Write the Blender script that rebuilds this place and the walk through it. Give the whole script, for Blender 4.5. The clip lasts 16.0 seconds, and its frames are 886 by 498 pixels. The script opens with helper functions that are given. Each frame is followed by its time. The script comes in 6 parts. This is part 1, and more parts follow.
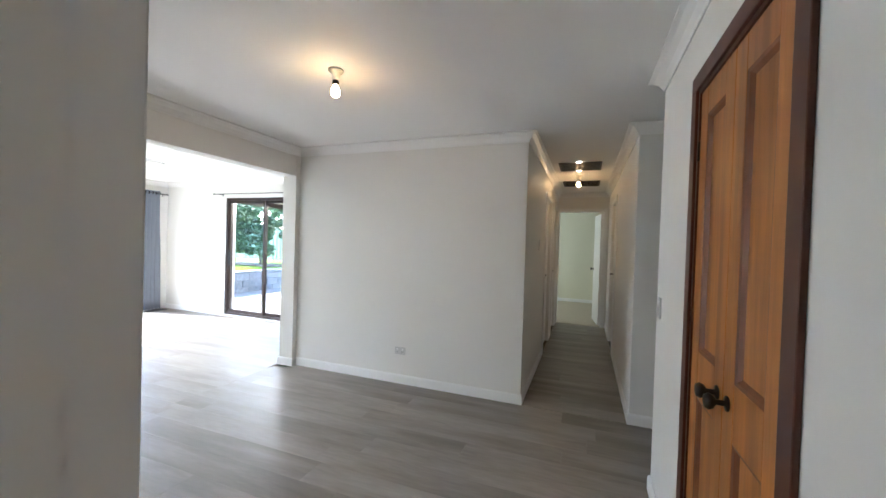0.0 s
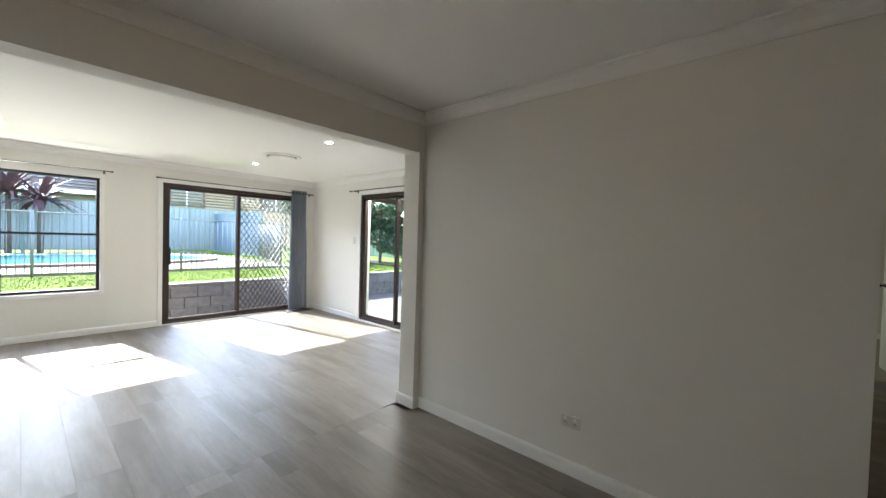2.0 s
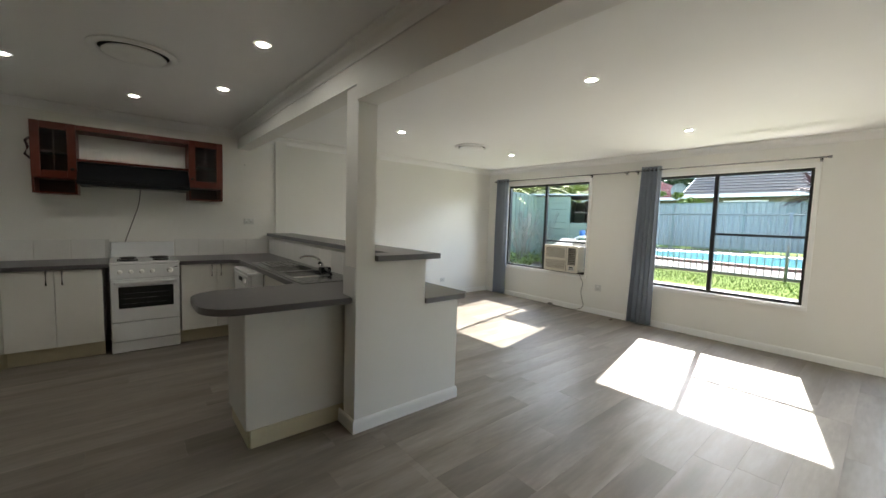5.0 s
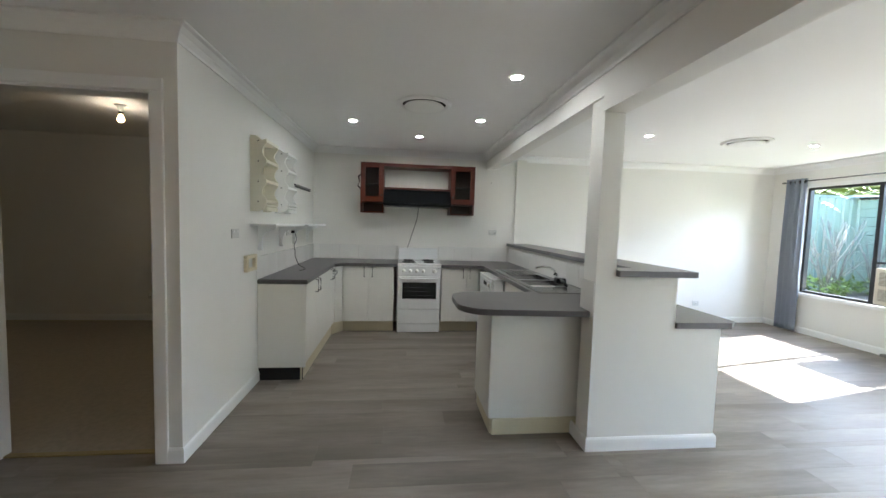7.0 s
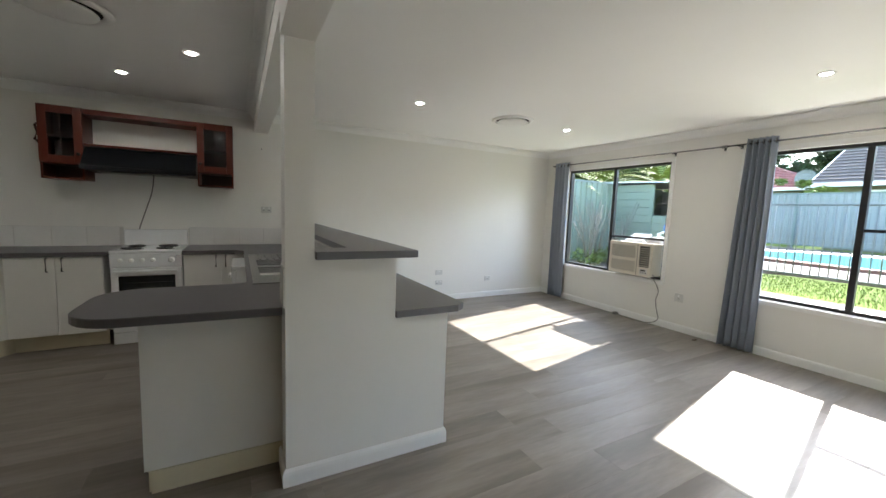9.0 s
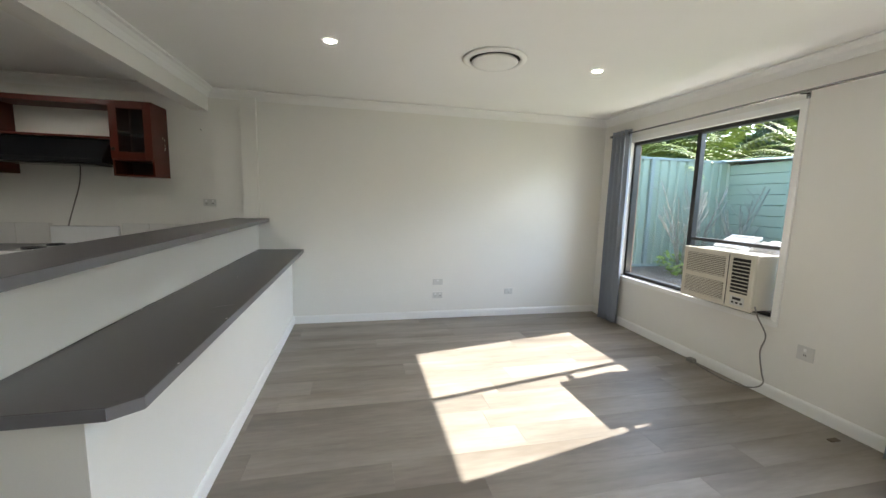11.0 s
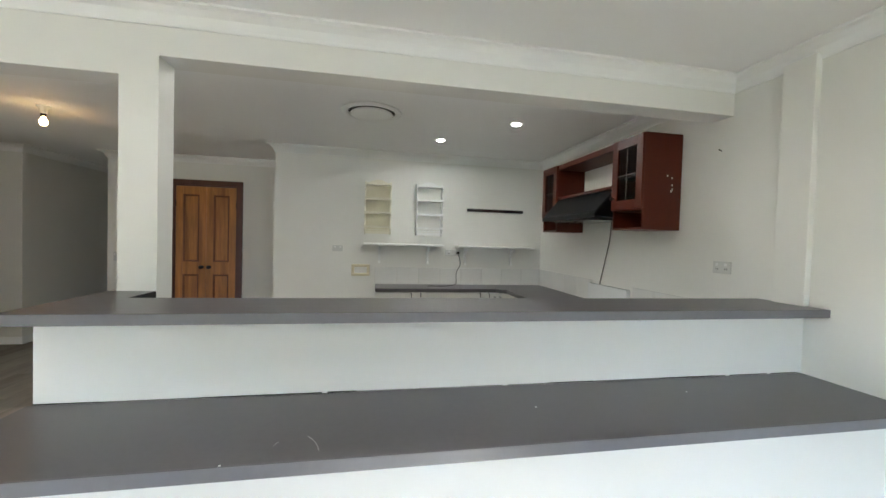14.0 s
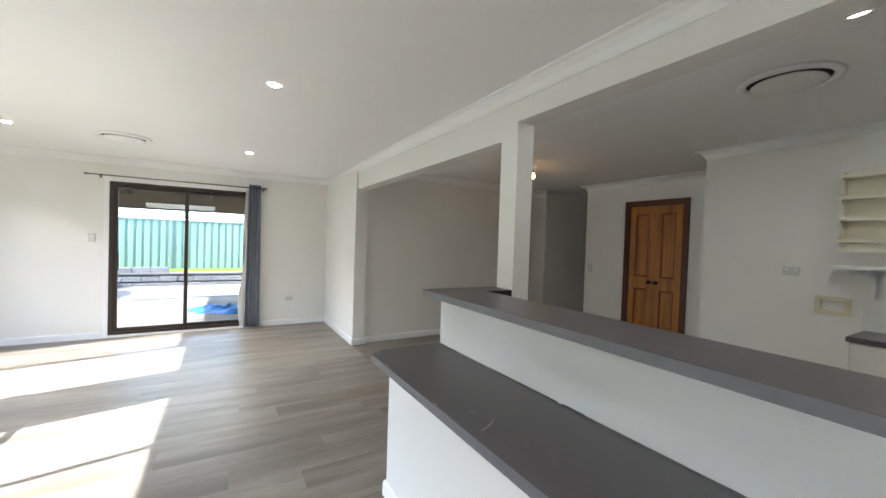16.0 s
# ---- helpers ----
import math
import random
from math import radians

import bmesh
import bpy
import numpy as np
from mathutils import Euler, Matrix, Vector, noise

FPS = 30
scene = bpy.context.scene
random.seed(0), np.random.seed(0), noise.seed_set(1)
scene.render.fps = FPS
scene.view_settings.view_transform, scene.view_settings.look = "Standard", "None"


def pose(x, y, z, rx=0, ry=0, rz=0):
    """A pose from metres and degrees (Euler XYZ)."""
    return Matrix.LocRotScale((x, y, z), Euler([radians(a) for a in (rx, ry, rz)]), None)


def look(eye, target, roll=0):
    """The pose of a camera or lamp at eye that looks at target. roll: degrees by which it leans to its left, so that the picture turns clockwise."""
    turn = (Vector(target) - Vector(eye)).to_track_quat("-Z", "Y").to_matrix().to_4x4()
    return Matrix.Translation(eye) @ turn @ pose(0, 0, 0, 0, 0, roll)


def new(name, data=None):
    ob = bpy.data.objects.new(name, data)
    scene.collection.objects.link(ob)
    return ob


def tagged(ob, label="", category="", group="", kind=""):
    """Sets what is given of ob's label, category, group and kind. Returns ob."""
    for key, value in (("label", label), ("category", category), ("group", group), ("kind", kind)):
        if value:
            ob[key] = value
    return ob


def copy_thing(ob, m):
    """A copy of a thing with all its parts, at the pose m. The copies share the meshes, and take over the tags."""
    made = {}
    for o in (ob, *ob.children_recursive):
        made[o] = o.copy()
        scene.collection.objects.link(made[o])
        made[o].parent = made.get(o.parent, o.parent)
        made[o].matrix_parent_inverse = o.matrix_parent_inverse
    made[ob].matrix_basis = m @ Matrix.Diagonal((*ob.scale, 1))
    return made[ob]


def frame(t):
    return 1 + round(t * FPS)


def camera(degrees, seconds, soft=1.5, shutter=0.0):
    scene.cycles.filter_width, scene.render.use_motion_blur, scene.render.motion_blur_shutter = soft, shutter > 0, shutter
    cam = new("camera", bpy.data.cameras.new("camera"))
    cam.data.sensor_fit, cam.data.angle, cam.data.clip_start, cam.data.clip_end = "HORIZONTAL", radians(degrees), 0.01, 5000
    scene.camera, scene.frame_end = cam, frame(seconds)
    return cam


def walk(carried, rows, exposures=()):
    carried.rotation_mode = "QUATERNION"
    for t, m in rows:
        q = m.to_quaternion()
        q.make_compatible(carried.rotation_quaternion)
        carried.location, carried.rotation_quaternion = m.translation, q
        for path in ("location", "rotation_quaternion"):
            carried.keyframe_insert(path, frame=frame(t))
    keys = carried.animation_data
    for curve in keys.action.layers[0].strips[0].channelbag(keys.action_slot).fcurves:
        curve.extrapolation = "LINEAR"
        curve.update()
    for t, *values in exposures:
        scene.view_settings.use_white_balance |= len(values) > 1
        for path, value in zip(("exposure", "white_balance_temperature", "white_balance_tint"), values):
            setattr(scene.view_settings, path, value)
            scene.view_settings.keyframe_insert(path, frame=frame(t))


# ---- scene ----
cam = camera(99.1, 16.0)
PATH = [
    (0, (0.468, -0.035, 1.402), (-0.239, 1.835, 1.374), 1.8),
    (0.5, (0.349, 0.332, 1.427), (-0.105, 2.28, 1.417), 1.7),
    (1, (0.189, 0.692, 1.408), (-0.305, 2.63, 1.388), 1.7),
    (1.5, (-0.067, 0.954, 1.389), (-0.985, 2.73, 1.357), 1.8),
    (2, (-0.32, 1.12, 1.397), (-1.653, 2.611, 1.346), 1.7),
    (2.5, (-0.599, 1.361, 1.385), (-2.252, 2.486, 1.312), 1.5),
    (3, (-0.857, 1.602, 1.382), (-2.694, 2.39, 1.314), 1.4),
    (3.5, (-1.064, 1.882, 1.394), (-3.051, 2.097, 1.317), 1.5),
    (4, (-1.303, 2.095, 1.367), (-3.259, 1.689, 1.267), 1.4),
    (4.3, (-1.37, 2.248, 1.357), (-3.225, 1.506, 1.268), 1.3),
    (4.5, (-1.416, 2.271, 1.369), (-3.174, 1.322, 1.272), 1.4),
    (5, (-1.449, 2.407, 1.387), (-2.733, 0.881, 1.237), 1.8),
    (5.2, (-1.439, 2.44, 1.389), (-2.512, 0.761, 1.223), 1.9),
    (7.3, (-1.358, 2.451, 1.398), (-1.567, 0.466, 1.261), 1.8),
    (7.5, (-1.406, 2.409, 1.386), (-1.661, 0.431, 1.238), 1.9),
    (8, (-1.594, 2.262, 1.375), (-2.342, 0.413, 1.218), 1.9),
    (8.2, (-1.73, 2.233, 1.348), (-2.679, 0.481, 1.17), 2.0),
    (10.3, (-3.548, 1.747, 1.393), (-4.439, -0.028, 1.157), 1.5),
    (10.5, (-3.738, 1.655, 1.381), (-4.544, -0.162, 1.156), 1.6),
    (11, (-4.113, 1.368, 1.382), (-4.547, -0.567, 1.127), 1.5),
    (11.5, (-4.362, 0.99, 1.401), (-4.482, -0.989, 1.142), 1.3),
    (12, (-4.527, 0.655, 1.409), (-3.971, -1.258, 1.235), 1.2),
    (12.3, (-4.569, 0.454, 1.404), (-3.627, -1.306, 1.272), 1.3),
    (12.5, (-4.597, 0.298, 1.407), (-3.447, -1.334, 1.29), 1.2),
    (13, (-4.655, -0.084, 1.394), (-3.105, -1.346, 1.306), 1.5),
    (13.3, (-4.631, -0.276, 1.397), (-2.908, -1.285, 1.275), 1.4),
    (13.5, (-4.615, -0.478, 1.385), (-2.803, -1.319, 1.285), 1.8),
    (14, (-4.557, -0.831, 1.417), (-2.591, -1.194, 1.367), 1.7),
    (14.5, (-4.465, -1.15, 1.427), (-2.475, -1.001, 1.304), 1.3),
    (15, (-4.311, -1.377, 1.428), (-2.408, -0.763, 1.382), 1.3),
    (15.4, (-4.246, -1.536, 1.433), (-2.589, -0.417, 1.425), 1.5),
    (15.5, (-4.224, -1.559, 1.432), (-2.677, -0.292, 1.416), 1.6),
    (16, (-4.229, -1.678, 1.439), (-3.22, 0.048, 1.397), 1.9),
]
walk(cam, [(t, look(eye, target, roll)) for t, eye, target, roll in PATH], [(0.0, 5.10, 5750, 8), (0.5, 4.95, 5900, 9), (1.0, 4.90, 6000, 7), (1.5, 4.35, 6250, 8), (2.5, 3.35, 6600, 5), (3.5, 3.05, 6900, 6), (4.5, 3.00, 6850, 6), (5.0, 3.25, 6900, 6), (7.5, 4.35, 6100, 6), (8.2, 3.85, 6300, 6), (10.5, 3.20, 6950, 10), (11.0, 3.35, 6800, 7), (12.0, 3.65, 6700, 8), (14.0, 4.25, 6450, 5), (14.8, 4.45, 6200, 9), (15.5, 4.25, 6250, 9), (16.0, 3.80, 6400, 8)])

# ---- world, sun and exposure ----
SUN_WAY = Vector((2.58, 0.515, -2.065)).normalized()
world = bpy.data.worlds.new("daylight")
scene.world = world
world.use_nodes = True
wn = world.node_tree.nodes
sky = wn.new("ShaderNodeTexSky")
sky.sky_type = "NISHITA"
sky.sun_disc = False
sky.sun_elevation = math.asin(-SUN_WAY.z)
sky.sun_rotation = math.atan2(-SUN_WAY.x, -SUN_WAY.y)
sky.dust_density = 0.6
world.node_tree.links.new(sky.outputs["Color"], wn["Background"].inputs["Color"])
wn["Background"].inputs["Strength"].default_value = 0.15
sun_data = bpy.data.lights.new("sun", "SUN")
sun_data.energy, sun_data.angle, sun_data.color = 2.2, radians(0.55), (1.0, 0.98, 0.95)
sun = new("sun", sun_data)
sun.matrix_world = Matrix.Translation((-20, 0, 20)) @ SUN_WAY.to_track_quat("-Z", "Y").to_matrix().to_4x4()


# fill lamps added outside above the west windows, standing in for sky light
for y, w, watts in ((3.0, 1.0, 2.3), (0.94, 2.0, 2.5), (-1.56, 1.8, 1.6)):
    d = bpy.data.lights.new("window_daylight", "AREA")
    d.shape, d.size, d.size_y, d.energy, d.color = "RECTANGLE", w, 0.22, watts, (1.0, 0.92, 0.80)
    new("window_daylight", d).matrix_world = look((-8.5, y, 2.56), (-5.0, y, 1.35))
# fill lamps added below two sills, aimed up like light off the sunlit lawn
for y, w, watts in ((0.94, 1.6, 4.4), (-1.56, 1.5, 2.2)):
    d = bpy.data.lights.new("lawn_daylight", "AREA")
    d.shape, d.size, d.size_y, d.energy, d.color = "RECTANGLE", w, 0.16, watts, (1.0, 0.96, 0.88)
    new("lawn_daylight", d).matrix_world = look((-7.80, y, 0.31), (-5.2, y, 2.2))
# fill lamp added under the patio roof, shining in at the north sliding door
d = bpy.data.lights.new("patio_daylight", "AREA")
d.shape, d.size, d.size_y, d.energy, d.color = "RECTANGLE", 1.6, 0.10, 6.5, (1.0, 0.96, 0.89)
new("patio_daylight", d).matrix_world = look((-4.7, 5.35, 2.25), (-4.3, 2.6, 0.9))
# daylight of the bedroom's own window at the hall end, out of sight beside its door
bed = bpy.data.lights.new("bedroom_window_daylight", "AREA")
bed.shape, bed.size, bed.size_y, bed.energy, bed.color = "RECTANGLE", 1.4, 1.2, 0.8, (0.96, 1.0, 0.93)
new("bedroom_window_daylight", bed).matrix_world = look((-1.9, 8.9, 1.5), (0.5, 8.9, 1.2))

# ---- materials ----
def mat(name, color, rough=0.5, metal=0.0, var=0.06, scale=6.0, bump=0.0, bscale=60.0, stretch=(1, 1, 1), rand=0.0, gloss_var=0.0, spec=0.5, dark=None, darkscale=2.0, darkamount=0.0):
    """Paint-like surface: fine and coarse tone variation, relief and uneven gloss."""
    m = bpy.data.materials.new(name)
    m.use_nodes = True
    nt = m.node_tree
    n, l = nt.nodes, nt.links
    b = n["Principled BSDF"]
    tc = n.new("ShaderNodeTexCoord")
    mp = n.new("ShaderNodeMapping")
    mp.inputs["Scale"].default_value = stretch
    l.new(tc.outputs["Object"], mp.inputs["Vector"])
    vec = mp.outputs["Vector"]
    if rand:
        info = n.new("ShaderNodeObjectInfo")
        off = n.new("ShaderNodeVectorMath")
        off.operation = "SCALE"
        comb = n.new("ShaderNodeCombineXYZ")
        for k in ("X", "Y", "Z"):
            l.new(info.outputs["Random"], comb.inputs[k])
        l.new(comb.outputs[0], off.inputs[0])
        off.inputs["Scale"].default_value = 53.0
        add = n.new("ShaderNodeVectorMath")
        l.new(vec, add.inputs[0])
        l.new(off.outputs[0], add.inputs[1])
        vec = add.outputs[0]
    n1 = n.new("ShaderNodeTexNoise")
    n1.inputs["Scale"].default_value = scale
    n1.inputs["Detail"].default_value = 5
    l.new(vec, n1.inputs["Vector"])
    n2 = n.new("ShaderNodeTexNoise")
    n2.inputs["Scale"].default_value = scale * 9
    n2.inputs["Detail"].default_value = 3
    l.new(vec, n2.inputs["Vector"])
    add2 = n.new("ShaderNodeMath")
    add2.operation = "MULTIPLY_ADD"
    l.new(n2.outputs["Fac"], add2.inputs[0])
    add2.inputs[1].default_value = 0.4
    l.new(n1.outputs["Fac"], add2.inputs[2])
    ramp = n.new("ShaderNodeMapRange")
    ramp.inputs["From Min"].default_value, ramp.inputs["From Max"].default_value = 0.45, 0.95
    ramp.inputs["To Min"].default_value, ramp.inputs["To Max"].default_value = 1 - var, 1 + var
    l.new(add2.outputs[0], ramp.inputs["Value"])
    val = ramp.outputs["Result"]
    if rand:
        rr = n.new("ShaderNodeMapRange")
        rr.inputs["To Min"].default_value, rr.inputs["To Max"].default_value = 1 - rand, 1 + rand
        l.new(info.outputs["Random"], rr.inputs["Value"])
        mul = n.new("ShaderNodeMath")
        mul.operation = "MULTIPLY"
        l.new(val, mul.inputs[0])
        l.new(rr.outputs["Result"], mul.inputs[1])
        val = mul.outputs[0]
    hsv = n.new("ShaderNodeHueSaturation")
    hsv.inputs["Color"].default_value = (*color, 1)
    l.new(val, hsv.inputs["Value"])
    col = hsv.outputs["Color"]
    if dark:
        n3 = n.new("ShaderNodeTexNoise")
        n3.inputs["Scale"].default_value = darkscale
        n3.inputs["Detail"].default_value = 6
        l.new(vec, n3.inputs["Vector"])
        r3 = n.new("ShaderNodeMapRange")
        r3.inputs["From Min"].default_value, r3.inputs["From Max"].default_value = 0.48, 0.7
        r3.inputs["To Max"].default_value = darkamount
        l.new(n3.outputs["Fac"], r3.inputs["Value"])
        mix = n.new("ShaderNodeMix")
        mix.data_type = "RGBA"
        l.new(r3.outputs["Result"], mix.inputs["Factor"])
        l.new(col, mix.inputs["A"])
        mix.inputs["B"].default_value = (*dark, 1)
        col = mix.outputs["Result"]
    l.new(col, b.inputs["Base Color"])
    b.inputs["Roughness"].default_value = rough
    if gloss_var:
        gr = n.new("ShaderNodeMapRange")
        gr.inputs["To Min"].default_value, gr.inputs["To Max"].default_value = rough - gloss_var, rough + gloss_var
        l.new(n1.outputs["Fac"], gr.inputs["Value"])
        l.new(gr.outputs["Result"], b.inputs["Roughness"])
    b.inputs["Metallic"].default_value = metal
    b.inputs["Specular IOR Level"].default_value = spec
    if bump:
        nb = n.new("ShaderNodeTexNoise")
        nb.inputs["Scale"].default_value = bscale
        nb.inputs["Detail"].default_value = 4
        l.new(vec, nb.inputs["Vector"])
        bp = n.new("ShaderNodeBump")
        bp.inputs["Strength"].default_value = bump
        bp.inputs["Distance"].default_value = 0.01
        l.new(nb.outputs["Fac"], bp.inputs["Height"])
        l.new(bp.outputs["Normal"], b.inputs["Normal"])
    return m


def glow(name, color, strength):
    m = bpy.data.materials.new(name)
    m.use_nodes = True
    b = m.node_tree.nodes["Principled BSDF"]
    b.inputs["Base Color"].default_value = (0.8, 0.8, 0.8, 1)
    b.inputs["Emission Color"].default_value = (*color, 1)
    b.inputs["Emission Strength"].default_value = strength
    return m


def glass(name, tint=(1, 1, 1), gloss=0.025):
    """Thin pane: mostly clear, glossier at a slant."""
    m = bpy.data.materials.new(name)
    m.use_nodes = True
    n, l = m.node_tree.nodes, m.node_tree.links
    n.remove(n["Principled BSDF"])
    tr = n.new("ShaderNodeBsdfTransparent")
    tr.inputs["Color"].default_value = (*tint, 1)
    gl = n.new("ShaderNodeBsdfGlossy")
    gl.inputs["Roughness"].default_value = 0.02
    lw = n.new("ShaderNodeLayerWeight")
    lw.inputs["Blend"].default_value = 0.5
    pw = n.new("ShaderNodeMath")
    pw.operation = "POWER"
    l.new(lw.outputs["Facing"], pw.inputs[0])
    pw.inputs[1].default_value = 5.0
    fr = n.new("ShaderNodeMath")
    fr.operation = "MULTIPLY_ADD"
    l.new(pw.outputs[0], fr.inputs[0])
    fr.inputs[1].default_value = 0.7
    fr.inputs[2].default_value = gloss
    mx = n.new("ShaderNodeMixShader")
    l.new(fr.outputs[0], mx.inputs[0])
    l.new(tr.outputs[0], mx.inputs[1])
    l.new(gl.outputs[0], mx.inputs[2])
    l.new(mx.outputs[0], n["Material Output"].inputs["Surface"])
    return m


M_WALL = mat("warm_white_wall_paint", (0.80, 0.79, 0.755), 0.55, var=0.012, scale=1.3, bump=0.05, bscale=220)
M_CEIL = mat("white_ceiling_paint", (0.87, 0.87, 0.86), 0.7, var=0.012, scale=1.0, bump=0.04, bscale=180)
M_TRIM = mat("white_gloss_trim_paint", (0.85, 0.85, 0.84), 0.3, var=0.015, scale=3)
M_PLANK = mat("greige_oak_vinyl", (0.246, 0.217, 0.187), 0.42, var=0.26, scale=1.25, bump=0.05, bscale=30, stretch=(0.7, 4.2, 1), rand=0.12, gloss_var=0.07, dark=(0.128, 0.106, 0.085), darkscale=1.15, darkamount=0.75, spec=0.38)
M_SUB = mat("dark_joint", (0.10, 0.085, 0.07), 0.8)
M_CARPET = mat("beige_loop_carpet", (0.46, 0.41, 0.33), 0.95, var=0.10, scale=30, bump=0.5, bscale=400, spec=0.1)
M_TOP = mat("charcoal_laminate", (0.098, 0.092, 0.098), 0.33, var=0.07, scale=40, gloss_var=0.04, bump=0.015, bscale=300)
# edge grey lightened to paint in the window light on the bar edges
M_TOPEDGE = mat("charcoal_laminate_lit_edge", (0.15, 0.15, 0.165), 0.35, var=0.04, scale=30)
M_BROWN = mat("dark_brown_aluminium", (0.032, 0.018, 0.014), 0.38, var=0.1, scale=8)
M_BLACK = mat("black_aluminium", (0.014, 0.014, 0.016), 0.4, var=0.1, scale=8)
M_GLASS = glass("window_glass")
M_CUPGLASS = glass("cabinet_glass", (0.75, 0.78, 0.8))
M_CURTAIN = mat("slate_blue_curtain_fabric", (0.25, 0.28, 0.335), 0.6, var=0.06, scale=5, bump=0.15, bscale=500, stretch=(1, 1, 0.15), spec=0.25)
M_LINING = mat("cream_curtain_lining", (0.62, 0.60, 0.55), 0.85, var=0.04, scale=6)
M_STEEL = mat("brushed_steel", (0.34, 0.34, 0.35), 0.22, metal=1.0, var=0.08, scale=20, stretch=(1, 12, 1))
M_CHROME = mat("chrome", (0.75, 0.75, 0.76), 0.12, metal=1.0, var=0.02)
M_CAB = mat("white_melamine", (0.78, 0.77, 0.73), 0.32, var=0.02, scale=3)
M_KICK = mat("cream_kickboard", (0.66, 0.60, 0.44), 0.45, var=0.04, scale=5)
M_PLASTIC = mat("white_plastic", (0.86, 0.86, 0.84), 0.35, var=0.02)
M_CREAMLIGHT = mat("light_cream_paint", (0.80, 0.765, 0.64), 0.45, var=0.04, scale=5)
# rack back set darker than its rails, painting in the shade behind them
M_CREAMBACK = mat("shaded_cream_paint", (0.76, 0.71, 0.55), 0.5, var=0.05, scale=5)
M_CREAM = mat("aged_cream_paint", (0.70, 0.63, 0.46), 0.5, var=0.06, scale=5)
M_APPL = mat("white_enamel", (0.80, 0.81, 0.82), 0.18, var=0.015, scale=3)
M_DARKGLASS = mat("black_oven_glass", (0.012, 0.013, 0.014), 0.08, var=0.05)
M_COIL = mat("black_hotplate_iron", (0.02, 0.02, 0.02), 0.55, var=0.2, scale=30)
M_RED = mat("red_mahogany_stain", (0.088, 0.0135, 0.005), 0.36, spec=0.3, var=0.13, scale=3, stretch=(6, 6, 0.7), gloss_var=0.05, dark=(0.055, 0.0085, 0.004), darkscale=3, darkamount=0.45)
# darker mahogany for the cabinet backs, shelves, glazing bars and bracket
M_REDIN = mat("darker_mahogany", (0.022, 0.006, 0.004), 0.5, var=0.2, scale=4)
M_HOOD = mat("black_enamel", (0.005, 0.006, 0.008), 0.30, var=0.15, scale=5, spec=0.22)
M_PINE = mat("honey_stained_pine", (0.44, 0.168, 0.034), 0.34, var=0.38, scale=1.6, stretch=(5, 5, 0.45), gloss_var=0.06, dark=(0.17, 0.050, 0.010), darkscale=1.7, darkamount=0.8, bump=0.04, bscale=20)
M_PINEBEAD = mat("dark_stained_bead", (0.17, 0.052, 0.012), 0.4, var=0.3, scale=4, stretch=(4, 4, 0.6))
M_PINEFRAME = mat("dark_stained_door_frame", (0.085, 0.022, 0.010), 0.35, var=0.25, scale=3, stretch=(6, 6, 0.6))
M_IRON = mat("dark_bronze_iron", (0.025, 0.02, 0.016), 0.45, metal=0.6, var=0.2, scale=15)
M_TILE = mat("white_glazed_tile", (0.79, 0.785, 0.765), 0.16, var=0.03, scale=3, rand=0.02)
M_GROUT = mat("pale_grout", (0.66, 0.65, 0.62), 0.8)
# white plates greyed to stand out, in place of their shadow outlines
M_OUTLET = mat("greyed_outlet_plastic", (0.63, 0.63, 0.61), 0.4, var=0.02)
M_DARK = mat("black_void", (0.008, 0.008, 0.008), 0.8)
M_LAMP = glow("lit_downlight", (1.0, 0.98, 0.95), 25.0)
M_LAMPDIM = glow("dim_downlight", (1.0, 0.96, 0.88), 1.0)
M_BULB = glow("lit_warm_bulb", (1.0, 0.66, 0.30), 1.6)


# ---- building blocks ----
def box(bm, x0, x1, y0, y1, z0, z1, bevel=0.0):
    vs = [bm.verts.new((x, y, z)) for x in (x0, x1) for y in (y0, y1) for z in (z0, z1)]
    fs = [bm.faces.new([vs[i] for i in q]) for q in ((0, 1, 3, 2), (4, 6, 7, 5), (0, 4, 5, 1), (2, 3, 7, 6), (0, 2, 6, 4), (1, 5, 7, 3))]
    if bevel:
        es = {e for f in fs for e in f.edges}
        bmesh.ops.bevel(bm, geom=list(es), offset=bevel, segments=2, affect="EDGES", profile=0.6)
    return bm


def boxes(*dims, bevel=0.0):
    bm = bmesh.new()
    for d in dims:
        box(bm, *d, bevel=bevel)
    return bm


def cyl(bm, a, b, r0, r1=None, seg=16, caps=True):
    a, b = Vector(a), Vector(b)
    r1 = r0 if r1 is None else r1
    q = (b - a).to_track_quat("Z", "Y").to_matrix()
    ra = [bm.verts.new(a + q @ Vector((math.cos(k * math.tau / seg) * r0, math.sin(k * math.tau / seg) * r0, 0))) for k in range(seg)]
    rb = [bm.verts.new(b + q @ Vector((math.cos(k * math.tau / seg) * r1, math.sin(k * math.tau / seg) * r1, 0))) for k in range(seg)]
    for k in range(seg):
        f = bm.faces.new((ra[k], ra[(k + 1) % seg], rb[(k + 1) % seg], rb[k]))
        f.smooth = True
    if caps:
        bm.faces.new(ra[::-1]), bm.faces.new(rb)
    return bm


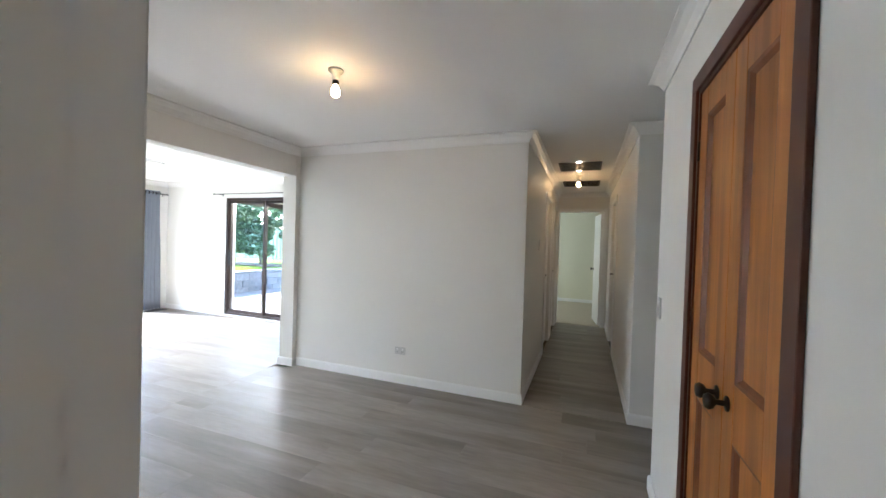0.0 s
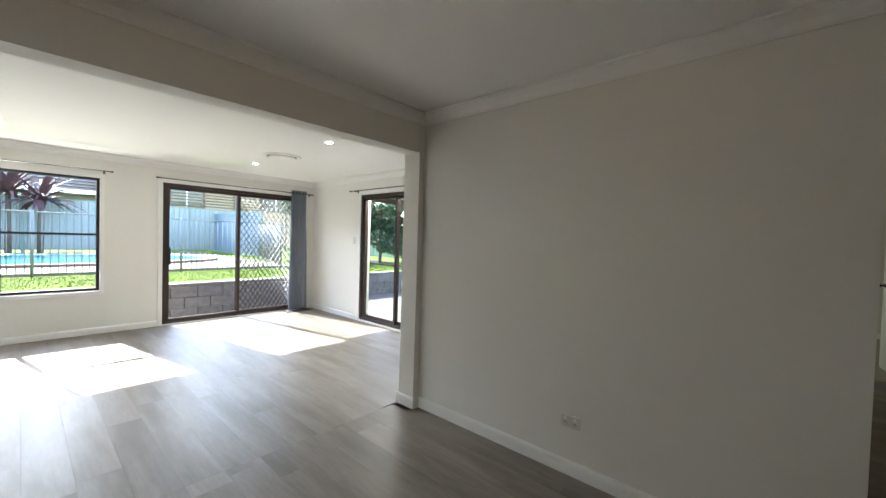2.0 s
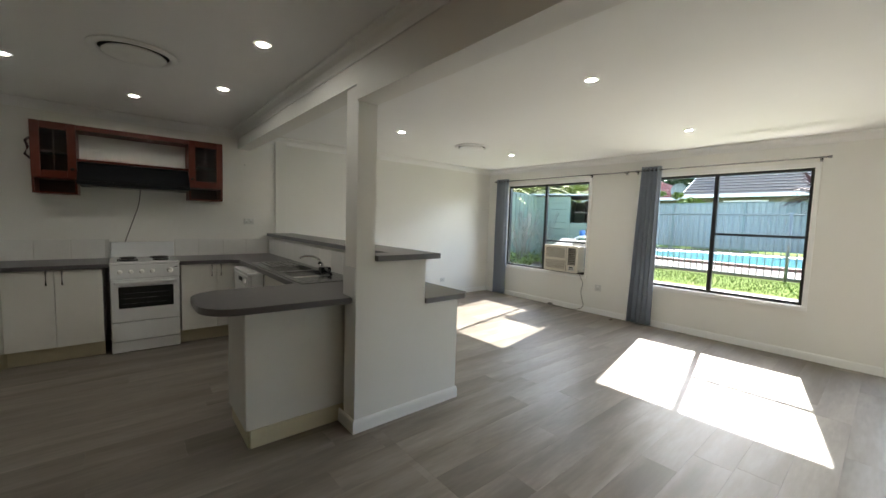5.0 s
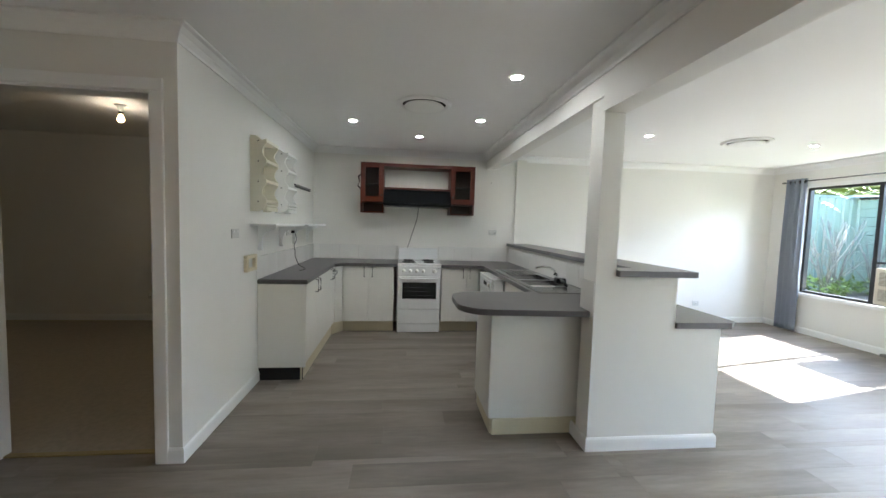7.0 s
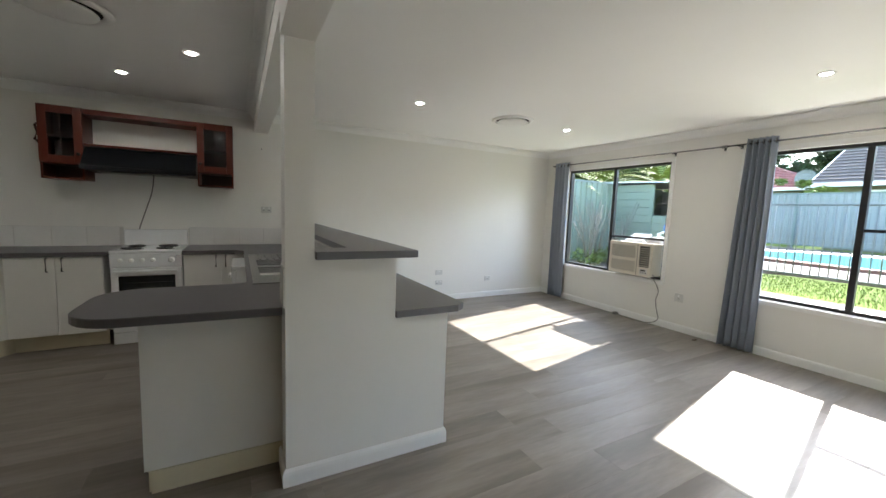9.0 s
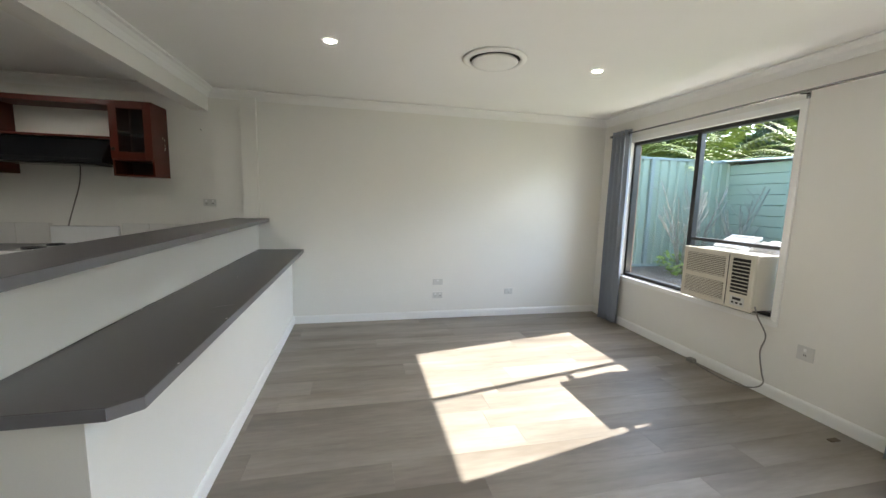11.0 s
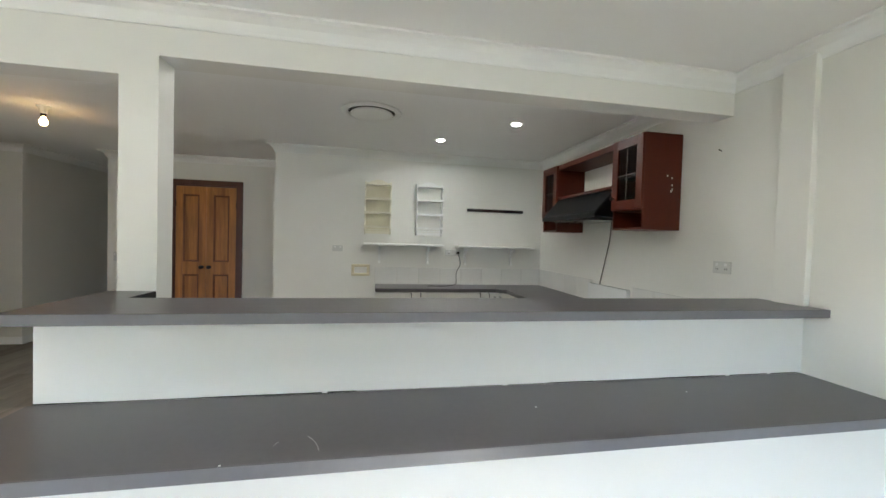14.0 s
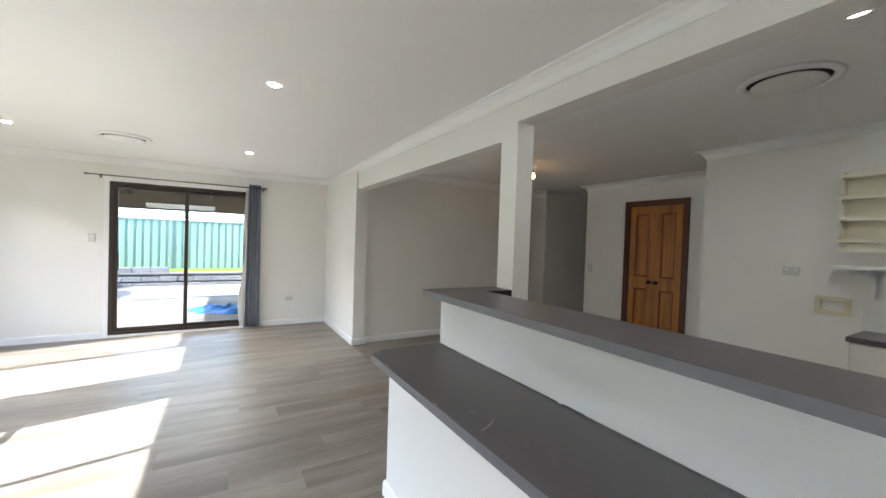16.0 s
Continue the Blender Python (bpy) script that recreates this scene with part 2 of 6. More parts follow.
def tube(bm, pts, r, seg=8):
    """A round cord or bar along a polyline."""
    pts = [Vector(p) for p in pts]
    rings = []
    for i, p in enumerate(pts):
        d = (pts[min(i + 1, len(pts) - 1)] - pts[max(i - 1, 0)]).normalized()
        q = d.to_track_quat("Z", "Y").to_matrix()
        rings.append([bm.verts.new(p + q @ Vector((math.cos(k * math.tau / seg) * r, math.sin(k * math.tau / seg) * r, 0))) for k in range(seg)])
    for ra, rb in zip(rings, rings[1:]):
        for k in range(seg):
            bm.faces.new((ra[k], ra[(k + 1) % seg], rb[(k + 1) % seg], rb[k])).smooth = True
    bm.faces.new(rings[0][::-1]), bm.faces.new(rings[-1])
    return bm


def smooth_line(pts, n=6):
    """A rounded line through the points given."""
    p = [Vector(q) for q in pts]
    out = []
    for i in range(len(p) - 1):
        a, b, c, d = p[max(i - 1, 0)], p[i], p[i + 1], p[min(i + 2, len(p) - 1)]
        for k in range(n):
            t = k / n
            out.append(0.5 * (2 * b + (c - a) * t + (2 * a - 5 * b + 4 * c - d) * t * t + (3 * b - a - 3 * c + d) * t * t * t))
    return out + [p[-1]]


def lathe(bm, at, prof, seg=32, axis="Z"):
    """A turned shape: prof is (radius, height) from one end to the other."""
    at = Vector(at)
    rings = []
    for r, h in prof:
        ring = []
        for k in range(seg):
            c, s = math.cos(k * math.tau / seg) * r, math.sin(k * math.tau / seg) * r
            ring.append(bm.verts.new(at + (Vector((c, s, h)) if axis == "Z" else Vector((h, c, s)) if axis == "X" else Vector((c, h, s)))))
        rings.append(ring)
    for ra, rb in zip(rings, rings[1:]):
        for k in range(seg):
            bm.faces.new((ra[k], ra[(k + 1) % seg], rb[(k + 1) % seg], rb[k])).smooth = True
    bm.faces.new(rings[0][::-1]), bm.faces.new(rings[-1])
    bmesh.ops.recalc_face_normals(bm, faces=bm.faces)
    return bm


def prism(bm, outline, z0, z1):
    """An upright slab with the outline (x, y) given."""
    a = [bm.verts.new((x, y, z0)) for x, y in outline]
    b = [bm.verts.new((x, y, z1)) for x, y in outline]
    bm.faces.new(a[::-1]), bm.faces.new(b)
    for k in range(len(a)):
        bm.faces.new((a[k], a[(k + 1) % len(a)], b[(k + 1) % len(a)], b[k]))
    bmesh.ops.recalc_face_normals(bm, faces=bm.faces)
    return bm


def sweep(bm, path, prof, closed=False):
    """A moulding: the profile (distance from the wall to the left of the path, height) along a mitred plan line."""
    pts = [Vector(p) for p in path]
    n = len(pts)
    rings = []
    for i, p in enumerate(pts):
        d0 = (p - pts[i - 1]).normalized() if (closed or i) else None
        d1 = (pts[(i + 1) % n] - p).normalized() if (closed or i < n - 1) else None
        d0, d1 = d0 or d1, d1 or d0
        n0, n1 = Vector((-d0.y, d0.x)), Vector((-d1.y, d1.x))
        m = (n0 + n1) / max(1e-6, 1 + n0.dot(n1))
        rings.append([bm.verts.new((p.x + m.x * d, p.y + m.y * d, z)) for d, z in prof])
    k = len(prof)
    for i in range(n if closed else n - 1):
        ra, rb = rings[i], rings[(i + 1) % n]
        for j in range(k):
            bm.faces.new((ra[j], rb[j], rb[(j + 1) % k], ra[(j + 1) % k]))
    if not closed:
        bm.faces.new(rings[0]), bm.faces.new(rings[-1][::-1])
    bmesh.ops.recalc_face_normals(bm, faces=bm.faces)
    return bm


def mesh_of(name, bm, material):
    me = bpy.data.meshes.new(name)
    bm.to_mesh(me)
    bm.free()
    me.materials.append(material)
    return me


def part(name, bm, material, parent, label=""):
    """One mesh, built in world places, under a thing or a part."""
    ob = new(name, mesh_of(name, bm, material))
    ob.parent = parent
    if parent.type == "EMPTY":
        ob.matrix_parent_inverse = Matrix.Translation(parent.location).inverted()
    return tagged(ob, label) if label else ob


def thing(name, at, label, category, group=""):
    ob = new(name)
    ob.empty_display_size = 0.05
    ob.location = at
    return tagged(ob, label, category, group)


def solid(name, bm, material, label="", category="", group="", kind=""):
    return tagged(new(name, mesh_of(name, bm, material)), label, category, group, kind)


def structure(name, bm, material, label="", category=""):
    return solid(name, bm, material, label, category, kind="structure")


# ---- plan ----
XW, XE, XB0, XB1 = -7.08, -2.70, -2.675, -2.53   # family room west and east walls, beam faces
YS, YN = -2.88, 4.89                            # south wall, family room north wall
XK, YK = -0.15, 0.24                            # kitchen east wall and its free corner
XP, YP = 0.865, 2.45                            # pantry wall and its free corner
YD = 3.33                                       # dining north wall
H = 2.40
HX0, HX1, HY = -0.03, 0.836, 7.25               # hall

floor = structure("floor", boxes((-7.2, 2.6, -3.0, 5.0, -0.12, -0.006), (-0.2, 1.0, 5.0, 7.3, -0.12, -0.006)), M_SUB, "grey-brown oak-look plank floor", "floor")
structure("carpet_lounge", boxes((-0.03, 4.2, -2.86, 0.12, -0.005, 0.008)), M_CARPET, "beige carpet of the lounge beyond the doorway", "carpet")
structure("carpet_bedroom", boxes((-2.0, 2.6, 7.28, 10.4, -0.12, 0.006)), M_CARPET, "beige carpet of the bedroom at the hall end", "carpet")
structure("ceiling", boxes((-7.3, 4.4, -3.05, 5.1, H, H + 0.12), (-2.2, 2.8, 5.1, 10.6, H, H + 0.12)), M_CEIL, "flat white painted plasterboard ceiling", "ceiling")

# west wall with two windows and a sliding door
W1 = (-2.39, -0.735, 0.575, 2.075)
W2 = (0.06, 1.82, 0.575, 2.075)
SD = (2.505, 4.60, 0.0, 2.11)
ND = (-5.53, -3.86, 0.03, 2.09)
xw0 = -7.20
structure("wall_west", boxes(
    (xw0, XW, -3.0, W1[0], 0, H), (xw0, XW, W1[0], W1[1], 0, W1[2]), (xw0, XW, W1[0], W1[1], W1[3], H),
    (xw0, XW, W1[1], W2[0], 0, H), (xw0, XW, W2[0], W2[1], 0, W2[2]), (xw0, XW, W2[0], W2[1], W2[3], H),
    (xw0, XW, W2[1], SD[0], 0, H), (xw0, XW, SD[0], SD[1], SD[3], H), (xw0, XW, SD[1], 5.08, 0, H)), M_WALL, "warm white wall with two windows and a sliding door", "wall")
structure("wall_north", boxes(
    (XW, ND[0], YN, 5.08, 0, H), (ND[0], ND[1], YN, 5.08, ND[3], H), (ND[0], ND[1], YN, 5.08, 0, ND[2]), (ND[1], XE, YN, 5.08, 0, H)), M_WALL, "warm white wall with a sliding door", "wall")
structure("wall_east_nib", boxes((XE, XB1 + 0.005, 3.27, 5.08, 0, H)), M_WALL, "white wall end beside the wide opening", "wall")
structure("wall_south", boxes((-7.28, 4.4, YS - 0.12, YS, 0, H)), M_WALL, "warm white plain wall", "wall")
structure("wall_dining_north", boxes((XB1 + 0.005, HX0, YD, YD + 0.11, 0, H)), M_WALL, "plain white wall with a power outlet", "wall")
structure("wall_kitchen_east", boxes((XK, XK + 0.11, YS, YK, 0, H)), M_WALL, "white kitchen wall with racks and shelves", "wall")
LD = (-0.015, XP, 2.055)
structure("wall_lounge_doorway", boxes((XK + 0.11, LD[0], 0.13, YK, 0, H), (LD[0], LD[1], 0.13, YK, LD[2], H)), M_WALL, "white wall over the lounge doorway", "wall")
PD = (0.945, 1.70, 2.03)
structure("wall_pantry", boxes((XP, XP + 0.11, 0.13, PD[0], 0, H), (XP, XP + 0.11, PD[1], YP, 0, H), (XP, XP + 0.11, PD[0], PD[1], PD[2], H), (XP + 0.09, XP + 0.11, PD[0], PD[1], 0, PD[2])), M_WALL, "white wall round the pantry doors", "wall")
structure("wall_entry_south", boxes((XP + 0.11, 2.6, YP - 0.11, YP, 0, H)), M_WALL, "plain white wall of the entry recess", "wall")
structure("wall_entry_east", boxes((2.5, 2.6, YP, YD, 0, H)), M_WALL, "plain white end wall of the entry recess", "wall")
structure("wall_entry_north", boxes((HX1, 2.6, YD, YD + 0.11, 0, H)), M_WALL, "plain white wall of the entry recess beside the hall", "wall")
structure("wall_lounge", boxes((4.2, 4.3, -2.9, 0.24, 0, H), (XP + 0.11, 4.3, 0.13, 0.24, 0, H)), M_WALL, "plain lounge walls in shade", "wall")
# hall walls with door openings
HD = [("left", 5.05, 5.80), ("left", 6.20, 6.98), ("right", 5.45, 6.22)]
structure("wall_hall_left", boxes((HX0 - 0.11, HX0, YD + 0.11, 5.05, 0, H), (HX0 - 0.11, HX0, 5.80, 6.20, 0, H), (HX0 - 0.11, HX0, 6.98, HY + 0.1, 0, H), (HX0 - 0.11, HX0, 5.05, 5.80, 2.05, H), (HX0 - 0.11, HX0, 6.20, 6.98, 2.05, H)), M_WALL, "white hall wall with two doors", "wall")
structure("wall_hall_right", boxes((HX1, HX1 + 0.11, YD + 0.11, 5.45, 0, H), (HX1, HX1 + 0.11, 6.22, HY + 0.1, 0, H), (HX1, HX1 + 0.11, 5.45, 6.22, 2.05, H)), M_WALL, "white hall wall with a door", "wall")
ED = (0.0, 0.74, 2.05)
structure("wall_hall_end", boxes((HX0, ED[0], HY, HY + 0.1, 0, H), (ED[1], HX1, HY, HY + 0.1, 0, H), (ED[0], ED[1], HY, HY + 0.1, ED[2], H)), M_WALL, "white wall over the bedroom doorway", "wall")
structure("wall_bedroom", boxes((-2.1, 2.7, 10.3, 10.4, 0, H), (-2.1, -2.0, 7.3, 10.3, 0, H), (2.6, 2.7, 7.3, 10.3, 0, H), (-2.1, HX0 - 0.11, 7.25, 7.35, 0, H), (HX1 + 0.11, 2.7, 7.25, 7.35, 0, H)), mat("pale_cream_bedroom_paint", (0.74, 0.73, 0.60), 0.6, var=0.01), "pale cream bedroom walls", "wall")

# beam, post, stepped bar wall
structure("beam", boxes((XB0, XB1, 0.27, 3.27, 2.094, H), (XB0, XB1, YS, 0.27, 2.188, H)), M_WALL, "white boxed beam over the wide opening", "beam")
structure("post", boxes((XB0, -2.545, 0.115, 0.27, 0, 2.188)), M_WALL, "square white post carrying the beam", "post")
structure("bar_wall", boxes((-3.41, -3.09, YS, 0.27, 0, 0.785), (-3.09, -2.90, YS, 0.27, 0, 1.110), (-2.90, XB0, 0.115, 0.27, 0, 1.110)), M_WALL, "stepped white half-height bar wall", "wall")
structure("trim_pilaster", boxes((-3.112, -2.965, YS, YS + 0.035, 1.15, 2.34), bevel=0.003), M_WALL, "narrow white wall strip above the bar", "trim")

# mouldings
cove = [(0.001, H - 0.001), (0.001, H - 0.085), (0.008, H - 0.085), (0.012, H - 0.070), (0.028, H - 0.040), (0.055, H - 0.018), (0.078, H - 0.012), (0.078, H - 0.001)]
structure("cornice_kitchen", sweep(bmesh.new(), [(XB1, YS), (XK, YS), (XK, YK), (XP, YK), (XP, YP), (2.5, YP), (2.5, YD), (HX1, YD), (HX1, HY), (HX0, HY), (HX0, YD), (XB1, YD)], cove, True), M_TRIM, "white coved cornice", "cornice")
structure("cornice_family", sweep(bmesh.new(), [(XW, YS), (XB0, YS), (XB0, YN), (XW, YN)], cove, True), M_TRIM, "white coved cornice", "cornice")
skirt = [(0.001, 0.001), (0.001, 0.088), (0.006, 0.088), (0.013, 0.076), (0.015, 0.06), (0.015, 0.001)]
for k, line in enumerate((
        [(XW, YS), (-3.41, YS), (-3.41, 0.27), (-2.545, 0.27), (-2.545, 0.06)],
        [(HX0, 5.0), (HX0, YD), (XB1 + 0.005, YD), (XB1 + 0.005, 3.27), (XE, 3.27), (XE, YN), (-3.80, YN)],
        [(-5.59, YN), (XW, YN), (XW, SD[1] + 0.06)], [(XW, SD[0] - 0.06), (XW, YS)],
        [(XK, -0.9), (XK, YK), (-0.075, YK)], [(XP, 1.78), (XP, YP), (2.5, YP), (2.5, YD), (HX1, YD), (HX1, 5.40)], [(XP, YK), (XP, 0.87)],
        [(HX0, 6.14), (HX0, 5.86)], [(HX1, 6.28), (HX1, HY)], [(4.2, YS), (4.2, 0.13)], [(XK + 0.11, YS), (4.2, YS)], [(2.6, 10.3), (-2.0, 10.3)])):
    structure("baseboard", sweep(bmesh.new(), line, skirt), M_TRIM, "white painted skirting board", "baseboard")


# ---- windows and sliding doors ----
def opening(kind_axis, a0, a1, z0, z1, wall, depth):
    """Maps (along, out, up) boxes to the wall: west wall runs along y, north wall along x."""
    def place(u0, u1, d0, d1, h0, h1):
        if kind_axis == "W":
            return (wall - d1, wall - d0, u0, u1, h0, h1)
        return (u0, u1, wall + d0, wall + d1, h0, h1)
    return place


def window(name, axis, a0, a1, z0, z1, wall, mull, bar_z, label):
    P = opening(axis, a0, a1, z0, z1, wall, 0.2)
    w = structure(name, boxes(P(a0 - 0.045, a1 + 0.045, -0.014, 0, z1, z1 + 0.05), P(a0 - 0.045, a0, -0.014, 0, z0, z1), P(a1, a1 + 0.045, -0.014, 0, z0, z1), P(a0 - 0.045, a1 + 0.045, -0.028, 0, z0 - 0.045, z0), P(a0, a1, 0, 0.10, z0, z0 + 0.006)), M_TRIM, label, "window")
    f = 0.032
    part("window_frame", boxes(P(a0, a1, 0.03, 0.09, z0 + 0.006, z0 + 0.006 + f), P(a0, a1, 0.03, 0.09, z1 - f, z1), P(a0, a0 + f, 0.03, 0.09, z0 + f, z1 - f), P(a1 - f, a1, 0.03, 0.09, z0 + f, z1 - f)), M_BLACK, w, "black aluminium window frame")
    part("mullion", boxes(P(mull - 0.022, mull + 0.022, 0.036, 0.085, z0 + f, z1 - f)), M_BLACK, w)
    part("transom", boxes(P(mull + 0.022, a1 - f, 0.045, 0.075, bar_z - 0.014, bar_z + 0.014)), M_BLACK, w)
    for u0, u1, h0, h1 in ((a0 + f, mull - 0.02, z0 + f, z1 - f), (mull + 0.02, a1 - f, bar_z, z1 - f), (mull + 0.02, a1 - f, z0 + f, bar_z)):
        p = part("pane", boxes(P(u0, u1, 0.058, 0.062, h0, h1)), M_GLASS, w)
        p.visible_shadow = False
    part("sill_ledge", boxes(P(a0 - 0.05, a1 + 0.05, 0.09, 0.18, z0 - 0.04, z0 + 0.004)), M_BLACK, w)
    return w


def slider(name, axis, a0, a1, z0, z1, wall, mull, handle_at, label, mesh_side):
    P = opening(axis, a0, a1, z0, z1, wall, 0.2)
    w = structure(name, boxes(P(a0 - 0.055, a1 + 0.055, -0.014, 0, z1, z1 + 0.055), P(a0 - 0.055, a0, -0.014, 0, 0, z1), P(a1, a1 + 0.055, -0.014, 0, 0, z1), P(a0, a1, -0.02, 0.0, 0, max(z0, 0.02))), M_TRIM, label, "sliding door")
    f = 0.045
    part("door_frame", boxes(P(a0, a1, 0.0, 0.11, z0, z0 + 0.04), P(a0, a1, 0.0, 0.11, z1 - f, z1), P(a0, a0 + f, 0.0, 0.11, z0 + 0.04, z1 - f), P(a1 - f, a1, 0.0, 0.11, z0 + 0.04, z1 - f)), M_BROWN, w, "dark brown aluminium frame")
    for k, (u0, u1, d) in enumerate(((a0 + f, mull + 0.025, 0.02), (mull - 0.025, a1 - f, 0.06))):
        s = 0.042
        part("sash", boxes(P(u0, u0 + s, d, d + 0.03, z0 + 0.04, z1 - f), P(u1 - s, u1, d, d + 0.03, z0 + 0.04, z1 - f), P(u0 + s, u1 - s, d, d + 0.03, z0 + 0.04, z0 + 0.09), P(u0 + s, u1 - s, d, d + 0.03, z1 - f - 0.045, z1 - f)), M_BROWN, w)
        p = part("pane", boxes(P(u0 + s, u1 - s, d + 0.013, d + 0.017, z0 + 0.09, z1 - f - 0.045)), M_GLASS, w)
        p.visible_shadow = False
    h = part("handle", boxes(P(handle_at - 0.012, handle_at + 0.012, -0.012, 0.02, 0.92, 1.14), P(handle_at - 0.018, handle_at + 0.018, 0.004, 0.02, 0.90, 1.16), bevel=0.003), M_BLACK, w, "black pull handle")
    return w


window("window_1", "W", *W1, XW, -1.56, 1.095, "black-framed sliding window with a white reveal and air conditioner")
window("window_2", "W", *W2, XW, 0.94, 1.325, "black-framed sliding window looking over the pool")
sd = slider("door_1", "W", *SD, XW, 3.555, SD[0] + 0.085, "dark brown aluminium sliding door with a security screen", 1)
nd = slider("door_2", "N", *ND, YN, -4.68, ND[0] + 0.085, "dark brown aluminium sliding door to the patio", 0)

# brown brick seen on the outer edges of the openings
M_REVEAL = mat("brown_face_brick", (0.19, 0.115, 0.08), 0.85, var=0.25, scale=9, bump=0.3, bscale=40)
for a0, a1, z0, z1 in (W1, W2, SD):
    structure("outer_reveal", boxes((xw0 - 0.004, XW - 0.115, a0 - 0.002, a0 + 0.004, max(z0, 0.0), z1), (xw0 - 0.004, XW - 0.115, a1 - 0.004, a1 + 0.002, max(z0, 0.0), z1), (xw0 - 0.004, XW - 0.115, a0 + 0.004, a1 - 0.004, z1 - 0.004, z1 + 0.002)), M_REVEAL, "brown brick outer edge of the opening", "brickwork")
structure("outer_brick_wall", boxes((xw0 - 0.012, xw0 - 0.002, -3.0, W1[0] - 0.003, 0, H), (xw0 - 0.012, xw0 - 0.002, W1[1] + 0.003, W2[0] - 0.003, 0, H), (xw0 - 0.012, xw0 - 0.002, W2[1] + 0.003, SD[0] - 0.003, 0, H), (xw0 - 0.012, xw0 - 0.002, SD[1] + 0.003, 5.08, 0, H)), M_REVEAL, "brown brick outside of the house", "brickwork")

# diamond security grille of the screen door
bm = bmesh.new()
y0, y1, z0, z1 = 3.60, 4.51, 0.09, 2.02
step = 0.082
for s in (1, -1):
    k = -40
    while k < 60:
        # lines z = s * 1.55 * (y - y0) + c
        c = z0 + k * step * 1.55
        pts = []
        sl = 1.55 * s
        for y in (y0, y1):
            pts.append((y, sl * (y - y0) + c))
        (ya, za), (yb, zb) = pts
        if max(za, zb) > z0 and min(za, zb) < z1:
            def clipz(y, z):
                zz = min(max(z, z0), z1)
                return (y + (zz - z) / sl, zz)
            ya, za = clipz(ya, za)
            yb, zb = clipz(yb, zb)
            if abs(yb - ya) > 0.01:
                tube(bm, [(XW - 0.135, ya, za), (XW - 0.135, yb, zb)], 0.0065, 5)
        k += 1
grille = part("security_grille", bm, M_BLACK, sd, "black diamond security mesh")
part("screen_sash", boxes((XW - 0.15, XW - 0.12, 3.55, 3.60, 0.04, 2.07), (XW - 0.15, XW - 0.12, 4.51, 4.56, 0.04, 2.07), (XW - 0.15, XW - 0.12, 3.60, 4.51, 0.04, 0.09), (XW - 0.15, XW - 0.12, 3.60, 4.51, 2.02, 2.07)), M_BROWN, sd)


# ---- curtains on steel rods ----
def curtain(axis, u0, u1, ut0, ut1, wall_off, z0, z1, folds, label, lining=False):
    """A gathered curtain with folds, hanging from eyelets; u runs along the wall."""
    base = thing("curtain", (wall_off, (u0 + u1) / 2, z0) if axis == "W" else ((u0 + u1) / 2, wall_off, z0), label, "curtain", "slate blue curtains")
    n, m = folds * 10, 26
    bm = bmesh.new()
    rows = {}
    for side in (0, 1):
        for j in range(m + 1):
            tt = j / m
            z = z0 + (z1 - z0) * tt
            for i in range(n + 1):
                s = i / n
                b0, b1 = u0 + (ut0 - u0) * tt, u1 + (ut1 - u1) * tt
                ph = s * folds * math.tau
                wob = 0.25 * math.sin(3 * s + 2.2 * tt) + 0.5 * (noise.noise((s * 4, tt * 2.5, u0)))
                u = b0 + (b1 - b0) * s + 0.010 * math.sin(2 * ph + wob * 2)
                amp = 0.036 + 0.014 * math.sin(5 * s + 1.3) * (1 - tt)
                d = amp * math.sin(ph + wob) + side * 0.004
                rows[side, j, i] = bm.verts.new((wall_off + d, u, z) if axis == "W" else (u, wall_off - d, z))
    for side in (0, 1):
        for j in range(m):
            for i in range(n):
                bm.faces.new((rows[side, j, i], rows[side, j, i + 1], rows[side, j + 1, i + 1], rows[side, j + 1, i])).smooth = True
    for i in range(n):
        bm.faces.new((rows[0, 0, i], rows[1, 0, i], rows[1, 0, i + 1], rows[0, 0, i + 1]))
        bm.faces.new((rows[0, m, i], rows[0, m, i + 1], rows[1, m, i + 1], rows[1, m, i]))
    for i in (0, n):
        for j in range(m):
            bm.faces.new((rows[0, j, i], rows[0, j + 1, i], rows[1, j + 1, i], rows[1, j, i]))
    bmesh.ops.recalc_face_normals(bm, faces=bm.faces)
    part("fabric", bm, M_CURTAIN, base)
    for k in range(folds * 2):
        u = ut0 + (ut1 - ut0) * (k + 0.5) / (folds * 2)
        r = bmesh.new()
        if axis == "W":
            lathe(r, (wall_off, u - 0.003, z1 - 0.045), [(0.017, 0), (0.026, 0), (0.026, 0.006), (0.017, 0.006)], 16, "Y")
        else:
            lathe(r, (u - 0.003, wall_off, z1 - 0.045), [(0.017, 0), (0.026, 0), (0.026, 0.006), (0.017, 0.006)], 16, "X")
        part("eyelet", r, M_STEEL, base)
    if lining:
        bm = bmesh.new()
        cols = []
        for j in range(m + 1):
            tt = j / m
            z = z0 + 0.02 + (z1 - z0 - 0.1) * tt
            sway = -0.045 * math.sin(tt * 9) * (1 - tt) - 0.05 * (1 - tt)
            cols.append([bm.verts.new((u0 + sway + k * 0.03, wall_off + 0.02 + 0.012 * math.sin(k * 2.4 + tt * 4) + q, z)) for q in (0, 0.004) for k in range(5)])
        for a, b in zip(cols, cols[1:]):
            for k in list(range(4)) + [5, 6, 7, 8]:
                bm.faces.new((a[k], a[k + 1], b[k + 1], b[k])).smooth = True
        part("lining", bm, M_LINING, base, "cream lining folded outwards")
    return base


CX = XW + 0.075
